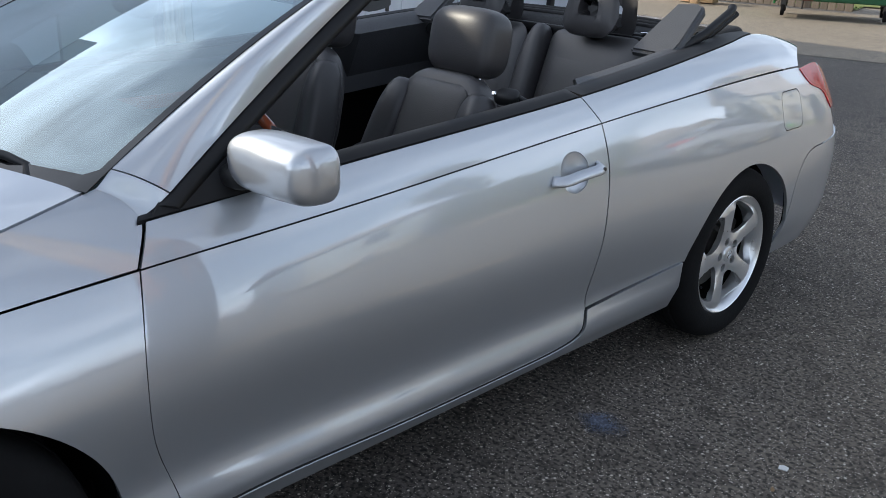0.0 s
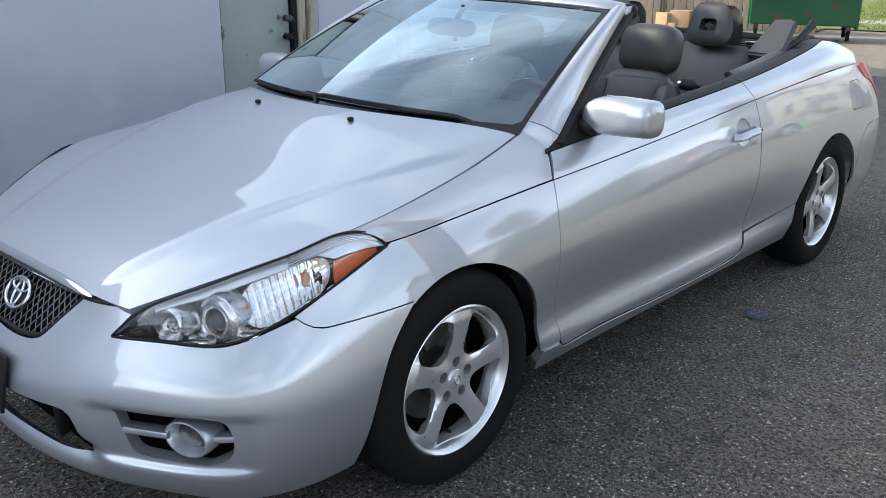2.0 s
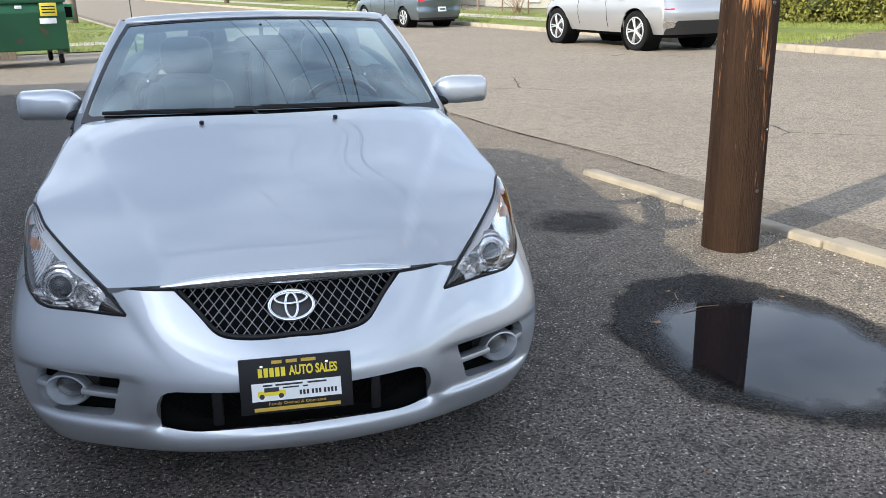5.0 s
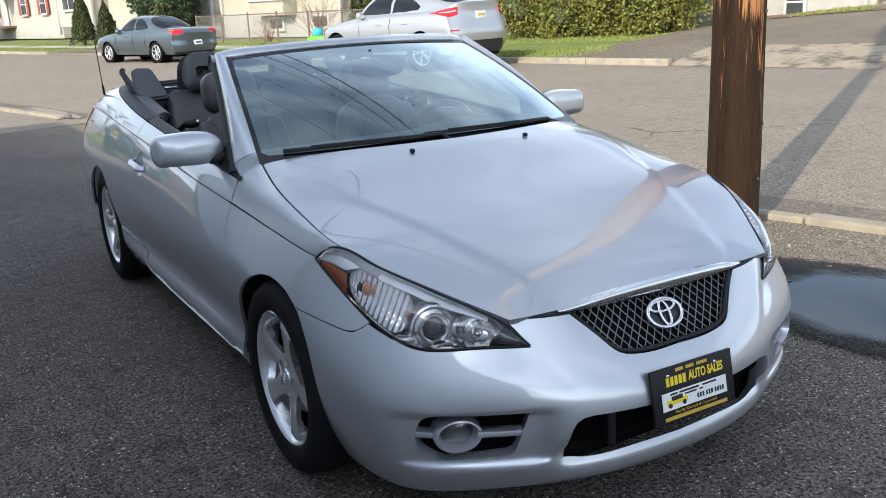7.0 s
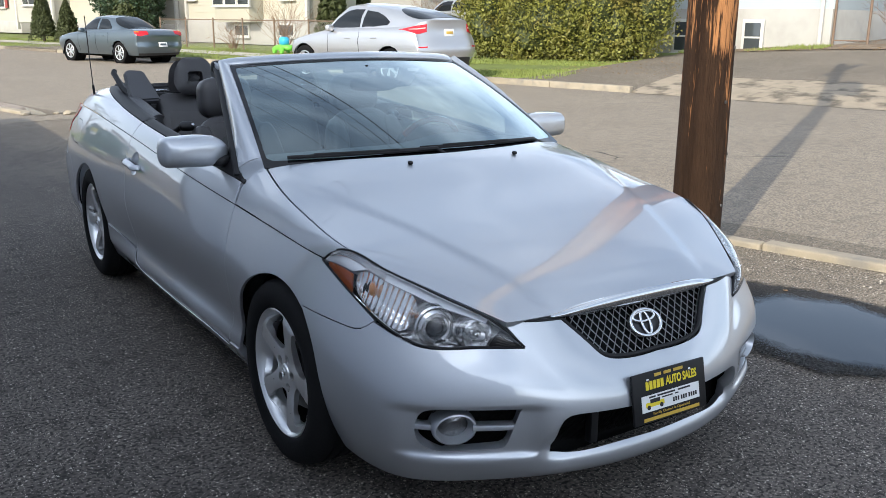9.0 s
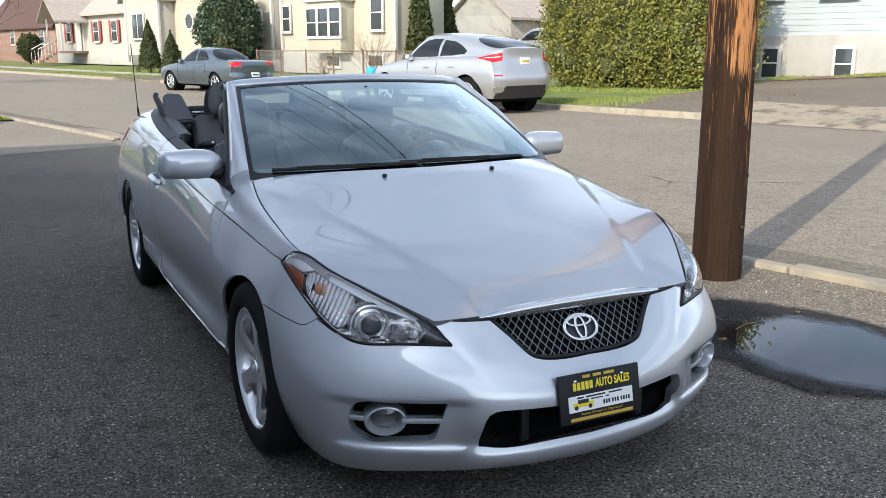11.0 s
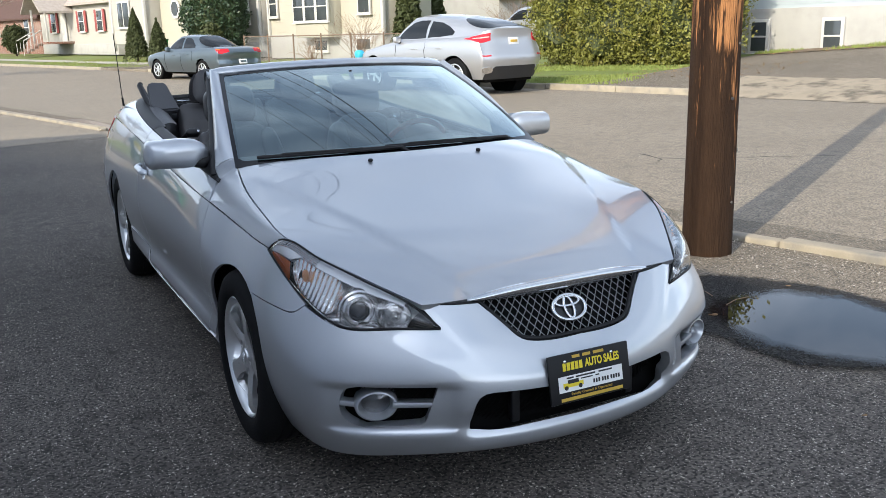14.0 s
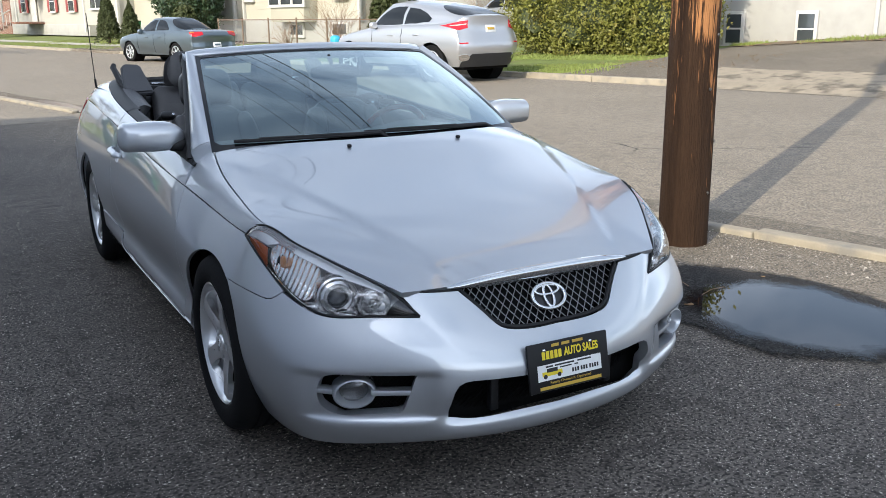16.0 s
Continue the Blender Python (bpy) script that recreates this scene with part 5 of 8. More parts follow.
for sx in (1, -1):
    mir = sx < 0
    loop = chain(straight((FOOT + .003, 0), (1.0, 0), .03), straight((1.0, 0), (1.0, 1.0), .1), straight((1.0, 1.0), (FOOT + .003, 1.0), .03), straight((FOOT + .003, 1.0), (FOOT + .003, 0), .1))
    foot_loop = chain(straight((-.06, 0), (.975, 0), .1), straight((.975, 0), (.975, 1), .1), straight((.975, 1), (-.06, 1), .1), straight((-.06, 1), (-.06, 0), .1))
    sheet("pillar_foot", [patch(pillar_foot, foot_loop, step=.08, out=(1, 0, 1), flange=.01)], "paint", car, "", mir)
    sheet("windscreen_pillar", [patch(pillar, loop, step=.05, out=(1, 0, 1), flange=.022)], "paint", car, "", mir)
    seal, trim_r = [], []
    for v in np.linspace(.05, 1.0, 18):
        o = Vector(pillar([v], [1.0])[0].tolist())
        g = Vector(pillar([v], [0.0])[0].tolist())
        back = Vector((.50, .86, -.06)).normalized()
        thin = Vector((.60, -.30, .74)).normalized()
        c2 = o + back * .016 + Vector((-.014, 0, -.016))
        seal.append([Vector((sx * p.x, p.y, p.z)) for p in oval(c2, back * .026, thin * .018, 12, 2.6)])
        c3 = (o + g) / 2 + Vector((-.030, .012, -.038))
        trim_r.append([Vector((sx * p.x, p.y, p.z)) for p in oval(c3, back * ((o - g).length * .52), thin * .016, 12, 2.6)])
    loft("pillar_seal", seal, "seal", car, "black rubber pillar seal")
    loft("pillar_trim", trim_r, "dash", car, "dark inner pillar trim")
    cushion("header_corner_seal", (.05, .10, .06), pose(sx * .592, 1.155, 1.288, 0, 0, sx * -25), "seal", car, "", 3, 10)
rings, lining = [], []
for s in np.linspace(-1.03, 1.03, 36):
    e = max(0, abs(s) - .96)
    g = Vector(screen([max(-1, min(1, s))], [1.0])[0].tolist()) + Vector((.578 * math.copysign(e, s), e * .7, -e * .22))
    rings.append(oval(g + Vector((0, .030, .006)), (0, .036, .012), (0, -.012, .017), 14, 3.0))
    lining.append(oval(g + Vector((0, .045, -.024)), (0, .045, .006), (0, -.006, .016), 12, 3.0))
loft("windscreen_header", rings, "paint", car)
loft("header_lining", lining, "dash", car, "dark trim behind the windscreen header")
cowl = lambda x, v: np.stack([np.asarray(x, float), .168 + .235 * (np.asarray(x, float) / .70) ** 2 + .09 * v, .950 + .012 * v - .02 * (np.asarray(x, float) / .70) ** 2 + 0 * v], 1)
sheet("cowl_panel", [patch(cowl, chain(straight((-.69, -.1), (.69, -.1), .05), straight((.69, 1), (-.69, 1), .05)), step=.1)], "cowl", car, "black plastic cowl under the wipers")


def wiper(x0, x1, y0, tip):
    a = Vector((x0, y0, .958))
    p = [a, a + Vector((.05 if x1 > x0 else -.05, .02, .022))]
    for t in np.linspace(.15, 1, 7):
        s = (x0 + (x1 - x0) * t) / .712
        q = Vector(screen([s], [.045 + tip * t])[0].tolist())
        p.append(q + Vector((0, -.005, .009)))
    arm = tube("wiper_arm", p[:6], .009, "black", car, n=8)
    blade = [Vector(screen([(x0 + (x1 - x0) * t) / .712], [.040 + tip * t])[0].tolist()) + Vector((0, -.004, .010)) for t in np.linspace(.30, 1.25, 12)]
    tube("wiper_blade", blade, .008, "seal", arm, n=6)
    tube("blade_frame", [b + Vector((0, -.003, .007)) for b in blade[2:10]], .005, "black", arm, n=6)


wiper(.60, .02, .34, .015)
wiper(.02, -.50, .19, .012)
for sx in (1, -1):
    cushion("washer_nozzle", (.018, .022, .014), pose(sx * .246, .128, hood_surface([.246], [.128])[0][2] + .006), "black", car, power=2.5, n=8)

# ---- belt-line seals, door mirrors, handles ----
for k, sx in enumerate((1, -1)):
    mir = sx < 0
    strip = lambda y, w: np.stack([belt_x(y) - .002 - .050 * np.asarray(w, float), np.asarray(y, float), belt_z(y) + .004 + .016 * np.sin(np.clip(np.asarray(w, float), 0, 1) * 2.2)], 1)
    loop = chain(straight((.47, 0), (1.785, 0), .04), straight((1.785, 1), (.50, 1), .04))
    sheet("belt_seal", [patch(strip, loop, step=.05, out=(0, 0, 1), flange=.02)], "seal", doors[k], "black rubber belt-line seal", mir)
    wide = lambda y, w: np.stack([belt_x(y) - .002 - .070 * np.asarray(w, float), np.asarray(y, float) - .05 * np.clip(np.asarray(y, float) - 2.6, 0, 1) * np.asarray(w, float), belt_z(y) + .004 + .012 * np.sin(np.clip(np.asarray(w, float), 0, 1) * 2.4)], 1)
    loop = chain(straight((1.80, 0), (2.99, 0), .04), straight((2.99, 1), (1.80, 1), .04))
    sheet("deck_seal", [patch(wide, loop, step=.05, out=(0, 0, 1), flange=.02)], "seal", car, "black trim along the folded-top well", mir)
    # sail panel and mirror
    sail = [(sx * .772, .50, .905), (sx * .790, .86, .935), (sx * .735, .80, 1.02), (sx * .695, .70, 1.075), (sx * .700, .62, 1.045)]
    bm = bmesh.new()
    a = [bm.verts.new(p) for p in sail]
    b = [bm.verts.new((p[0] - sx * .03, p[1], p[2])) for p in sail]
    bm.faces.new(a)
    bm.faces.new(b[::-1])
    for i in range(5):
        bm.faces.new((a[i], a[(i + 1) % 5], b[(i + 1) % 5], b[i]))
    part("mirror_base", bm, "black", doors[k], "black plastic mirror base")

    # mirror: blunt outboard end, slimmer towards the door, flat at the rear
    rings = []
    for q in (.5 - .5 * math.cos(math.pi * i / 33) for i in range(34)):
        end = max(.0, 1 - (1 - q / .30) ** 2.2 if q < .30 else (1 - ((q - .86) / .14) ** 3.2 if q > .86 else 1)) ** .5 + .02
        hh = (.050 + .012 * math.sin(min(1.0, q * 1.9) * math.pi / 2) - .010 * max(0, q - .45)) * end
        dd = (.050 + .030 * min(1.0, q * 1.4) - .012 * max(0, q - .6)) * end
        c = Vector((sx * (.744 + .262 * q), .705 + .045 * q, .992 + .014 * q - .012 * q * q))
        rings.append([c + Vector((0, (-1.0 if math.sin(a) > 0 else .45) * dd * abs(math.sin(a)) ** .72, hh * math.copysign(abs(math.cos(a)) ** .60, math.cos(a)))) for a in np.linspace(0, 2 * math.pi, 41)[:-1]])
    loft("door_mirror", rings, "paint", doors[k], "silver painted mirror housing", angle=70)
    prism("mirror_glass", [(-.085, -.045), (.075, -.055), (.085, .045), (-.075, .05)], .004, pose(sx * .868, .762, 1.002, 90, 0, 0), "chrome", doors[k])
    cushion("mirror_neck", (.09, .09, .05), pose(sx * .775, .70, .955), "black", doors[k], "", 3, 10)
    # pull handle over a scooped recess
    h = lambda y, z, off: Vector(flank(at_y([y]), [z], off)[0].tolist())
    path = [h(1.592, .801, .000), h(1.606, .802, .018), h(1.66, .806, .026), h(1.73, .810, .026), h(1.782, .813, .020), h(1.797, .814, .002)]
    bm = bmesh.new()
    fine = bend([tuple(p) for p in path], .012)
    add_tube(bm, [(sx * p[0], p[1], p[2]) for p in fine], .0170, 14, flat=.55)
    part("door_handle", bm, "paint", doors[k], "silver pull handle", smooth=True)
    def scoop(y, z):
        r = ((np.asarray(y, float) - 1.69) / .062) ** 2 + ((np.asarray(z, float) - .81) / .056) ** 2
        return flank(at_y(y), z, -.002 - .015 * np.clip(1 - r, 0, 1) ** .6)

    sheet("handle_recess", [patch(scoop, HANDLE_DISH, step=.012, out=(1, 0, 0), flange=.003)], "paint", doors[k], "", mir)
    lathe("key_lock", [(0, .004), (.006, .004), (.007, 0)], pose(*(Vector(((sx, 1, 1))) * (h(1.776, .813, .034)))) @ pose(0, 0, 0, 0, sx * 90, 0), "iron", doors[k], n=12)

# ---- wheels ----
def wheel_mesh(sx):
    """One alloy wheel about its own axis; local z points outwards."""
    hub = empty("wheel_frame")
    rot = pose(0, 0, 0, 0, 90 * sx, 0)
    barrel = lathe("wheel", [(.2262, -.006), (.2265, .000), (.2215, .003), (.213, -.003), (.2065, -.018), (.201, -.032), (.197, -.06), (.195, -.185), (.215, -.20)], rot, "alloy", None, "silver alloy wheel rim", 72)
    tyre = [(0.2160, -.012), (0.2240, -.004), (0.2300, .006), (0.2379, .012), (0.2587, .0155), (0.2805, .015), (0.2948, .010), (0.3061, .004), (0.3156, -.008), (0.3218, -.022), (0.3242, -.030), (0.3256, -.052), (0.3194, -.055), (0.3194, -.061), (0.3265, -.064), (0.3270, -.092), (0.3194, -.095), (0.3194, -.102), (0.3270, -.105), (0.3265, -.134), (0.3194, -.137), (0.3194, -.143), (0.3256, -.146), (0.3242, -.170), (0.3156, -.192), (0.2948, -.208), (0.2587, -.215), (0.2270, -.205)]
    lathe("tyre", tyre, rot, "rubber", barrel, "black rubber tyre", 96)
    win = []
    half = [(.080, 0), (.082, 8.0), (.091, 14.5), (.108, 19.5), (.134, 23.2), (.162, 24.6), (.182, 24.8), (.192, 22.0), (.1975, 14), (.1990, 0)]
    polar = half + [(r, -a) for r, a in half[-2:0:-1]]
    base = bend([(r * math.cos(radians(a)), r * math.sin(radians(a))) for r, a in polar], .006, True)
    rot2 = lambda p, a: p @ np.array([[math.cos(a), math.sin(a)], [-math.sin(a), math.cos(a)]])
    holes = [rot2(base, radians(72 * i + 18 + 36)) for i in range(5)]
    ring = lambda r, n: np.array([(r * math.cos(2 * math.pi * i / n), r * math.sin(2 * math.pi * i / n)) for i in range(n)])
    lugs = [rot2(np.array([[.054, 0]]), radians(72 * i + 18))[0] for i in range(5)]
    holes += [ring(.0160, 16) + c for c in lugs]

    def face(x, y):
        x, y = np.asarray(x, float), np.asarray(y, float)
        r = np.hypot(x, y)
        ang = np.arctan2(y, x)
        spoke = np.cos(5 * (ang - radians(18)))
        d = -.016 + .012 * np.clip((r - .05) / .14, 0, 1) ** 1.3 + .004 * np.clip(spoke, 0, 1) ** 2 * np.clip((r - .06) / .05, 0, 1) - .010 * np.clip((r - .185) / .03, 0, 1) - .014 * np.clip(.5 - spoke, 0, 1.5) * np.clip((r - .05) / .08, 0, 1)
        return np.stack([x, y, d], 1)

    v, f, n = patch(face, ring(.2085, 80), holes, step=.009, out=(0, 0, 1), flange=.024)
    if sx < 0:
        v, n, f = v * (1, -1, 1), n * (1, -1, 1), [t[::-1] for t in f]
    m3 = np.array(rot.to_3x3())
    mesh_object("spoke_face", v @ m3.T, f, "alloy", barrel, "", True, n @ m3.T)
    for c in lugs:
        lathe("lug_nut", [(0, -.024), (.007, -.024), (.010, -.028), (.011, -.040), (.017, -.042)], rot @ pose(c[0], c[1] * sx, 0), "iron", barrel, n=12)
    cap = lathe("centre_cap", [(0, -.008), (.020, -.0085), (.027, -.011), (.030, -.016), (.031, -.026)], rot, "alloy", barrel, n=36)
    for a, b, r in ((.016, .011, .0016), (.006, .0105, .0013)):
        bm = bmesh.new()
        add_tube(bm, [rot @ Vector((a * math.cos(t), b * math.sin(t), -.0075)) for t in np.linspace(0, 2 * math.pi, 28)[:-1]], r, 6, True)
        part("cap_ring", bm, "chrome", barrel, smooth=True)
    lathe("brake_disc", [(.05, -.085), (.07, -.082), (.075, -.10), (.148, -.10), (.150, -.104), (.150, -.122), (.07, -.124)], rot, "iron", barrel, "grey iron brake disc", 48)
    lathe("disc_hub", [(0, -.05), (.055, -.05), (.07, -.06), (.07, -.12)], rot, "iron", barrel, n=32)
    # backing plate with a black lining added for the shade between spokes
    lathe("backing_plate", [(0, -.15), (.19, -.15), (.191, -.062)], rot, "under", barrel, n=32)
    lathe("valve", [(0, .014), (.004, .012), (.005, 0), (.005, -.02)], rot @ pose(.172 * math.cos(radians(-17)), .172 * math.sin(radians(-17)) * sx, -.035), "black", barrel, n=10)
    box("brake_caliper", (.055, .13, .055), rot @ pose(-.125, .02, -.10, 0, 0, 10), "iron", barrel, "cast iron brake caliper", bevel=.014)
    bpy.data.objects.remove(hub)
    return barrel


TYRE_X = .856
for sx in (1, -1):
    w = wheel_mesh(sx)
    w.parent = car
    w.matrix_local = pose(sx * TYRE_X, -.018, .324, 14 if sx > 0 else 0, 0, 0)
    w2 = copy_thing(w, pose(sx * TYRE_X, 2.68, .327, sx * -37, 0, 0))

# ---- headlamps ----
M["proj"] = material("projector_glass", (.03, .032, .036), .25, 0, 10, .2, spec=.6)
M["lamp_bowl"] = material("lamp_bowl", (.66, .665, .67), .18, .7, 20, .15)
lamp_low = np.array([(.487, .597), (.57, .6), (.65, .601), (.79, .599), (.885, .616), (1.0, .650), (1.10, .687), (1.20, .726), (1.31, .766)])
low_pts = flank(lamp_low[:, 0], lamp_low[:, 1])
tip, tail = low_pts[0], low_pts[-1]
up_ctrl = [tip, (.515, -.775, .668), (.585, -.672, .710), (.648, -.568, .747), (.708, -.453, .784), (.746, -.346, .8145), (.762, -.300, .812), (.772, -.262, .797), tail]
LOW_LINE, UP_LINE = bend(low_pts, .004), bend(up_ctrl, .004)


def along(line, t):
    k = np.clip(np.asarray(t, float), 0, 1) * (len(line) - 1)
    i = np.clip(k.astype(int), 0, len(line) - 2)
    f = (k - i)[:, None]
    return line[i] * (1 - f) + line[i + 1] * f


def lens(a, b, off=0.0):
    """The lamp's lens: a from its inner tip to its rear, b from its lower edge to its upper edge."""
    a, b = np.asarray(a, float), np.asarray(b, float)
    p, q = along(LOW_LINE, a), along(UP_LINE, a)
    k = .030 * 4 * b * (1 - b) * np.sin(np.pi * np.clip(a, 0, 1)) ** .6 + off
    return p * (1 - b)[:, None] + q * b[:, None] + np.stack([.58 * k, -.62 * k, .52 * k], 1)


def lens_at(a, b, off=0.0):
    return Vector(lens(np.array([a]), np.array([b]), off)[0].tolist())


unit = chain(straight((0.004, .02), (.996, .02), .04), straight((.996, .02), (.996, .98), .1), straight((.996, .98), (0.004, .98), .04), straight((.004, .98), (.004, .02), .1))


def headlamp(sx):
    mir = sx < 0
    flipm = (lambda p: Vector((sx * p.x, p.y, p.z)))
    bowl = sheet("headlamp", [patch(lambda a, b: lens(a, b, -.060 - .03 * np.sin(np.pi * np.asarray(a, float))), unit, step=.05, out=(0, -1, 1), flange=0)], "lamp_bowl", car, "headlamp with chrome projector and amber reflector", mir)
    # walls of the lamp between lens and bowl
    rimp = [(a, 0.0) for a in np.linspace(0, 1, 30)] + [(a, 1.0) for a in np.linspace(1, 0, 30)]
    bm = bmesh.new()
    o = [bm.verts.new(flipm(lens_at(a, b, -.002))) for a, b in rimp]
    i_ = [bm.verts.new(flipm(lens_at(a, b, -.062 - .03 * math.sin(math.pi * a)))) for a, b in rimp]
    for k in range(len(o)):
        j = (k + 1) % len(o)
        bm.faces.new((o[k], o[j], i_[j], i_[k]))
    part("lamp_wall", bm, "lamp_bowl", bowl)
    cover = sheet("lens", [patch(lens, unit, step=.05, out=(0, -1, 1), flange=.004)], "clear", bowl, "clear lamp lens", mir)
    cover.visible_shadow = False
    bm = bmesh.new()
    add_tube(bm, [flipm(lens_at(a, b, -.001)) for a, b in rimp], .0040, 8, True)
    part("gasket", bm, "seal", bowl, "black rubber gasket", smooth=True)
    # chrome upper shelf, fluted indicator bowl, amber reflector
    reg = lambda pts: chain(*[straight(pts[i], pts[(i + 1) % len(pts)], .03) for i in range(len(pts))])
    shelf = reg([(.18, .82), (.5, .80), (.72, .76), (.78, .50), (.94, .42), (.985, .5), (.97, .97), (.5, .97), (.18, .97)])
    sheet("chrome_shelf", [patch(lambda a, b: lens(a, b, -.014), shelf, step=.03, out=(0, -1, 1), flange=.004)], "shelf", bowl, "ribbed chrome shelf", mir)
    for k in range(4):
        o1 = [flipm(lens_at(a, .80 + .05 * k - .07 * (a - .6), -.010)) for a in np.linspace(.62, .95, 10)]
        tube("shelf_rib", o1, .002, "reflector", bowl, n=6)
    amber = reg([(.765, .05), (.955, .06), (.945, .36), (.775, .44)])
    sheet("amber_reflector", [patch(lambda a, b: lens(a, b, -.008), amber, step=.03, out=(0, -1, 1), flange=.004)], "amber", bowl, "orange side reflector", mir)
    # bowl of upright half-round flutes, crossed by shallow steps
    bm = bmesh.new()
    rows = []
    for a in np.linspace(.445, .757, 120):
        u = (a - .445) / .312
        h = (1 - abs(2 * u - 1) ** 5) ** .5
        lo, hi = .42 - .37 * h, .44 + (.39 - .07 * u) * h
        row = []
        for v in np.linspace(0, 1, 28):
            off = -.024 - .020 * math.sin(math.pi * v) * h - .0030 * abs(math.sin(u * math.pi * 12 + .5 * v)) - .0006 * abs(math.sin(v * math.pi * 6))
            row.append(bm.verts.new(flipm(lens_at(a, lo + (hi - lo) * v, off))))
        rows.append(row)
    for p, q in zip(rows, rows[1:]):
        for k in range(27):
            bm.faces.new((p[k], q[k], q[k + 1], p[k + 1]) if sx > 0 else (p[k], p[k + 1], q[k + 1], q[k]))
    part("fluted_reflector", bm, "flute", bowl, "fluted mirror bowl of the indicator", smooth=True)
    blb = flipm(lens_at(.665, .46, -.030))
    cushion("amber_bulb", (.022, .024, .040), pose(*blb, 0, 0, sx * 30), "amber_pale", bowl, "amber indicator bulb", 2.4, 10)
    # two round lamp units facing ahead and a little outwards
    for nm, (a, b), r, dep in (("projector", (.365, .43), .064, .050), ("high_beam", (.205, .45), .047, .052)):
        c = flipm(lens_at(a, b, -dep))
        m = look(c, c + Vector((sx * .22, -1, .04)) * -1)  # local z ahead
        if nm == "projector":
            pr = [(.070, -.045), (.068, -.012), (r, .002), (.059, .006), (.056, -.002), (.049, .008), (.044, .010), (.041, .002), (.036, .012), (.033, .012), (.030, .0)]
        else:
            pr = [(.056, -.045), (.052, -.005), (r, .006), (.044, .009), (.041, .002), (.037, -.006), (.030, -.020), (.018, -.029), (0, -.032)]
        tub = lathe(nm, pr, m, "reflector", bowl, "stepped chrome lamp surround", 40)
        if nm == "projector":
            lathe("projector_lens", [(0, .022), (.012, .020), (.022, .013), (.029, .002), (.030, -.004)], m, "proj", bowl, "round glass projector lens", 32)
        else:
            lathe("bulb", [(0, .006), (.006, .004), (.008, -.006), (.007, -.03)], m, "reflector", bowl, "", 16)
            lathe("bulb_collar", [(.016, -.012), (.018, -.008), (.020, -.012), (.020, -.026)], m, "reflector", bowl, "", 24)
    for k, (a, b) in enumerate(((.30, .10), (.44, .09))):
        c = flipm(lens_at(a, b, -.035))
        cushion("lower_reflector", (.075, .05, .035), pose(*c, 0, 0, sx * 25), "reflector", bowl, "", 2.6, 10)
    # black inner corner with small ribs
    corner = reg([(.01, .04), (.145, .04), (.135, .40), (.12, .95), (.01, .95)])
    sheet("black_corner", [patch(lambda a, b: lens(a, b, -.034), corner, step=.03, out=(0, -1, 1), flange=.02)], "lamp_dark", bowl, "black inner corner", mir)
    for k in range(3):
        p = [flipm(lens_at(a, .25 + .12 * k + .3 * (a - .08), -.03)) for a in np.linspace(.04, .115, 6)]
        tube("corner_rib", p, .002, "iron", bowl, n=6)


headlamp(1)
headlamp(-1)

# ---- grille, badge, chrome strip ----
gl = bend([(.345, .656), (.256, .578), (.218, .548), (.165, .534), (0, .528)], .02)
gloop = chain(gl, [(-u, z) for u, z in gl[::-1]], straight((-.345, .662), (.345, .662), .03))
grille = sheet("grille", [patch(lambda u, z: flank(u, z, -.040), gloop, step=.05, out=(0, -1, 0), flange=0)], "under", car, "black lattice grille with chrome trim")
bm = bmesh.new()
add_tube(bm, [tuple(p) for p in flank(gloop[:, 0], gloop[:, 1], -.010)], .007, 8, True)
part("grille_frame", bm, "black", grille, smooth=True)


def lattice(name, loop, mat, parent, pitch, rad, off, slope=1.0, both=True):
    """Diagonal bars clipped to a region of the flank; all bars of one direction form one woven screen."""
    lo, hi = loop.min(0), loop.max(0)
    bm = bmesh.new()
    for sgn in (1, -1) if both else (1,):
        for c in np.arange(lo[0] - (hi[1] - lo[1]) * 2, hi[0] + (hi[1] - lo[1]) * 2, pitch):
            t = np.linspace(lo[1], hi[1], 60)
            pts = np.stack([c + sgn * slope * (t - (lo[1] + hi[1]) / 2), t], 1)
            ok = inside(pts, loop)
            run = []
            for p, k in list(zip(pts, ok)) + [(None, False)]:
                if k:
                    run.append(p)
                else:
                    if len(run) > 2:
                        r = np.array(run)[[0, len(run) // 2, -1]]
                        add_tube(bm, [tuple(q) for q in flank(r[:, 0], r[:, 1], off)], rad, 4, caps=False)
                    run = []
    return part(name, bm, mat, parent, smooth=True)


M["lattice"] = material("grille_lattice", (.30, .30, .31), .3, .9, 30, .2)
lattice("lattice", gloop, "lattice", grille, .0330, .0016, -.014, 1.0)
# broad chrome lip on the bonnet's front edge
lip = []
for x in np.linspace(-.352, .352, 40):
    t = abs(x) / .352
    p = hood_surface([x], [-.812])[0]
    h = .016 * (1 - t ** 3) + .004
    e = 1 - .82 * t ** 8
    lip.append(oval(Vector((x, -.822 - .006 * (1 - t * t), p[2] - .002)), (0, -.012 * e, -.008 * e), (0, -.006 * e, h * e), 12, 2.6))
loft("chrome_strip", lip, "chrome", car, "bright chrome strip over the grille")
for sx in (1, -1):
    # black strip added along the gap between bonnet and bumper
    line = bend([(.345, .657), (.45, .663), (.555, .671)], .02)
    bm = bmesh.new()
    add_tube(bm, [tuple(q) for q in flank(sx * line[:, 0], line[:, 1], -.002)], .0045, 8)
    part("bonnet_seal", bm, "seal", car, "black rubber strip under the bonnet's front edge", smooth=True)
badge = flank([0.0], [.598])[0]
bmat = pose(0, badge[1] - .004, badge[2], 55, 0, 0)
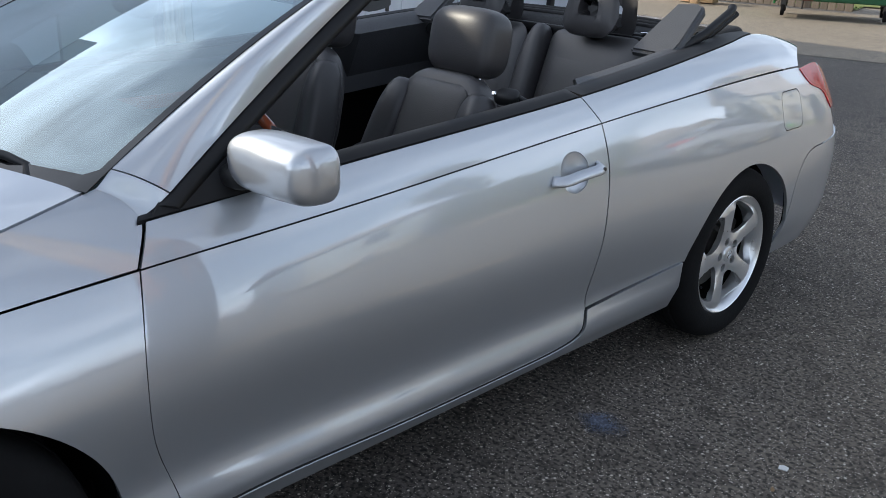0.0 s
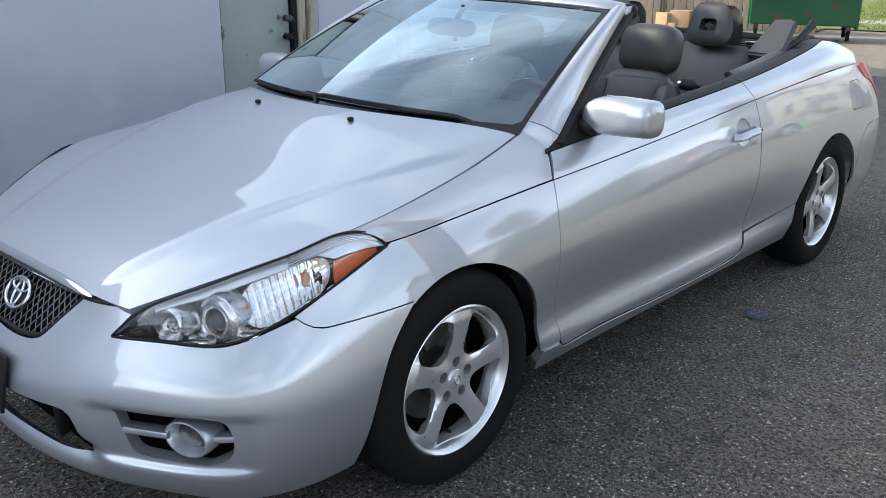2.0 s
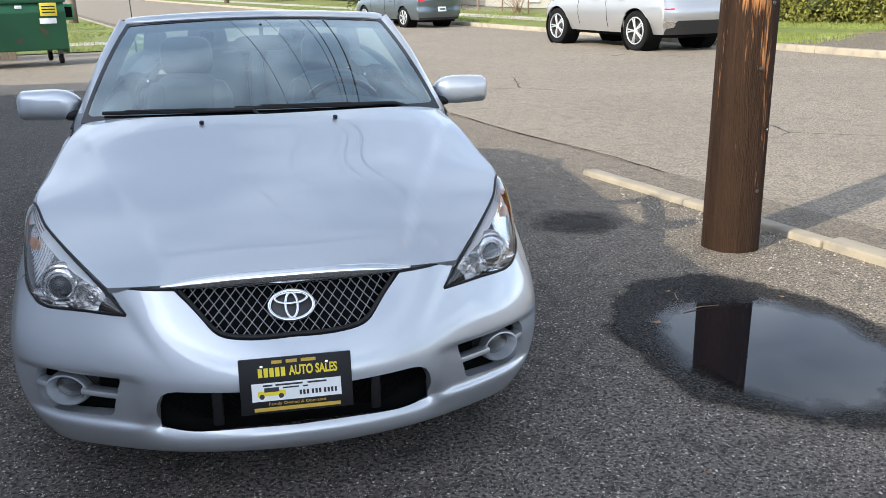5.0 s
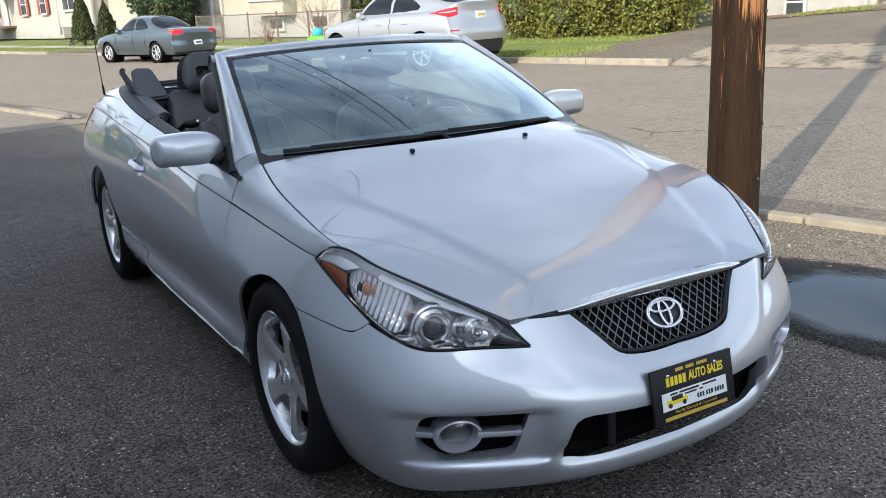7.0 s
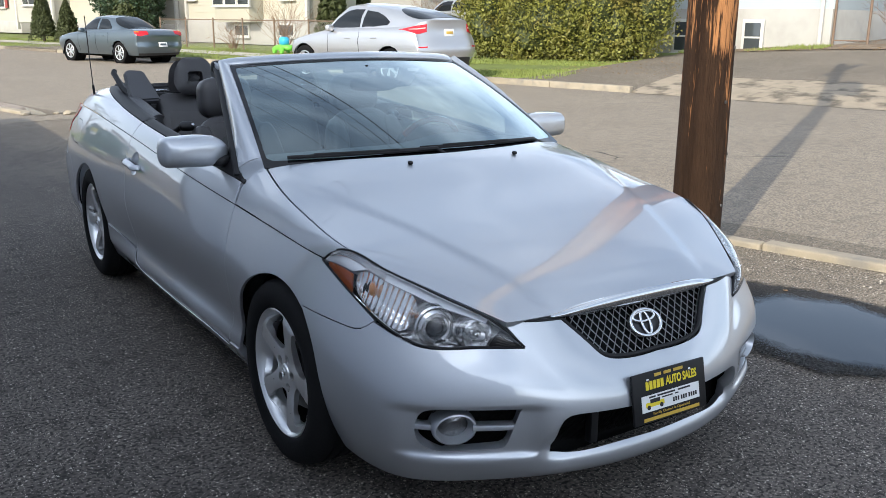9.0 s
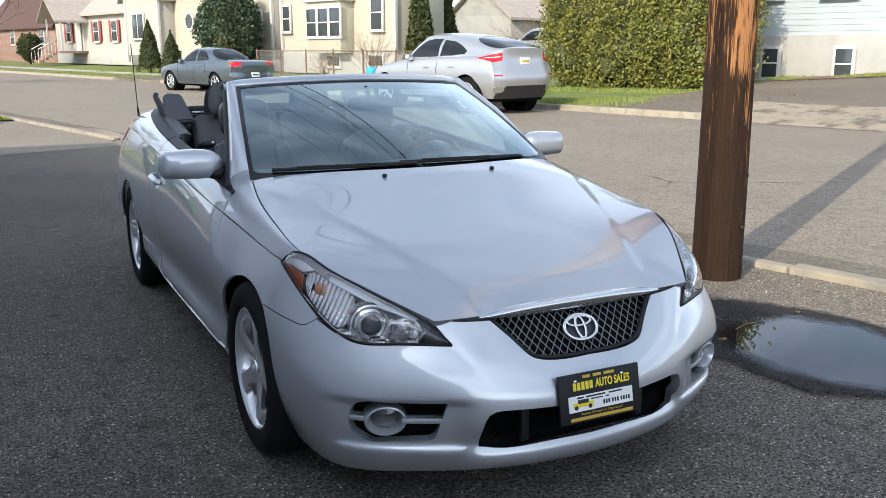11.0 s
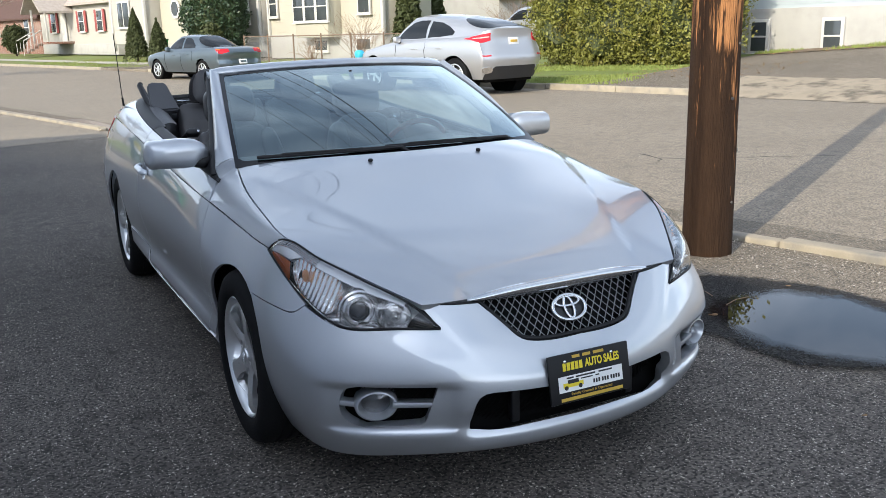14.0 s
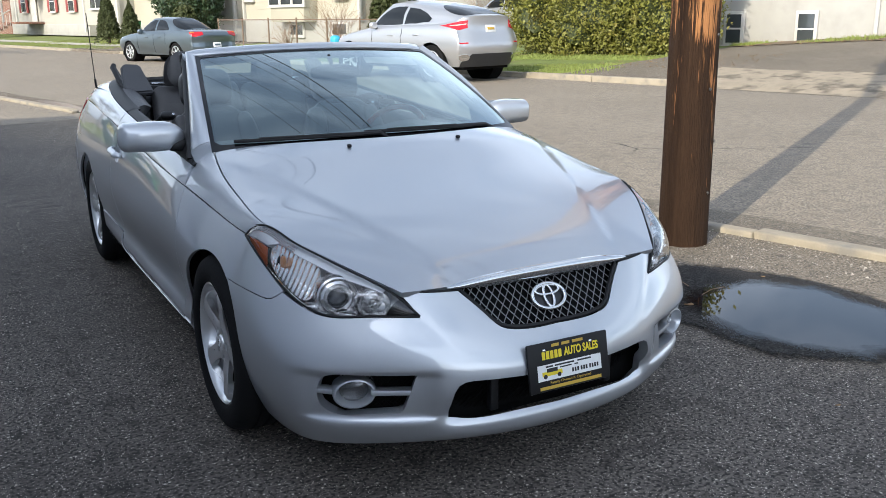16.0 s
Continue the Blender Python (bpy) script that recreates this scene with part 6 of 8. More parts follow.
bd = lathe("badge", [(0, -.006), (.04, -.006), (.046, -.008), (.046, -.02)], bmat @ Matrix.Diagonal((1.3, .9, 1, 1)), "lamp_dark", car, "oval chrome badge", 40)
for a, b, r, dy in ((.062, .0425, .0062, 0), (.017, .036, .0046, 0), (.045, .016, .0046, .021)):
    bm = bmesh.new()
    add_tube(bm, [bmat @ Vector((a * math.cos(t), dy + b * math.sin(t), .0)) for t in np.linspace(0, 2 * math.pi, 41)[:-1]], r, 8, True)
    part("badge_ring", bm, "chrome", bd, smooth=True)

# ---- lower grille, fog lamps ----
lower = lattice("lower_grille", LOW_GRILLE, "under", car, .022, .0018, -.075, .9)
lower["label"] = "black mesh in the lower bumper opening"
# black panel added to keep the opening dark and hide the ground behind
box("air_duct", (.98, .02, .20), pose(0, -.80, .315, -18, 0, 0), "under", lower, "black panel behind the mesh", bevel=.004)
for x in (.225, -.225):
    box("grille_strut", (.03, .03, .13), pose(x, -.885, .33), "black", lower, bevel=.006)
for sx in (1, -1):
    fl = FOG * (sx, 1)
    fog = lattice("fog_lamp_mesh", fl if sx > 0 else fl[::-1], "under", car, .014, .0016, -.046, .9)
    fog["label"] = "black mesh behind the fog lamp"
    for z0, z1 in ((.366, .366),):
        for u_a, u_b, w in ((.452, .638, .012), (.762, .825, .012)):
            rr = []
            for u in np.linspace(u_a, u_b, 12):
                p = Vector(flank([sx * u], [z0 + .012 * (u - .6)])[0].tolist())
                e = min(1, .12 + (u - .452) / .045) if u_a < .5 else 1
                rr.append(oval(p + Vector((-sx * .008, .022, 0)), (sx * .010, -.018, 0), (0, 0, .0105 * e), 10, 3.2))
            loft("fog_bar", rr, "paint", bumper)
    c = Vector(flank([sx * .700], [.365])[0].tolist())
    m = look(c + Vector((-sx * .012, .014, 0)), c + Vector((-sx * .36, 1, 0)))  # local z outwards
    m = m @ Matrix.Diagonal((1.24, .93, 1, 1))
    ringp = lathe("fog_lamp", [(.034, -.07), (.034, -.022), (.0375, -.008), (.0425, .010), (.0465, .019), (.0505, .018), (.0535, .010), (.0545, -.004), (.054, -.05)], m, "paint", car, "round fog lamp in a silver ring", 40)
    lathe("fog_glass", [(0, -.004), (.02, -.007), (.036, -.013)], m, "clear", ringp, "", 32)
    lathe("fog_reflector", [(0, -.022), (.014, -.021), (.026, -.018), (.036, -.014)], m, "fog_bowl", ringp, "grey lamp bowl", 32)

# ---- dealer plate ----
plate = empty("number_plate", (0, -.975, .415))
plate.parent = car
pm = pose(-.005, -.978, .413, 90 - 11, 0, -1)
pl = prism("number_plate", [(-.153, -.078), (.153, -.078), (.153, .076), (-.153, .076)], .010, pm, "black", car, "black dealer plate with yellow and white print", .003)
bpy.data.objects.remove(plate)


def bar(x, y, w, h, mat, z=.0115):
    bm = bmesh.new()
    add_box(bm, (w, h, .0012), pm @ pose(x, y, z))
    return part("print_bar", bm, mat, pl)


def words(text, x, y, size, mat, width=None, z=.0112, name="print", heavy=0.0):
    cu = bpy.data.curves.new(name, "FONT")
    cu.body, cu.size, cu.align_x, cu.align_y, cu.extrude = text, size, "CENTER", "CENTER", .0004
    cu.offset = heavy
    t = new(name, cu)
    me = bpy.data.meshes.new_from_object(t.evaluated_get(bpy.context.evaluated_depsgraph_get()))
    bpy.data.objects.remove(t)
    xs = [v.co.x for v in me.vertices]
    k = width / (max(xs) - min(xs)) if width else 1.0
    me.transform(pm @ pose(x, y, z) @ Matrix.Diagonal((k, 1, 1, 1)))
    me.materials.clear()
    me.materials.append(M[mat])
    o = new(name, me)
    o.parent = pl
    return o


bar(0, -.018, .243, .050, "white", .0106)
for x, w in ((-.050, .028), (-.010, .030), (.036, .040)):
    bar(x, .064, w, .009, "gold")
for k in range(5):
    bar(-.096 + .0155 * k, .036, .0115, .025, "yellow")
words("AUTO SALES", .048, .036, .036, "yellow", .132, heavy=.0011)
for x, w in ((-.078, .026), (-.020, .074), (.056, .052)):
    bar(x, .0, w, .005, "lamp_dark")
for x, w in ((-.016, .044), (.024, .014)):
    bar(x, -.009, w, .004, "lamp_dark")
for k in range(10):
    bar(.010 + .0098 * k + .004 * ((k > 2) + (k > 5)), -.026, .0062, .013, "lamp_dark")
bar(-.068, -.022, .075, .014, "yellow", .0118)
bar(-.068, -.012, .040, .012, "lamp_dark", .0120)
for x in (-.095, -.043):
    lathe("picture_wheel", [(0, .0006), (.007, .0006), (.007, -.0006)], pm @ pose(x, -.030, .0124), "lamp_dark", pl, n=16)
words("Family Owned & Operated", .0, -.052, .0115, "gold", .155)
bar(0, -.066, .235, .010, "gold")
for x in (-.092, .085):
    lathe("plate_screw", [(0, .003), (.005, .002), (.006, 0)], pm @ pose(x, .052, .0106), "chrome", pl, n=12)


# ---- cabin ----
box("cabin_floor", (1.36, 2.6, .05), (0, 1.35, .26), "carpet", car)
box("centre_tunnel", (.24, 1.3, .20), (0, 1.35, .38), "dash", car, bevel=.05, seg=4)
box("underbody", (1.46, 3.7, .03), (0, 1.40, .205), "under", car)
box("firewall", (1.36, .04, .62), (0, .38, .58), "under", car)
box("rear_bulkhead", (1.30, .05, .62), (0, 2.66, .62), "vinyl", car)
dashc = []
for x in np.linspace(-.70, .70, 30):
    hump = .035 * math.exp(-((x - .36) / .17) ** 2)
    dashc.append([(x, .30, .90), (x, .42, .945), (x, .60, .955 + .3 * hump), (x, .80, .945 + hump), (x, .90, .915 + hump), (x, .935, .86 + .6 * hump), (x, .92, .74), (x, .86, .60), (x, .70, .50), (x, .40, .50)])
loft("dashboard", dashc, "dash", car, "dark vinyl dashboard", angle=70)
box("console", (.23, .10, .42), pose(0, .90, .66, -18, 0, 0), "walnut", car, "wood-trimmed centre console", bevel=.02)
box("instrument_glass", (.30, .02, .10), pose(.36, .905, .865, -30, 0, 0), "tint", car)
# steering wheel
sw = pose(.365, .985, .865, 114, 0, 0)
bm = bmesh.new()
add_tube(bm, [sw @ Vector((.185 * math.cos(t), .185 * math.sin(t), 0)) for t in np.linspace(0, 2 * math.pi, 49)[:-1]], .0145, 10, True)
steer = part("steering_wheel", bm, "dash", car, "black steering wheel with wood inlays", smooth=True)
bm = bmesh.new()
add_tube(bm, [sw @ Vector((.185 * math.cos(t), .185 * math.sin(t), .001)) for t in np.linspace(.6, 2.54, 24)], .0155, 10)
part("wood_inlay", bm, "walnut", steer, smooth=True)
cushion("airbag_cover", (.17, .14, .06), sw, "dash", steer, "", 3, 12)
for a in (0, 180, 250, 290):
    box("spoke", (.15, .035, .016), sw @ pose(.105 * math.cos(radians(a)), .105 * math.sin(radians(a)), 0, 0, 0, a), "dash", steer, bevel=.006)
tube("steering_column", [(.365, .98, .86), (.365, .80, .79)], .045, "dash", steer)
for s in (-1, 1):
    tube("stalk", [(.365 + s * .06, .92, .87), (.365 + s * .20, .915, .90)], .010, "black", steer)
# interior mirror
cushion("interior_mirror", (.245, .035, .068), pose(.01, .86, 1.215, -12, 0, 0), "black", car, "black interior mirror", 3, 12)
tube("mirror_stem", [(.01, .87, 1.22), (.01, .93, 1.29)], .010, "black", car)
for sx in (-1, 1):
    prism("sun_visor", [(-.17, 0), (.17, 0), (.16, .11), (-.15, .12)], .014, pose(sx * .33, 1.03, 1.285, -4, 0, 0), "vinyl", car, "", .004)


def rounded(w, h, r, n=6, cx=0.0, cy=0.0):
    out = []
    for qx, qy, a0 in ((1, 1, 0), (-1, 1, 90), (-1, -1, 180), (1, -1, 270)):
        for k in range(n):
            a = radians(a0 + 90 * k / (n - 1))
            out.append((cx + qx * (w / 2 - r) + r * math.cos(a), cy + qy * (h / 2 - r) + r * math.sin(a)))
    return np.array(out)


def dense(loop, step=.02):
    return chain(*[straight(loop[i], loop[(i + 1) % len(loop)], step) for i in range(len(loop))])


def pad(name, m, w, h, depth, mat, parent, label="", hole=None, puff=.03, r=.05, top=0.0):
    """A padded slab: puffed front, sides turned back by depth, and a back; local z is its front."""
    def surf(x, y):
        x, y = np.asarray(x, float), np.asarray(y, float)
        e = (1 - np.abs(2 * x / w) ** 3.2) * (1 - np.abs(2 * y / h) ** 3.2)
        z = puff * np.clip(e, 0, 1) ** .5
        if hole:
            d = np.maximum(np.abs(x) / hole[0], np.abs(y - hole[2]) / hole[1])
            z = z - .004 * np.exp(-((d - .5) / .12) ** 2)
        return np.stack([x * (1 - top * (y / h + .5)), y, z], 1)
    loop = dense(rounded(w, h, r), .018)
    holes = [dense(rounded(hole[0], hole[1], .016, 4, 0, hole[2]), .012)] if hole else []
    v, f, n = patch(surf, loop, holes, step=.02, out=(0, 0, 1), flange=depth)
    v2, f2, n2 = patch(lambda x, y: surf(x, y) * (1, 1, -.4) + np.array([0, 0, -depth]), loop, holes, step=.035, out=(0, 0, -1), flange=0)
    k = len(v)
    v, n, f = np.vstack([v, v2]), np.vstack([n, n2]), list(f) + [tuple(i + k for i in t) for t in f2]
    m3, tr = np.array(m.to_3x3()), np.array(m.translation)
    return mesh_object(name, v @ m3.T + tr, f, mat, parent, label, True, n @ m3.T)


def front_seat(x):
    root = cushion("front_seat", (.50, .52, .17), pose(x, 1.33, .50, 8, 0, 0), "leather", car, "dark grey leather front seat", 3.6, 16)
    cushion("seat_centre", (.30, .46, .06), pose(x, 1.31, .575, 8, 0, 0), "leather2", root, "", 4, 12)
    back = pose(x, 1.60, .755, 72, 0, 180)
    back = Matrix.Translation((x, 1.605, .76)) @ Euler((radians(90 - 20), 0, 0)).to_matrix().to_4x4()

    def wing(p):
        p = Vector(p)
        p.x *= 1.0 - .30 * max(0, (p.y + .02) / .28) ** 1.5
        return p

    cushion("backrest", (.48, .56, .12), back @ pose(0, -.01, 0), "leather", root, "bolstered leather backrest", 4.5, 20, wing)
    for s in (-1, 1):
        cushion("bolster", (.115, .50, .13), back @ pose(s * .195, -.03, .035, 0, s * -14, s * 8), "leather", root, "raised side bolster", 3.2, 16)
    pad("back_panel", back @ pose(0, -.01, .052), .30, .48, .03, "leather2", root, "perforated leather panel", puff=.028, r=.06, top=.10)
    head = Matrix.Translation((x, 1.750, 1.100)) @ Euler((radians(90 - 10), 0, 0)).to_matrix().to_4x4()
    cushion("headrest", (.270, .210, .150), head, "leather", root, "rounded leather headrest", 3.5, 24)
    for s in (-1, 1):
        tube("headrest_post", [(x + s * .07, 1.735, 1.02), (x + s * .07, 1.71, .93)], .008, "chrome", root)
    # belt guide on the outer shoulder
    sx = 1 if x > 0 else -1
    cushion("belt_guide", (.075, .06, .04), pose(x + sx * .22, 1.69, .975, 20, 0, sx * 20), "black", root, "black belt guide", 3, 10)
    tube("belt", [(x + sx * .24, 1.70, .975), (x + sx * .28, 1.85, .90), (x + sx * .30, 1.95, .72)], .014, "seal", root, n=8)
    lathe("guide_stud", [(0, .006), (.006, .005), (.008, 0)], pose(x + sx * .20, 1.655, .985, 60, 0, 0), "chrome", root, n=10)


front_seat(.37)
front_seat(-.37)

rear = cushion("rear_seat", (1.12, .50, .17), pose(0, 2.14, .52, 8, 0, 0), "leather", car, "dark grey leather rear bench", 4, 16)
for x in (.27, -.28):
    b = Matrix.Translation((x, 2.46, .80)) @ Euler((radians(90 - 18), 0, 0)).to_matrix().to_4x4()
    pad("backrest", b, .46, .56, .10, "leather", rear, "", puff=.05, r=.07, top=.06)
    pad("back_panel", b @ pose(0, -.02, .030), .34, .42, .02, "leather2", rear, "", puff=.025, r=.05)
    hr = Matrix.Translation((x, 2.515, 1.155)) @ Euler((radians(90 - 10), 0, 0)).to_matrix().to_4x4()
    pad("headrest", hr @ pose(0, .005, .03), .268, .215, .115, "leather", rear, "leather headrest with an open slot", hole=(.100, .058, -.005), puff=.032, r=.085, top=.26)
cushion("centre_bolster", (.10, .14, .60), pose(0, 2.45, .79, -18, 0, 0), "leather", rear, "", 3, 12)
box("parcel_panel", (1.24, .14, .04), (0, 2.63, .985), "vinyl", car, bevel=.012)
for k, sx in enumerate((1, -1)):
    # door inner skin, armrest and wood strip
    box("door_inner", (.07, 1.26, .60), (sx * .715, 1.16, .63), "dash", doors[k], "dark grey inner door trim", bevel=.02, seg=3)
    box("armrest", (.09, .60, .06), (sx * .67, 1.25, .70), "vinyl", doors[k], bevel=.022, seg=3)
    box("wood_strip", (.012, .62, .05), (sx * .676, 1.15, .80), "walnut", doors[k], "polished wood trim strip")
    tube("inner_handle", [(sx * .665, .80, .83), (sx * .655, .86, .835), (sx * .665, .92, .83)], .008, "chrome", doors[k])
    # padded trim beside the rear seat
    q = lambda y, w: np.stack([sx * (belt_x(y) - .065 - .11 * np.asarray(w, float)), np.asarray(y, float), belt_z(y) + .008 + .020 * np.sin(np.pi * np.clip(np.asarray(w, float), 0, 1)) - .035 * np.asarray(w, float)], 1)
    loop = dense(np.array([(1.86, 0), (2.64, 0), (2.64, 1), (2.1, 1), (1.95, .8)]), .04)
    sheet("quarter_trim", [patch(q, loop, step=.05, out=(0, 0, 1), flange=.30)], "vinyl", car, "grey padded trim beside the rear seat")
    # folded top: raised flap, frame end, strut
    flap = [(.660, 2.41, 1.045), (.660, 2.47, 1.075), (.640, 2.63, 1.195), (.61, 2.645, 1.205), (.53, 2.625, 1.200), (.50, 2.40, 1.050)]
    fr = [Vector((sx * x, y, z)) for x, y, z in flap]
    bm = bmesh.new()
    a = [bm.verts.new(p) for p in fr]
    b = [bm.verts.new(p + Vector((0, .024, -.030))) for p in fr]
    bm.faces.new(a)
    bm.faces.new(b[::-1])
    for i in range(len(a)):
        j = (i + 1) % len(a)
        bm.faces.new((a[i], a[j], b[j], b[i]))
    bmesh.ops.bevel(bm, geom=list(bm.edges), offset=.011, segments=3, affect="EDGES")
    part("top_flap", bm, "vinyl", car, "grey vinyl flap of the top cover", angle=40)
    tube("top_frame", [(sx * .64, 2.45, 1.05), (sx * .655, 2.62, 1.10), (sx * .66, 2.78, 1.175), (sx * .65, 2.80, 1.185)], .016, "black", car, "black folded-top frame")
    tube("top_frame", [(sx * .60, 2.55, 1.03), (sx * .62, 2.72, 1.09), (sx * .635, 2.86, 1.16)], .013, "black", car, "black folded-top frame")
    cushion("folded_fabric", (.12, .55, .10), pose(sx * .58, 2.72, 1.04, 8, 0, 0), "fabric", car, "folded black canvas", 3, 12)
    tube("latch_rod", [(sx * .40, 2.62, 1.075), (sx * .47, 2.62, 1.08)], .007, "chrome", car)
    box("latch_block", (.05, .05, .035), (sx * .39, 2.625, 1.06), "black", car, bevel=.008)
well = cushion("folded_top", (1.20, .42, .16), pose(0, 2.80, 1.015), "fabric", car, "folded black canvas top in its well", 4, 16)
for y in (2.70, 2.78, 2.86):
    tube("top_bow", [(x, y + .02 * math.cos(x * 2.5), 1.085 + .010 * math.cos(x * 2.6)) for x in np.linspace(-.58, .58, 16)], .013, "fabric", well)
box("well_rail", (1.18, .02, .03), (0, 2.58, 1.055), "black", car, bevel=.006)
# mast
tube("antenna", [(-.745, 2.93, 1.045), (-.748, 2.93, 1.10)], .007, "black", car)
tube("antenna_mast", [(-.748, 2.93, 1.09), (-.76, 2.94, 1.50)], .0028, "black", car)


# ---- across the street: houses ----
def front(a, c, z=0.0):
    """Axes of a front that faces the street: local y along it, local x away from the street."""
    return pose(*st(a, c, z), 0, 0, STREET_TURN)


def lap_wall(m, y0, y1, z0, z1, lap, mat, parent, peak=None, name="siding", flip=1):
    """A wall of overlapping boards in the local y, z plane, facing local -x; with peak it is a gable."""
    vs, fs = [], []
    n = max(1, int(round((z1 - z0) / lap)))
    top = (peak - z1) if peak else 0
    rows = n + (int(top / lap) if peak else 0)
    for i in range(rows):
        za, zb = z0 + i * lap, z0 + (i + 1) * lap
        f = lambda z: 0 if z <= z1 + 1e-6 or not top else min(1, (z - z1) / top) * (y1 - y0) / 2
        k = len(vs)
        vs += [(-.014, y0 + f(za), za), (-.014, y1 - f(za), za), (0, y1 - f(zb), zb), (0, y0 + f(zb), zb), (0, y0 + f(za), za), (0, y1 - f(za), za)]
        fs += [(k, k + 3, k + 2, k + 1), (k + 4, k, k + 1, k + 5)]
    return mesh_object(name, [m @ Vector(v) for v in vs], fs, mat, parent)


def slab(m, size, loc, mat, parent, name, bevel=.01, rot=(0, 0, 0)):
    return box(name, size, m @ pose(*loc, *rot), mat, parent, bevel=bevel)


def window(m, y, z, w, h, parent, bars=1, frame_mat="trim", mull=0, sill=True):
    fr = slab(m, (.09, w + .18, h + .18), (-.03, y, z), frame_mat, parent, "window", .012)
    slab(m, (.02, w, h), (-.075, y, z), "pane", fr, "pane", .002)
    for i in range(bars):
        slab(m, (.03, w, .05), (-.085, y, z - h / 2 + h * (i + 1) / (bars + 1)), frame_mat, fr, "sash_bar", .004)
    for i in range(mull):
        slab(m, (.035, .06, h), (-.085, y - w / 2 + w * (i + 1) / (mull + 1), z), frame_mat, fr, "mullion", .004)
    if sill:
        slab(m, (.14, w + .26, .05), (-.06, y, z - h / 2 - .1), frame_mat, fr, "sill", .008)
    return fr


def roof_along(m, y0, y1, depth, z, rise, mat, parent, over=.35):
    """A pitched roof whose ridge runs along the street."""
    d = depth / 2
    bm = bmesh.new()
    for sgn, x0 in ((1, -over), (-1, depth + over)):
        zz = z - over * rise / d
        q = [(x0, y0 - over, zz), (x0, y1 + over, zz), (d, y1 + over, z + rise), (d, y0 - over, z + rise)]
        a = [bm.verts.new(m @ Vector(p)) for p in q]
        b = [bm.verts.new(m @ Vector((p[0], p[1], p[2] + .14))) for p in q]
        bm.faces.new(a)
        bm.faces.new(b[::-1])
        for i in range(4):
            bm.faces.new((a[i], a[(i + 1) % 4], b[(i + 1) % 4], b[i]))
    return part("roof", bm, mat, parent)


def roof_across(m, y0, y1, depth, z, rise, mat, parent, over=.35):
    """A pitched roof whose ridge runs away from the street: a gable towards it."""
    h = (y1 - y0) / 2
    bm = bmesh.new()
    for y_e in (y0 - over, y1 + over):
        zz = z - over * rise / h
        ym = (y0 + y1) / 2
        q = [(-over, y_e, zz), (depth, y_e, zz), (depth, ym, z + rise), (-over, ym, z + rise)]
        a = [bm.verts.new(m @ Vector(p)) for p in q]
        b = [bm.verts.new(m @ Vector((p[0], p[1], p[2] + .14))) for p in q]
        bm.faces.new(a)
        bm.faces.new(b[::-1])
        for i in range(4):
            bm.faces.new((a[i], a[(i + 1) % 4], b[(i + 1) % 4], b[i]))
    return part("roof", bm, mat, parent)


def house(name, a, c, z, label):
    h = empty(name)
    tagged(h, label, "house", "houses across the street")
    return h, front(a, c, z)


# pale blue house on a white block base, low end of the street
h, m = house("house", 11.0, 19.1, .30, "pale blue sided house on a white painted block base")
slab(m, (8, 6.6, 1.95), (4.02, -3.3, .52), "foundation", h, "base", .02)
slab(m, (7.9, 6.6, 3.0), (4.1, -3.3, 2.95), "blue_siding", h, "wall", .02)
lap_wall(m @ pose(.10, 0, 0), -6.6, 0, 1.44, 4.4, .165, "blue_siding", h)
for y in (-2.25, -4.45):
    window(m, y, .70, .46, .82, h, 1)
    window(m, y + .3, 3.2, .9, 1.2, h)
slab(m, (.08, .10, 4.2), (-.06, -6.35, 2.3), "trim", h, "downspout")
roof_along(m, -6.6, 0, 8.1, 4.4, 1.3, "shingle", h)

# cream two-storey house with a bay window
h, m = house("house", 31.3, 17.0, .38, "cream sided two-storey house with a white bay window")
slab(m, (2.6, 8.7, 1.05), (1.3, -2.95, .45), "foundation", h, "base", .02)
slab(m, (2.5, 8.7, 5.0), (1.35, -2.95, 3.45), "cream", h, "wall", .02)
lap_wall(m @ pose(.06, 0, 0), -7.3, 1.4, .95, 5.9, .15, "cream", h)
for y in (-7.3, 1.4):
    slab(m, (.16, .14, 5.0), (.0, y, 3.4), "trim", h, "corner_board")
bay = slab(m, (.75, 2.5, 2.2), (-.3, -3.1, 1.95), "cream", h, "bay", .03)
for y in (-4.0, -3.1, -2.2):
    window(m @ pose(-.64, 0, 0), y, 2.15, .70, 1.15, h, 1)
slab(m, (.95, 2.8, .16), (-.34, -3.1, 3.1), "trim", h, "bay_roof")
window(m, .9, 2.4, .55, 1.1, h, 1)
window(m, -6.1, 2.5, .7, 1.35, h, 1)
window(m, -6.0, .55, .9, .4, h, 0)
window(m, -2.9, .5, .9, .4, h, 0)
window(m, -4.4, 4.7, .9, 1.2, h, 1)
window(m, -1.2, 4.7, .9, 1.2, h, 1)
roof_along(m, -7.3, 1.4, 2.6, 5.9, 2.6, "shingle", h)

# white and cream house with an eight-sided window
h, m = house("house", 49.0, 17.0, .40, "white and cream sided house with an eight-sided window")
slab(m, (9, 15.5, .75), (4.5, -7.75, .3), "foundation", h, "base", .02)
slab(m, (8.9, 15.5, 3.6), (4.55, -7.75, 2.4), "white_siding", h, "wall", .02)
lap_wall(m @ pose(.06, 0, 0), -15.5, -4.6, .65, 4.2, .16, "cream", h)
lap_wall(m @ pose(-.9, 0, 0), -4.6, 0, .65, 4.0, .16, "white_siding", h, 6.4)
slab(m, (.95, 4.6, 3.4), (-.38, -2.3, 2.3), "white_siding", h, "front_wing", .02)
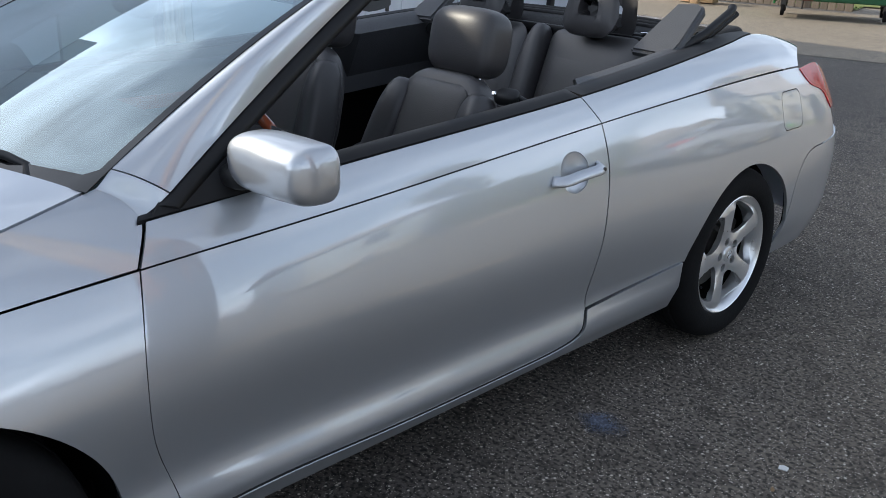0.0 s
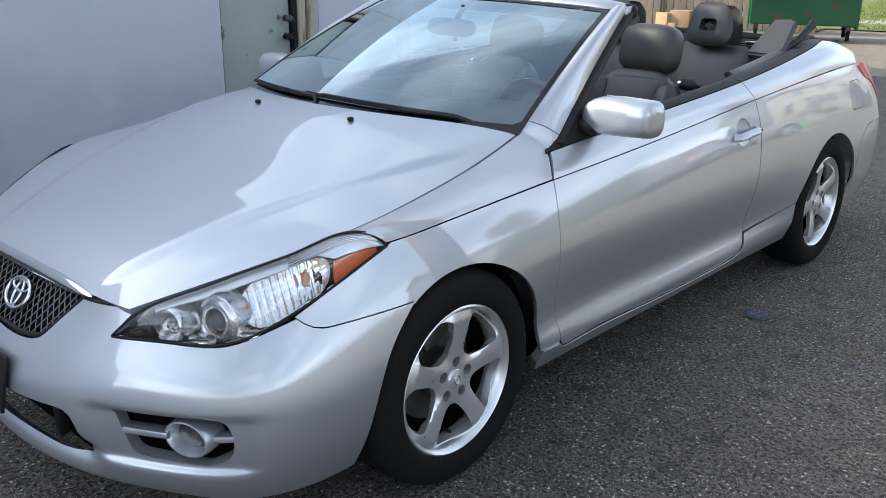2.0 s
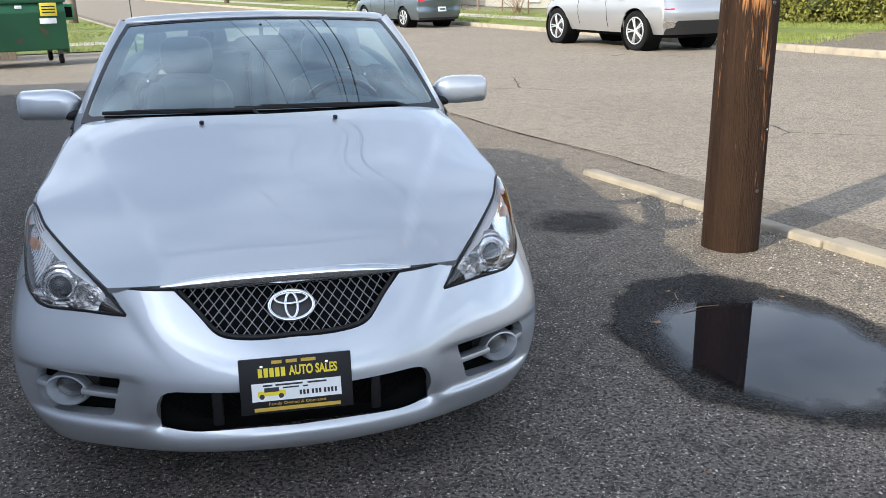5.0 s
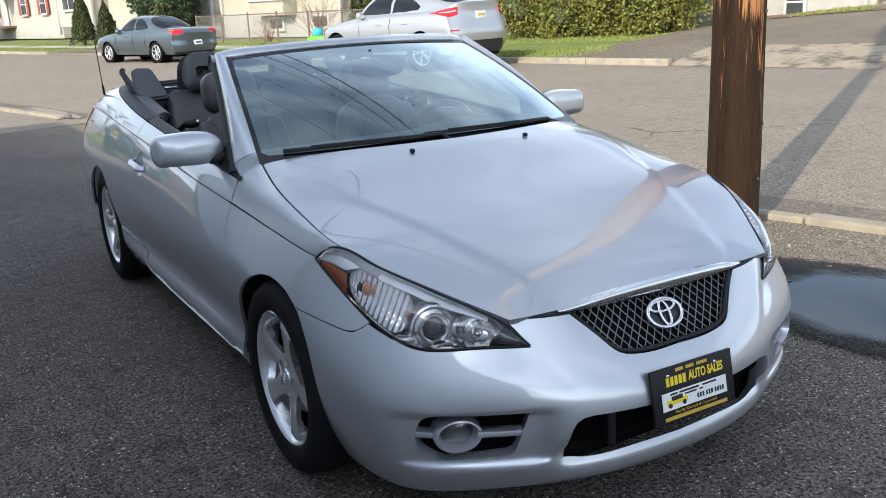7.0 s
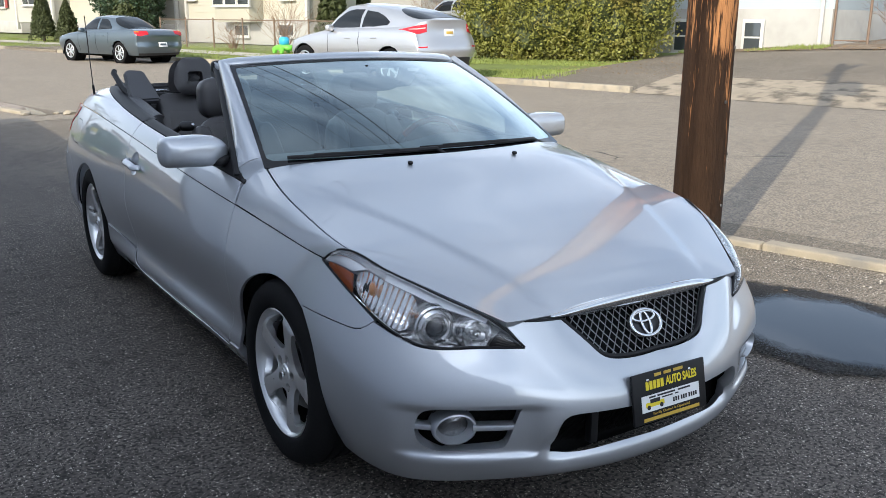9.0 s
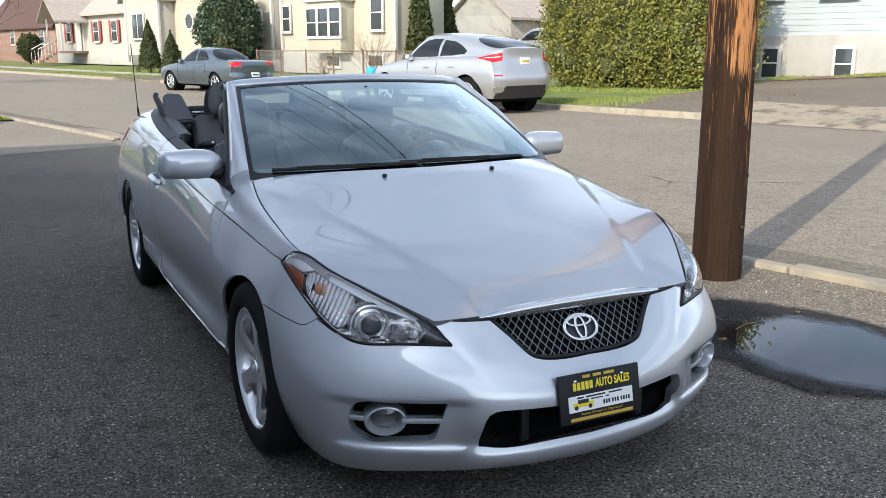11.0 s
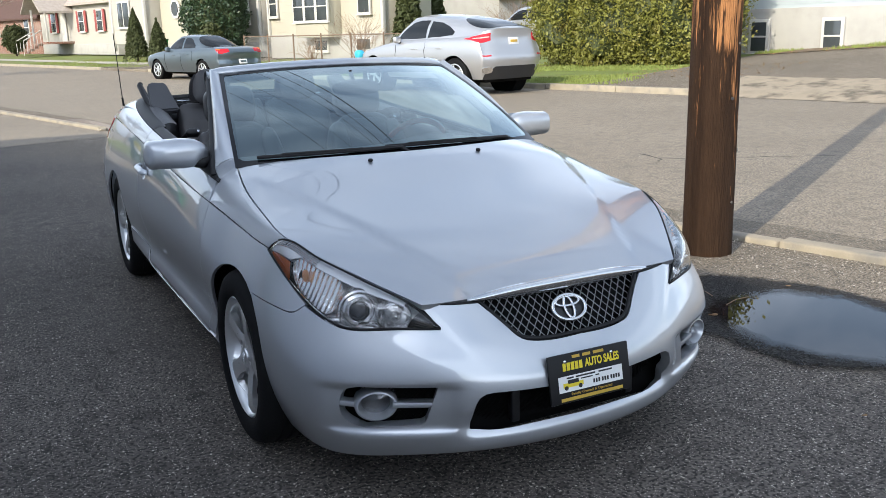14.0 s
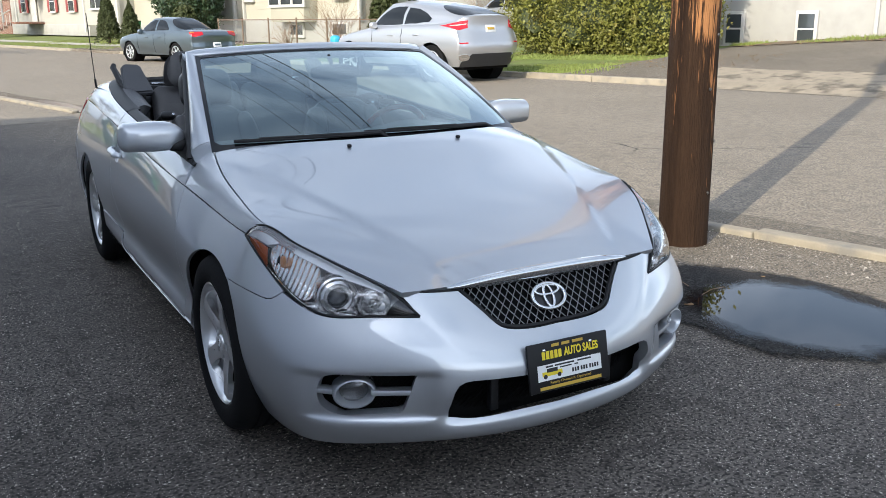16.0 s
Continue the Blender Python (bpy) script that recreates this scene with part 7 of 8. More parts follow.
for y in (-4.6, -.02, -15.4, -9.3):
    slab(m, (.16, .16, 3.9), (-.92 if y > -5 else .0, y, 2.2), "trim", h, "corner_board")
window(m @ pose(-.95, 0, 0), -1.9, 2.3, 1.5, 1.35, h, 0, mull=1)
window(m, -11.5, 2.2, .9, 1.2, h, 1)
window(m, -14.0, 2.2, .9, 1.2, h, 1)
oc = slab(m, (.08, .01, .01), (0, -6.6, 2.5), "trim", h, "eight_sided_window", 0)
for r, d, mt in ((.56, .07, "trim"), (.40, .10, "pane")):
    prism("pane" if mt == "pane" else "frame", [(r * math.cos(radians(22.5 + 45 * i)), r * math.sin(radians(22.5 + 45 * i))) for i in range(8)], d, m @ pose(.02, -6.6, 2.5, 90, 0, -90), mt, oc)
roof_along(m, -15.5, 0, 9, 4.2, 2.8, "shingle", h)
roof_across(m @ pose(-.9, 0, 0), -4.6, 0, 5, 4.0, 2.3, "shingle", h)

# white house with red shutters and a porch
h, m = house("house", 66.0, 17.5, .45, "white house with red shutters and a small porch")
slab(m, (8, 14.0, .7), (4, -7.0, .25), "foundation", h, "base", .02)
slab(m, (7.9, 14.0, 2.9), (4.05, -7.0, 2.0), "white_siding", h, "wall", .02)
lap_wall(m @ pose(.06, 0, 0), -14.0, 0, .6, 3.4, .16, "white_siding", h)
for y in (-8.4, -11.6, -3.0):
    window(m, y, 2.1, .8, 1.25, h, 1)
    for s in (-1, 1):
        slab(m, (.06, .34, 1.4), (-.05, y + s * .68, 2.1), "shutter", h, "shutter", .01)
slab(m, (1.9, 3.0, .16), (-.9, -4.9, .72), "brick", h, "porch_floor")
for y in (-6.3, -3.5):
    slab(m, (.12, .12, 2.2), (-1.7, y, 1.9), "trim", h, "porch_post")
slab(m, (.06, 1.0, 2.05), (-.04, -4.9, 1.8), "trim", h, "front_door")
roof_across(m @ pose(-1.9, 0, 0), -6.5, -3.3, 3.5, 3.0, 1.3, "shingle", h)
for i in range(4):
    slab(m, (.3, 1.4, .17), (-2.0 - .3 * i, -4.9, .62 - .17 * i), "brick", h, "step", .01)
for y in (-5.6, -4.2):
    slab(m, (1.4, .06, .06), (-2.5, y, 1.25), "trim", h, "hand_rail", .008, (0, -28, 0))
    for i in range(6):
        slab(m, (.03, .03, .8), (-1.95 - .24 * i, y, .95 - .125 * i), "trim", h, "baluster", .004)
roof_along(m, -14.0, 0, 8, 3.4, 2.8, "shingle", h)

# brick house at the end of the row
h, m = house("house", 88.0, 18.5, .5, "dark red brick house with a steep roof")
slab(m, (9, 19, 3.2), (4.5, -9.5, 1.4), "brick", h, "wall", .02)
window(m, -15.8, 1.9, 1.0, 1.2, h, 1)
window(m, -8.0, 1.9, 1.0, 1.2, h, 1)
roof_along(m, -19, 0, 9, 2.9, 5.2, "shingle_red", h)

# white garage set back between the houses
h, m = house("garage", 36.4, 31.0, .75, "white gabled garage set back between the houses")
slab(m, (7, 5.2, 2.5), (3.5, -2.6, 1.2), "foundation", h, "wall", .02)
lap_wall(m @ pose(.02, 0, 0), -5.2, 0, .2, 2.45, .2, "foundation", h, 4.2)
roof_across(m, -5.2, 0, 7, 2.45, 1.8, "shingle", h)
slab(m @ pose(2.5, 0, 0), (5, 5.4, 2.2), (2.5, -7.9, 1.1), "foundation", h, "side_wing", .02)
slab(m @ pose(2.4, 0, 0), (.05, 4.6, 1.5), (0, -7.9, 1.15), "old_wood", h, "stacked_timber", .02)
roof_along(m @ pose(2.5, 0, 0), -10.6, -5.2, 5, 2.3, 1.2, "foundation", h)
h, m = house("house", 47.5, 46.0, .9, "distant pale grey house behind the garage")
slab(m, (8, 9, 5.2), (4, -4.5, 2.6), "blue_siding", h, "wall", .02)
window(m, -5, 4.0, .9, 1.2, h, 1)
roof_along(m, -9, 0, 8, 5.2, 2.6, "shingle", h)


# ---- greenery ----
def leaves(name, points, size, mat, parent=None, seed=1, kind="", tilt=1.0):
    """Many small bent leaf pairs at the points given, as one mesh."""
    r = np.random.RandomState(seed)
    n = len(points)
    p = np.asarray(points)
    d1 = r.normal(size=(n, 3)) * (1, 1, tilt)
    d1 /= np.linalg.norm(d1, axis=1)[:, None]
    d2 = np.cross(d1, r.normal(size=(n, 3)))
    d2 /= np.linalg.norm(d2, axis=1)[:, None]
    s = (size * r.uniform(.6, 1.3, n))[:, None]
    quad = np.stack([p - d1 * s, p + d2 * s * .55, p + d1 * s, p - d2 * s * .55], 1).reshape(-1, 3)
    ids = np.arange(4 * n).reshape(n, 4)
    me = bpy.data.meshes.new(name)
    me.from_pydata(quad.tolist(), [], ids.tolist())
    me.materials.append(M[mat])
    me.update()
    ob = new(name, me)
    if parent:
        ob.parent = parent
    return ob


def shell_points(n, seed, shape):
    """Points near the surface of a lumpy body: shape(direction, r) gives a place."""
    r = np.random.RandomState(seed)
    out = []
    for _ in range(n):
        d = Vector(r.normal(size=3)).normalized()
        out.append(shape(d, 1 - abs(r.normal()) * .13))
    return np.array([tuple(p) for p in out])


def lumpy(d, k=1.0, s=2.0):
    return 1 + k * (.20 * noise.noise(d * s) + .14 * noise.noise(d * s * 2.7 + Vector((3, 1, 2))) + .10 * noise.noise(d * s * 6.1))


def bush(name, label, cat, loc, size, mat, n, leaf, seed, cone=False, square=0.0, rz=0.0):
    """A trunk, a dark heart and a crown of small leaves with an uneven outline."""
    root = empty(name, loc, rz)
    tagged(root, label, cat)

    def shape(d, r):
        k = lumpy(d + Vector((seed * 7.1, 0, 0)), 1.7 if square else 1.0, 2.6 if square else 2.0)
        x, y, z = d * r * k
        if square:
            q = max(abs(d.x), abs(d.y), abs(d.z))
            x, y, z = (Vector((x, y, z)) * ((1 - square) + square / q))
        if cone:
            t = (z + 1) / 2
            w = max(.05, max(0, 1 - t) ** .75) * 1.25
            x, y = d.x / max(.2, math.hypot(d.x, d.y)) * w * r * k, d.y / max(.2, math.hypot(d.x, d.y)) * w * r * k
        return Vector((x * size[0] / 2, y * size[1] / 2, (z + 1) * size[2] / 2 + .05))

    tube("trunk", [(0, 0, -.15), (.02, .01, size[2] * .35)], [.08, .05], "bark", root)
    pts = shell_points(n, seed, shape)
    leaves("crown", pts, leaf, mat, root, seed)
    bm = bmesh.new()
    bmesh.ops.create_icosphere(bm, subdivisions=3, radius=1)
    for v in bm.verts:
        v.co = shape(v.co.normalized(), .80)
    part("inner_foliage", bm, "cypress", root, smooth=False)
    return root


for a, w, sd in ((9.55, 2.5, 21), (11.3, 2.8, 22), (13.1, 2.7, 23)):
    bush("hedge", "dense yellow-green arborvitae hedge beside the driveway", "hedge", st(a, 15.9, .22), (2.3, w * 1.05, 3.8 + .2 * (sd % 2)), "hedge", 26000, .048, sd, square=.45, rz=STREET_TURN)
bush("shrub", "cone-shaped dark green evergreen shrub by the house steps", "shrub", st(40.2, 13.6, .25), (1.05, 1.05, 2.5), "cypress", 5000, .065, 31, cone=True)
bush("shrub", "small cone-shaped dark green evergreen shrub by the house steps", "shrub", st(37.6, 13.6, .25), (.95, .95, 1.9), "cypress", 4200, .065, 32, cone=True)
bush("shrub", "large round dark holly bush before the house", "shrub", st(34.6, 15.2, .3), (3.1, 3.3, 3.9), "holly", 15000, .075, 33)
bush("shrub", "low rounded evergreen shrub before the holly", "shrub", st(32.6, 13.8, .3), (1.2, 1.2, 1.6), "cypress", 1800, .10, 34)
bush("tree", "tall narrow dark cypress tree between the houses", "tree", st(23.3, 17.7, .4), (1.1, 1.1, 4.4), "cypress", 3200, .13, 35, cone=True)
bush("tree", "tall narrow dark cypress tree beside the garage", "tree", st(24.6, 20.2, .5), (1.1, 1.1, 3.9), "cypress", 2600, .13, 36, cone=True)
bush("shrub", "yellowish shrub by the garage", "shrub", st(24.0, 19.5, .5), (1.2, 1.2, 1.1), "hedge", 1400, .09, 37)
bush("shrub", "dark green bush beside the brick house", "shrub", st(67.2, 15.9, .4), (1.7, 1.7, 2.1), "cypress", 4200, .085, 38)


def bare_bush(loc, h, n, seed, label):
    root = empty("bare_bush", loc)
    tagged(root, label, "bush")
    r = random.Random(seed)
    bm = bmesh.new()
    for _ in range(n):
        a, lean = r.uniform(0, 6.28), r.uniform(.1, .75)
        d = Vector((math.cos(a) * lean, math.sin(a) * lean, 1)).normalized()
        p = [Vector((r.uniform(-.12, .12), r.uniform(-.12, .12), 0))]
        for k in range(6):
            d = (d + Vector((r.gauss(0, .22), r.gauss(0, .22), r.gauss(0, .12)))).normalized()
            p.append(p[-1] + d * h * .16 * r.uniform(.7, 1.15))
            if k > 1:
                e = (d + Vector((r.gauss(0, .6), r.gauss(0, .6), r.gauss(.1, .4)))).normalized()
                q = p[-1] + e * h * .12
                add_tube(bm, [p[-1], q, q + (e + Vector((r.gauss(0, .4), r.gauss(0, .4), .2))) * h * .09], [.005, .004, .002], 3, caps=False)
        add_tube(bm, p, [.012, .010, .008, .006, .005, .004, .002], 4)
    part("branchwork", bm, "twig", root)["kind"] = "stuff"


bush("hedge", "ragged yellow-green hedge top leaning over the driveway", "hedge", st(8.6, 16.3, .3), (1.7, 1.9, 4.2), "hedge", 9000, .048, 24, square=.2, rz=STREET_TURN)
bare_bush(st(21.5, 13.9, .3), 1.9, 46, 5, "leafless brown twiggy bush by the wire fence")
for k in range(11):
    rb_ = random.Random(50 + k)
    bare_bush(st(3.3 - k * 1.15, 21.2 + rb_.uniform(-.3, 1.2), far_z(3, 21) + .03), rb_.uniform(1.5, 2.6), 34, 60 + k, "dry brown brush tangle at the driveway's end")
tall = empty("tree", st(9.3, 17.8, far_z(9.3, 17.8)))
tagged(tall, "slender leafy tree rising behind the hedge", "tree")
bm = bmesh.new()
add_tube(bm, [(0, 0, -.3), (.05, .02, 1.6), (-.05, .06, 3.4), (.06, .03, 6.4)], [.14, .11, .09, .04], 10)
for k in range(7):
    q, e = Vector((0, .04, 3.2 + .4 * k)), Vector((math.cos(k * 2.4) * 1.1, math.sin(k * 2.4) * 1.1, 4.9 + .38 * k))
    add_tube(bm, [q, q.lerp(e, .45) + Vector((0, 0, .15)), e], [.05, .03, .012], 6)
part("trunk", bm, "bark_grey", tall, "grey trunk with thin limbs", smooth=True)
rl = np.random.RandomState(17)
clumps = []
for k in range(26):
    d = Vector(rl.normal(size=3)).normalized() * rl.uniform(.4, 1.0)
    clumps.append(np.array((d.x * 1.35, d.y * 1.35, 6.0 + d.z * 1.8)) + rl.normal(size=(230, 3)) * rl.uniform(.18, .34))
leaves("crown", np.concatenate(clumps), .075, "hedge", tall, 18)


def bare_tree(loc, seed, label, scale=1.0):
    """A leafless tree: a trunk that forks into limbs and twigs."""
    root = empty("bare_tree", loc)
    root.scale = (scale, scale, scale)
    tagged(root, label, "tree")
    rt = random.Random(seed)
    bm = bmesh.new()
    add_tube(bm, [(0, 0, -.2), (.03, .02, .8), (-.02, .05, 1.7), (.02, .02, 2.4)], [.21, .16, .14, .12], 10)
    part("trunk", bm, "bark_grey", root, smooth=True)
    bm = bmesh.new()

    def grow(p, d, r, n):
        pts = [p]
        for _ in range(4):
            d = (d + Vector((rt.gauss(0, .16), rt.gauss(0, .16), rt.gauss(.04, .10)))).normalized()
            pts.append(pts[-1] + d * (.10 + r * 5.5))
        add_tube(bm, pts, [r * (1 - .12 * k) for k in range(5)], 5, caps=False)
        if n:
            for k in (2, 3, 4, 4):
                grow(pts[k], (d + Vector((rt.gauss(0, .55), rt.gauss(0, .55), rt.gauss(.15, .3)))).normalized(), r * .58, n - 1)

    for k in range(5):
        grow(Vector((0, 0, 1.9 + .1 * k)), Vector((math.cos(k * 1.3) * .6, math.sin(k * 1.3) * .6, 1)).normalized(), .075, 3)
    part("limbs", bm, "bark_grey", root, "bare grey-brown limbs and twigs", smooth=True)


bare_tree(st(61.7, 11.6, .2), 77, "leafless brown street tree on the far lawn")
bare_tree(st(34.8, -1.2, .03), 78, "leafless brown street tree on the verge by the kerb", 0.95)
bare_bush(st(23.2, 24.0, .5), 2.4, 50, 6, "leafless brown bush between the houses")
bare_bush(st(24.4, 13.7, .3), 1.0, 26, 7, "small dry brown shrub by the wire fence")

# grass tufts on the verges, as one spread of blades
r = np.random.RandomState(9)
vs, fs = [], []


def tufts(n, a_rng, c_rng, h, zf):
    for _ in range(n):
        a, c = r.uniform(*a_rng), r.uniform(*c_rng)
        if noise.noise(Vector((a * .5, c * .5, 3))) < -.18:
            continue
        p = st(a, c, zf(a, c))
        t, hh = r.uniform(0, 6.28), h * r.uniform(.4, 1.2)
        w = Vector((math.cos(t), math.sin(t), 0)) * .012
        k = len(vs)
        vs.extend([p - w, p + w, p + Vector((r.uniform(-.03, .03), r.uniform(-.03, .03), hh))])
        fs.append((k, k + 1, k + 2))


tufts(26000, (8.2, 16), (10.4, 16), .055, far_z)
tufts(14000, (16, 48), (10.4, 15), .07, far_z)
tufts(9000, (16.7, 34), (-4, -.5), .055, lambda a, c: .03)
tufts(5000, (15.8, 18.9), (-9, -4), .055, lambda a, c: .03)
tufts(1600, (14.7, 16.8), (-1.5, -.48), .07, lambda a, c: .03)
tufts(500, (7.6, 9.0), (10.45, 12.0), .10, far_z)
tufts(1500, (4.2, 8.4), (18.0, 18.9), .10, lambda a, c: far_z(a, c) + .03)
grass = mesh_object("grass", vs, fs, "blade")
tagged(grass, "short green grass blades on the verges", "grass", kind="stuff")
# weeds at the foot of the building
r2 = random.Random(12)
wv = []
for _ in range(420):
    y = r2.choice((r2.uniform(1.0, 1.9), r2.uniform(2.6, 3.35)))
    wv.append((WX + .02 + abs(r2.gauss(0, .035)), y, abs(r2.gauss(.02, .02)) + .01))
# fallen leaves and grit along the driveway's edges
lv = []
for _ in range(1500):
    k = r2.random()
    a, c = (r2.uniform(-8, 8.2), 17.6 + abs(r2.gauss(0, .8))) if k < .55 else ((r2.uniform(5, 9), r2.uniform(12.0, 15.0)) if k < .8 else (r2.uniform(-9, 4), r2.uniform(19.5, 22)))
    lv.append(st(a, c, far_z(a, c) + .04))
tagged(leaves("leaf_litter", lv, .022, "leaf", None, 17, tilt=.25), "dry brown leaf litter along the far driveway", "leaves", kind="stuff")
gate = empty("wire_gate", st(3.9, 19.2, far_z(3.9, 19.2)), STREET_TURN)
for y in (-.45, .45):
    tube("post", [(0, y, -.1), (0, y, 1.9)], .035, "rust", gate)
for z in (.12, 1.75):
    tube("gate_rail", [(0, -.45, z), (0, .45, z)], .02, "rust", gate)
tagged(gate, "rusty steel gate beside the blue house", "gate")
weeds = leaves("weeds", wv, .022, "cypress", None, 13)
tagged(weeds, "small weeds along the foot of the wall", "weeds", kind="stuff")

# ---- wire fence ----
wf = empty("wire_fence")
tagged(wf, "rusty chain-link fence along the front yard", "fence")
bm = bmesh.new()
A0, A1, FC = 17.0, 31.0, 14.6
z_at = lambda a: far_z(a, FC)
for sgn in (1, -1):
    for a in np.arange(A0 - 1.1, A1, .11):
        p, q = max(A0, a), min(A1, a + 1.1)
        z0, z1 = (0, 1.1) if sgn > 0 else (1.1, 0)
        za, zb = z0 + (z1 - z0) * (p - a) / 1.1, z0 + (z1 - z0) * (q - a) / 1.1
        add_tube(bm, [st(p, FC, z_at(p) + za), st(q, FC, z_at(q) + zb)], .0028, 3, caps=False)
mesh_ob = part("wire_mesh", bm, "wire", wf)
mesh_ob["kind"] = "stuff"
tube("top_rail", [st(a, FC, z_at(a) + 1.12) for a in np.linspace(A0, A1, 10)], .02, "rust", wf)
for a in np.arange(A0, A1 + .1, 2.0):
    tube("post", [st(a, FC, z_at(a) - .1), st(a, FC, z_at(a) + 1.2)], .032, "rust", wf)
# toys, bins
toy = empty("ride_on_toy", st(20.6, 13.2, .24))
cushion("body", (.5, .8, .22), pose(0, 0, .2, 0, 0, 20), "green_toy", toy, "green plastic body", 3, 10)
cushion("seat", (.3, .4, .3), pose(.0, .05, .42), "blue_toy", toy, "blue plastic seat", 3, 10)
for x in (-.25, .25):
    for y in (-.3, .3):
        lathe("toy_wheel", [(0, -.04), (.11, -.04), (.12, 0), (.11, .04), (0, .04)], pose(x, y, .12, 0, 90, 0), "green_toy", toy, n=16)
tagged(toy, "green and blue plastic ride-on toy on the lawn", "toy")
rb = empty("garden_ornament", st(19.2, 13.0, .24))
cushion("figure", (.22, .28, .42), pose(0, 0, .21), "white", rb, "", 2.2, 10)
tagged(rb, "small white garden ornament standing on the lawn", "ornament")
for a, c, lab in ((41.5, 15.5, "dark green wheeled refuse bin beside the steps"), (36.2, 15.8, "green wheeled refuse bin by the house wall")):
    b = empty("wheeled_bin", st(a, c, far_z(a, c)), STREET_TURN)
    bm = bmesh.new()
    q = [bm.verts.new((x * .26, y * .26, .05)) for x, y in ((-1, -1), (1, -1), (1, 1), (-1, 1))]
    t = [bm.verts.new((x * .32, y * .32, 1.0)) for x, y in ((-1, -1), (1, -1), (1, 1), (-1, 1))]
    bm.faces.new(q)
    bm.faces.new(t)
    for i in range(4):
        bm.faces.new((q[i], q[(i + 1) % 4], t[(i + 1) % 4], t[i]))
    part("bin_body", bm, "bin_light", b)
    box("lid", (.68, .70, .07), (0, 0, 1.04), "bin_green", b, bevel=.02)
    tagged(b, lab, "bin")


# ---- parked vehicles ----
def shell(loops):
    """A surface through closed loops of nine points each, from tail centre round the side to nose centre; u runs along a loop (negative: the other side), v from loop to loop."""
    p = np.array(loops, float)
    flip_x = np.array([-1, 1, 1])
    p = np.concatenate([p[:, 2:0:-1] * flip_x, p, p[:, -2:-4:-1] * flip_x], 1)
    cu, cv = cardinal(np.arange(p.shape[1]) - 2.0), cardinal(np.arange(len(loops), dtype=float))

    def surf(u, v, off=0.0):
        u, v = np.atleast_1d(np.asarray(u, float)), np.atleast_1d(np.asarray(v, float))
        s = np.where(u < 0, -1.0, 1.0)

        def at(a, b):
            q = np.einsum("ni,nj,ijk->nk", weights(cv, b), weights(cu, a), p)
            q[:, 0] *= s
            return q
        q = at(np.abs(u), v)
        if off:
            e = 1e-3
            n = np.cross(at(np.abs(u) + e, v) - at(np.abs(u) - e, v), at(np.abs(u), v + e) - at(np.abs(u), v - e)) * s[:, None]
            n /= np.linalg.norm(n, axis=1)[:, None] + 1e-9
            q = q + n * off
        return q
    return surf


def finder(surf, u_range, v_range):
    """Finds the (u, v) at which a shell's side shows at a given (y, z)."""
    uu, vv = np.meshgrid(np.linspace(*u_range, 161), np.linspace(*v_range, 121))
    uu, vv = uu.ravel(), vv.ravel()
    q = surf(uu, vv)

    def find(pts):
        out = []
        for y, z in pts:
            k = np.argmin((q[:, 1] - y) ** 2 + (q[:, 2] - z) ** 2)
            out.append((uu[k], vv[k]))
        return np.array(out)
    return find


def frame_loop(u0, u1, v0, v1, du=.2, dv=.2):
    return chain(straight((u0, v0), (u1, v0), du), straight((u1, v0), (u1, v1), dv), straight((u1, v1), (u0, v1), du), straight((u0, v1), (u0, v0), dv))


def plan_loop(w, ty, ny, z, L):
    """Nine plan points of a body with rounded corners, at heights from the function z of y."""
    pts = [(0, ty), (.60 * w, ty + .025), (.91 * w, ty + .14), (.985 * w, ty + .55), (w, .5 * L), (.995 * w, .74 * L), (.93 * w, ny - .42), (.64 * w, ny - .10), (0, ny)]
    return [(x, y, z(y)) for x, y in pts]


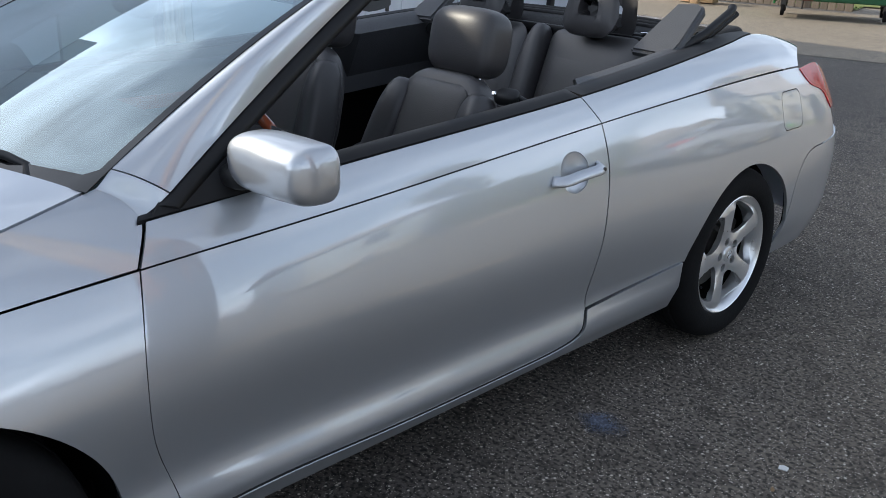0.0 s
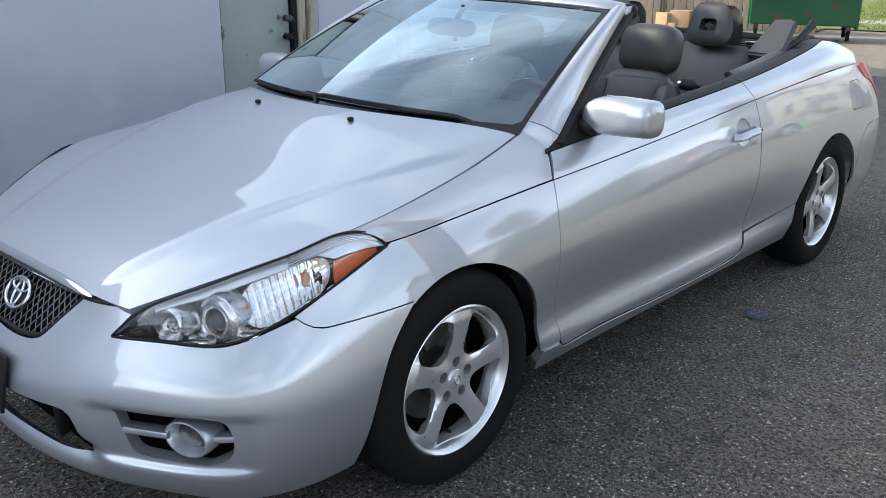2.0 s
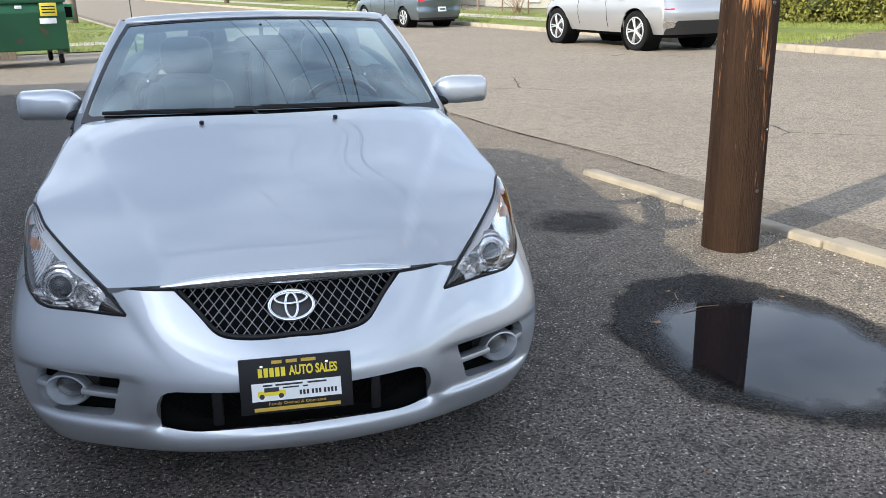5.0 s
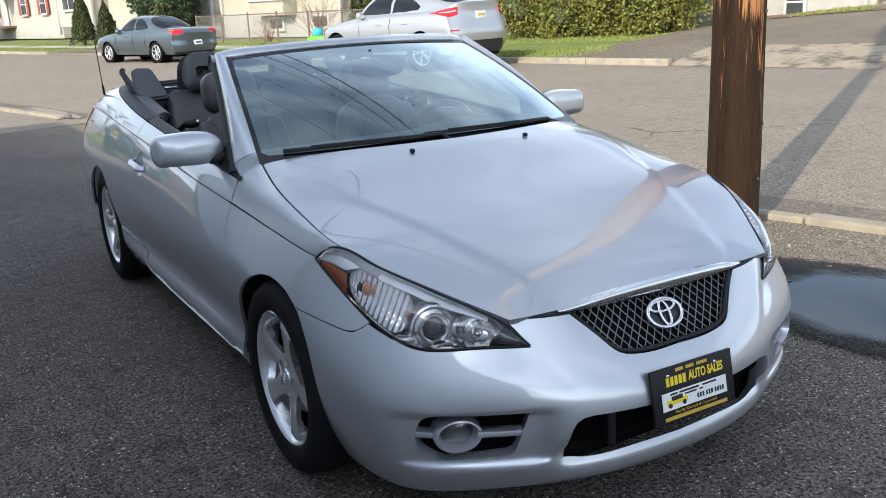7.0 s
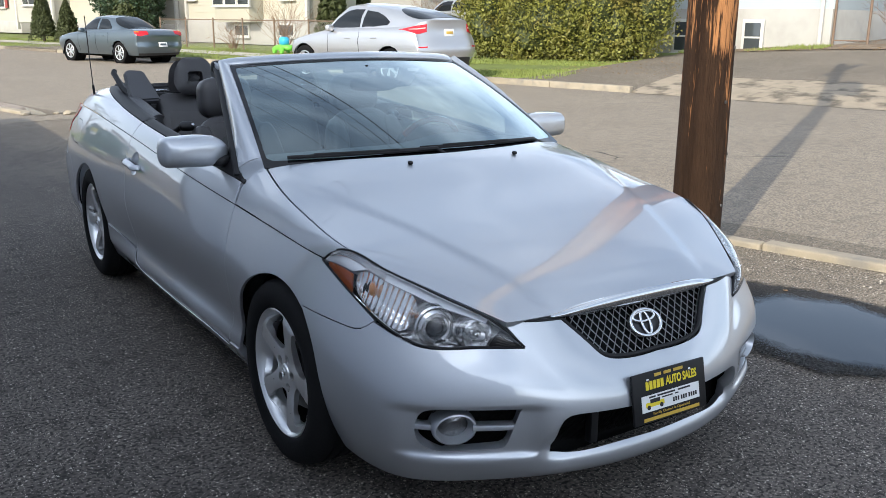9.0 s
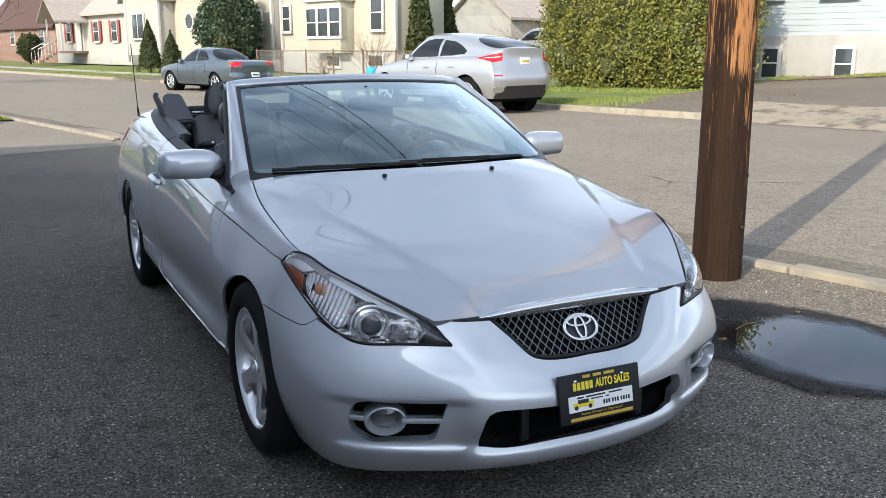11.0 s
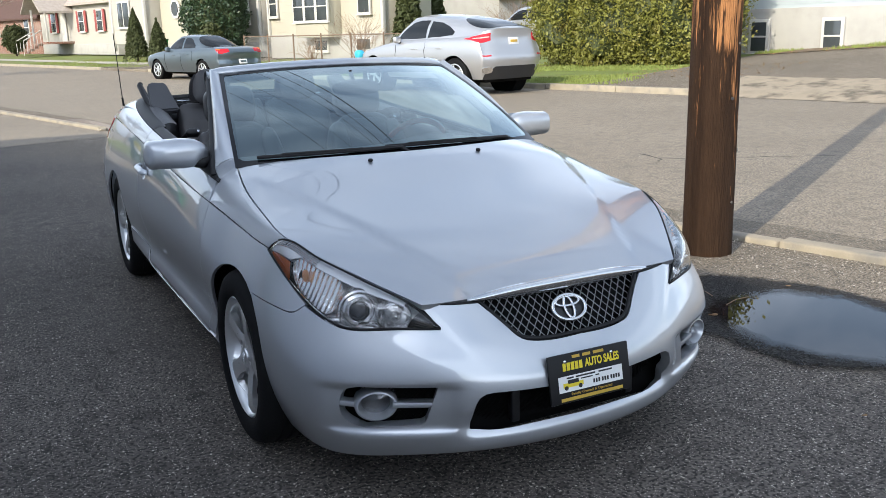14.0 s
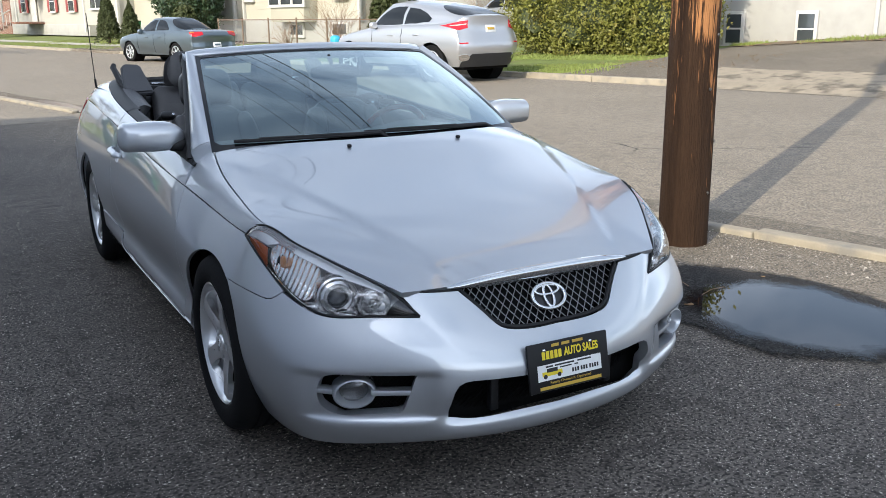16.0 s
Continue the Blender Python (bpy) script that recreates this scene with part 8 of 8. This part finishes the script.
def vehicle(name, label, mat, a, c, spec, yaw=0.0, ground_z=0.0):
    """A parked car from its spec. Local y runs from its tail to its nose, local x to its right."""
    root = empty(name)
    root.matrix_world = pose(*st(a, c, ground_z), 0, 0, STREET_TURN + yaw)
    tagged(root, label, "car", "parked vehicles")
    L, W, wr, ya, yb = spec["L"], spec["W"], spec["wheel"], spec["axles"][0], spec["axles"][1]
    low = [plan_loop(w, ty, ny, spline(*zip(*zs)) if isinstance(zs, list) else (lambda y, zs=zs: zs), L) for w, ty, ny, zs in spec["body"]]
    up_by = spec["lift"]
    low = [[(x, y, float(np.ravel(z)[0]) + up_by * min(1.0, .4 + .6 * i)) for x, y, z in lp] for i, lp in enumerate(low)]
    spec = dict(spec)
    for key in ("belt", "roof"):
        spec[key] = [(x, y, z + up_by) for x, y, z in spec[key]]
    spec["crown"] = [(y, z + up_by) for y, z in spec["crown"]]
    spec["side_glass"] = [[(y, z + up_by) for y, z in q] for q in spec["side_glass"]]
    body_s = shell(low + [spec["belt"]])
    nb = float(len(low))
    bulge = spec["bulge"]
    mid = [tuple((np.array(p) + np.array(q)) / 2 + np.array([bulge * math.copysign(1, p[0]) if i in (2, 3, 4, 5, 6) else 0, (-bulge if i < 2 else (bulge if i > 6 else 0)) * .6, bulge * (.9 if i in (0, 1, 7, 8) else .35)])) for i, (p, q) in enumerate(zip(spec["belt"], spec["roof"]))]
    cabin_s = shell([spec["belt"], mid, spec["roof"]])
    crown = spline(*zip(*spec["crown"]))
    top = [(0.0, p[1], float(crown([p[1]])[0])) for p in spec["roof"]]
    half = [tuple((np.array(p) * .5 + np.array(q) * .5) + np.array([0, 0, .022 if 1 < i < 7 else .008])) for i, (p, q) in enumerate(zip(spec["roof"], top))]
    roof_s = shell([spec["roof"], half, top])
    find = finder(body_s, (2.4, 6.9), (0, nb))
    ar = wr * 1.12
    edge = []
    for cy in (ya, yb):
        arc = [(cy - ar * math.cos(t), wr + ar * math.sin(t)) for t in np.linspace(-.1, math.pi + .1, 26)]
        arc = [q for q in arc if q[1] > low[0][4][2] + .015]
        edge.append(find(arc))
    right = chain([(0, 0)], straight((.3, 0), (edge[0][0][0] - .05, 0), .25), edge[0], straight((edge[0][-1][0] + .05, 0), (edge[1][0][0] - .05, 0), .25), edge[1], straight((edge[1][-1][0] + .05, 0), (8, 0), .25))
    loop = chain((right * (-1, 1))[::-1], right, straight((8, 0), (8, nb), .2), straight((8, nb), (-8, nb), .2), straight((-8, nb), (-8, 0), .2))
    up = (0, 0, 1)
    body = sheet("body", [patch(body_s, loop, step=.16, out=up, flange=.03)], mat, root)
    sheet("cabin_shell", [patch(cabin_s, frame_loop(-8, 8, 0, 2), step=.2, out=up, flange=0)], mat, root)
    sheet("roof", [patch(roof_s, frame_loop(-8, 8, 0, 1.96), step=.25, out=up, flange=0)], mat, root)
    box("chassis", (W * .74, L * .90, .34), (0, L / 2, low[0][4][2] + .10), "under", root, bevel=.02)
    # glass
    onto = lambda s_, off: (lambda u, v: s_(u, v, off))
    sheet("rear_window", [patch(onto(cabin_s, .006), bend(spec["rear_glass"], .12, True), step=.2, out=up, flange=.008)], "tint", root, "dark rear window")
    sheet("front_window", [patch(onto(cabin_s, .006), frame_loop(6.75, 8, .15, 1.85), step=.2, out=up, flange=.008), patch(onto(cabin_s, .006), frame_loop(-8, -6.75, .15, 1.85), step=.2, out=up, flange=.008)], "tint", root, "dark windscreen")
    find_g = finder(cabin_s, (2.0, 6.9), (0, 2))
    for sgn in (1, -1):
        for pts in spec["side_glass"]:
            lp = find_g(dense(np.array(pts), .09)) * (sgn, 1)
            sheet("side_window", [patch(onto(cabin_s, .007), lp, step=.16, out=(sgn, 0, 0), flange=.008)], "tint", root, "dark side window")
        # shut lines, handles, mirror
        for y, z0, z1 in spec["gaps"]:
            q = find([(y, z) for z in np.linspace(z0, z1, 9)]) * (sgn, 1)
            tube("door_gap", [tuple(p) for p in body_s(q[:, 0], q[:, 1], .001)], .006, "under", root, n=5)
        for y, z in spec["handles"]:
            q = find([(y, z)])[0]
            p = body_s(sgn * q[0], q[1], .014)[0]
            cushion("door_handle", (.035, .20, .034), pose(*p), mat, root, "", 3, 8)
        my, mz = spec["mirror"]
        cushion("side_mirror", (.20, .13, .15), pose(sgn * (spec["belt"][5][0] + .14), my, mz), mat, root, "", 3.4, 10)
        cushion("mirror_foot", (.12, .08, .05), pose(sgn * (spec["belt"][5][0] + .03), my, mz - .07), "black", root, "", 3, 8)
        for nm, mt, lp in spec["lamps"]:
            sheet(nm, [patch(onto(body_s, .015 if nm in ("lamp_band", "lamp_indicator") else .010), dense(np.array(lp), .06) * (sgn, 1), step=.12, out=(sgn, -.5, 0), flange=.012)], mt, root)
        sheet("head_lamp", [patch(onto(body_s, .008), bend([(6.1, nb - 1.55), (6.7, nb - 1.6), (7.2, nb - 1.5), (7.0, nb - 1.15), (6.3, nb - 1.05)], .1, True) * (sgn, 1), step=.12, out=(sgn, .5, 0), flange=.01)], "reflector", root, "clear head lamp")
        for yy in (ya, yb):
            mm = pose(sgn * (W / 2 - .035), yy, wr, 0, 90 * sgn, 0)
            rim = wr * .68
            lathe("wheel_well", [(ar + .012, -.01), (ar + .012, -.36), (0, -.36)], mm, "under", root, n=30)
            ty = lathe("tyre", [(rim, -.02), (rim * 1.05, .0), (wr * .90, .008), (wr * .975, -.012), (wr, -.045), (wr, -.19), (wr * .9, -.22), (rim, -.22)], mm, "rubber", root, n=40)
            lathe("rim_barrel", [(rim * .98, -.012), (rim * .93, -.03), (rim * .90, -.16), (0, -.17)], mm, "iron", ty, n=32)
            lathe("hub", [(0, -.012), (rim * .16, -.014), (rim * .22, -.03), (rim * .22, -.10)], mm, "alloy", ty, n=20)
            bm = bmesh.new()
            add_tube(bm, [mm @ Vector((rim * .97 * math.cos(t), rim * .97 * math.sin(t), -.010)) for t in np.linspace(0, 2 * math.pi, 37)[:-1]], .015, 6, True)
            part("rim_edge", bm, "alloy", ty, smooth=True)
            ns = spec["spokes"]
            for k in range(ns):
                aa = 360 / ns * k + 20
                for dd in spec["split"]:
                    bm = bmesh.new()
                    add_box(bm, (rim * .80, rim * spec["spoke_w"], .026), mm @ pose(0, 0, -.024, 0, 0, aa + dd) @ pose(rim * .54, 0, 0, 0, 3, 0), .008, 2)
                    part("spoke", bm, "alloy", ty, smooth=False)
    for nm, mt, lab, lp in spec["panels"]:
        sheet(nm, [patch(onto(body_s, .014 if mt == "chrome" else .007), lp, step=.14, out=(0, -1, 0), flange=.012)], mt, root, lab)
    # plate in its place on the tail
    px, pz = spec["plate"]
    k = np.argmin(np.abs(body_s(np.zeros(200), np.linspace(0, nb, 200))[:, 2] - pz))
    v = k / 199 * nb
    p, q = body_s(0.0, v, .012)[0], body_s(0.0, v + .1, .012)[0]
    lean = math.degrees(math.atan2(q[1] - p[1], q[2] - p[2]))
    box("plate", (.31, .012, .15), pose(p[0], p[1], p[2], -lean, 0, 0), "white", root, "pale number plate", bevel=.004)
    box("plate_bar", (.22, .006, .055), pose(p[0], p[1] - .009, p[2] + .002, -lean, 0, 0), px, root, bevel=.001)
    return root


M["valance"] = material("grey_black_cladding", (.022, .022, .023), .6, 0, 12, .2, .1, 80)
M["lamp_amber"] = material("tail_lamp_amber", (.62, .17, .03), .22, 0, 30, .2, spec=.4)
M["lamp_red"] = material("bright_tail_lamp_red", (.50, .018, .03), .2, 0, 30, .2, spec=.4)
M["lamp_pale"] = material("tail_lamp_clear_band", (.72, .45, .42), .2, 0, 30, .1, spec=.4)
SUV = dict(
    L=4.88, W=1.98, lift=.065, wheel=.415, axles=(1.03, 3.98), bulge=.035,
    body=[(.86, .12, 4.66, .33), (.955, .02, 4.85, .56), (.985, .00, 4.82, [(0, .80), (2.4, .80), (4.9, .74)]), (.960, .11, 4.62, [(0, 1.08), (1.6, 1.09), (3.3, 1.02), (4.7, .88)])],
    belt=[(0, .10, 1.385), (.52, .13, 1.375), (.78, .34, 1.30), (.865, .95, 1.215), (.885, 1.9, 1.185), (.88, 2.85, 1.15), (.79, 3.30, 1.13), (.50, 3.55, 1.13), (0, 3.63, 1.14)],
    roof=[(0, 1.22, 1.645), (.36, 1.25, 1.635), (.54, 1.38, 1.615), (.605, 1.70, 1.635), (.635, 2.15, 1.668), (.635, 2.50, 1.672), (.585, 2.72, 1.655), (.36, 2.84, 1.66), (0, 2.88, 1.67)],
    crown=[(1.2, 1.65), (1.6, 1.70), (2.1, 1.735), (2.5, 1.735), (2.9, 1.675)],
    rear_glass=[(-1.55, .30), (0, .24), (1.55, .30), (1.72, .55), (1.45, 1.62), (0, 1.72), (-1.45, 1.62), (-1.72, .55)],
    side_glass=[[(1.98, 1.205), (1.98, 1.40), (1.97, 1.575), (1.62, 1.535), (1.30, 1.43), (1.12, 1.32), (1.18, 1.255), (1.5, 1.225)],
                [(2.07, 1.20), (2.07, 1.40), (2.06, 1.59), (2.35, 1.595), (2.60, 1.555), (2.88, 1.38), (3.06, 1.22), (3.0, 1.18), (2.5, 1.185)]],
    gaps=[(2.02, .45, 1.17), (3.08, .50, 1.12)], handles=[(1.52, 1.035), (2.38, 1.02)], mirror=(2.95, 1.24),
    lamps=[("tail_lamp", "lamp_red", [(1.22, 3.15), (1.7, 3.02), (2.2, 3.00), (2.6, 3.14), (2.98, 3.50), (2.5, 3.72), (1.9, 3.76), (1.3, 3.74)]),
           ("lamp_band", "lamp_pale", [(1.35, 3.40), (2.0, 3.36), (2.6, 3.42), (2.6, 3.49), (2.0, 3.45), (1.35, 3.50)]),
           ("bumper_reflector", "lamp_red", [(1.35, 1.98), (1.8, 1.95), (2.25, 1.97), (2.25, 2.07), (1.8, 2.05), (1.35, 2.08)])],
    panels=[("lower_bumper", "valance", "black plastic lower bumper", chain(straight((-2.25, 0), (2.25, 0), .2), bend([(2.25, .02), (2.0, .35), (1.45, .70), (1.15, 1.02)], .1), straight((1.1, 1.06), (-1.1, 1.06), .2), bend([(-1.15, 1.02), (-1.45, .70), (-2.0, .35), (-2.25, .02)], .1))),
            ("exhaust_tip", "chrome", "bright trapezoid exhaust surround", dense(np.array([(1.34, .56), (1.80, .46), (2.30, .60), (2.40, .86), (2.0, 1.02), (1.40, 1.02), (1.26, .80)]), .06)),
            ("exhaust_tip", "chrome", "bright trapezoid exhaust surround", dense(np.array([(1.34, .56), (1.80, .46), (2.30, .60), (2.40, .86), (2.0, 1.02), (1.40, 1.02), (1.26, .80)]), .06) * (-1, 1))],
    plate=("gold", 1.17), spokes=5, split=(-7, 7), spoke_w=.11)
SEDAN = dict(
    L=4.90, W=1.78, lift=.06, wheel=.335, axles=(1.10, 3.86), bulge=.03,
    body=[(.79, .10, 4.74, .24), (.868, .0, 4.88, .45), (.885, .02, 4.84, [(0, .66), (2.4, .66), (4.9, .60)]), (.855, .10, 4.66, [(0, .955), (1.2, .945), (2.6, .90), (3.6, .845), (4.7, .715)])],
    belt=[(0, .98, 1.035), (.42, 1.01, 1.03), (.655, 1.17, 1.00), (.735, 1.62, .965), (.765, 2.35, .945), (.755, 3.0, .925), (.67, 3.36, .925), (.42, 3.55, .945), (0, 3.62, .955)],
    roof=[(0, 1.74, 1.365), (.32, 1.76, 1.36), (.485, 1.86, 1.335), (.535, 2.10, 1.36), (.555, 2.38, 1.372), (.545, 2.62, 1.365), (.49, 2.77, 1.34), (.30, 2.86, 1.355), (0, 2.89, 1.365)],
    crown=[(1.7, 1.372), (2.1, 1.415), (2.5, 1.415), (2.9, 1.372)],
    rear_glass=[(-1.55, .14), (0, .10), (1.55, .14), (1.75, .35), (1.5, 1.80), (0, 1.88), (-1.5, 1.80), (-1.75, .35)],
    side_glass=[[(2.25, .985), (2.25, 1.15), (2.24, 1.315), (2.0, 1.305), (1.82, 1.24), (1.62, 1.08), (1.60, 1.01), (1.9, .99)],
                [(2.34, .98), (2.34, 1.15), (2.33, 1.318), (2.55, 1.315), (2.78, 1.24), (3.08, 1.06), (3.12, .97), (2.7, .968)]],
    gaps=[(1.62, .62, .95), (2.30, .32, .93), (3.28, .34, .88)], handles=[(1.92, .845), (2.98 - .30, .83)], mirror=(3.02, 1.01),
    lamps=[("tail_lamp", "lamp_red", [(.92, 2.62), (1.6, 2.44), (2.2, 2.48), (2.62, 2.70), (2.55, 2.95), (2.0, 2.98), (1.4, 2.98), (.95, 2.97)]),
           ("lamp_indicator", "lamp_amber", [(1.75, 2.80), (2.1, 2.79), (2.5, 2.82), (2.48, 2.935), (2.1, 2.955), (1.75, 2.95)])],
    panels=[("lower_valance", "valance", "dark lower edge of the bumper", frame_loop(-2.2, 2.2, 0, .28)),
            ("bumper_moulding", "sedan", "body-coloured bumper moulding", frame_loop(-2.6, 2.6, 1.28, 1.44, .2, .1))],
    plate=("sedan", .60), spokes=7, split=(0,), spoke_w=.17)
sedan = vehicle("sedan", "grey-blue four-door sedan parked at the kerb", "sedan", 21.35, 9.0, SEDAN, 6)
suv = vehicle("suv", "silver coupe-styled suv parked at the kerb", "suv", 8.85, 8.75, SUV)
back = vehicle("suv", "dark maroon suv parked behind the wire fence", "maroon", 33.5, 18.2, SUV, 0, .30)
far_car = vehicle("wagon", "pale wagon with roof rails standing in a driveway", "suv", 19.8, 24.0, SUV, 0, .5)


# ---- small things on the ground ----
def scrap(name, label, cat, pts, loc, turn, mat, lift=.004, curl=.0):
    """A thin curled scrap lying on the ground."""
    bm = bmesh.new()
    top = [bm.verts.new((x, y, lift + curl * math.sin(i * 1.7))) for i, (x, y) in enumerate(pts)]
    low = [bm.verts.new((x, y, lift * .3)) for x, y in pts]
    bm.faces.new(top)
    bm.faces.new(low[::-1])
    n = len(pts)
    for i in range(n):
        bm.faces.new((top[i], low[i], low[(i + 1) % n], top[(i + 1) % n]))
    bmesh.ops.transform(bm, matrix=pose(*loc, 0, 0, turn), verts=bm.verts)
    tagged(part(name, bm, mat), label, cat)


LEAF = [(0, -.022), (.008, -.012), (.012, 0), (.007, .014), (0, .026), (-.008, .012), (-.011, -.002), (-.007, -.014)]
scrap("paper_scrap", "small white scrap of paper on the asphalt", "scrap", [(-.013, -.010), (.012, -.012), (.015, .007), (.002, .013), (-.012, .008)], (1.44, 2.03, 0), 20, "pale")
scrap("dead_leaf", "curled dry brown leaf on wet asphalt", "leaf", LEAF, (1.61, .10, .014), 60, "leaf", .006, .004)
scrap("dead_leaf", "small dry tan leaf on the asphalt", "leaf", LEAF, (1.42, 1.74, 0), 130, "leaf", .005, .003)
r9 = random.Random(31)
for _ in range(7):
    scrap("dead_leaf", "small dry tan leaf on the asphalt", "leaf", [(x * .5, y * .5) for x, y in LEAF], (r9.uniform(1.2, 2.4), r9.uniform(-1.6, 3.0), .016), r9.uniform(0, 180), "leaf", .004, .002)
for p, q in (((1.78, .18), (1.98, .22)), ((1.83, .33), (1.86, .42))):
    tw = tube("twig", [(*p, .020), ((p[0] + q[0]) / 2, (p[1] + q[1]) / 2 + .012, .024), (*q, .020)], .0022, "twig", None, n=6)
    tagged(tw, "thin dry twig lying in the puddle", "twig")
M["chalk"] = ragged("blue_smear", (.13, .145, .19), .05, .75, 9.0, .7, .85, .2)
tagged(blob("blue_smear", (.97, 1.80), .13, .07, 30, "chalk", .0128, 4.4, .3), "faint blue paint smear on the asphalt", "stain", kind="structure")

# pale pebbles and grit along the kerb
rp = np.random.RandomState(5)
pv, pf = [], []
for _ in range(1500):
    if rp.rand() < .7:
        q = st(rp.uniform(-6, 1.2), -.46 - abs(rp.normal(0, .28)), .009)
    else:
        q = Vector((rp.uniform(-2, 3.0), rp.uniform(-4.5, 4.0), .003))
    k, sz = len(pv), rp.uniform(.0025, .007) * (1.6 if rp.rand() < .12 else 1)
    t = rp.uniform(0, 6.28)
    for i in range(4):
        pv.append((q.x + sz * math.cos(t + i * 1.57) * rp.uniform(.7, 1.2), q.y + sz * math.sin(t + i * 1.57) * rp.uniform(.7, 1.2), q.z))
    pv.append((q.x, q.y, q.z + sz * rp.uniform(.7, 1.1)))
    pf += [(k + i, k + (i + 1) % 4, k + 4) for i in range(4)]
M["pebble"] = material("pale_pebble", (.42, .38, .32), .8, 0, 60, .5)
tagged(mesh_object("pebbles", pv, pf, "pebble"), "loose pale pebbles and grit on the asphalt", "pebbles", kind="stuff")
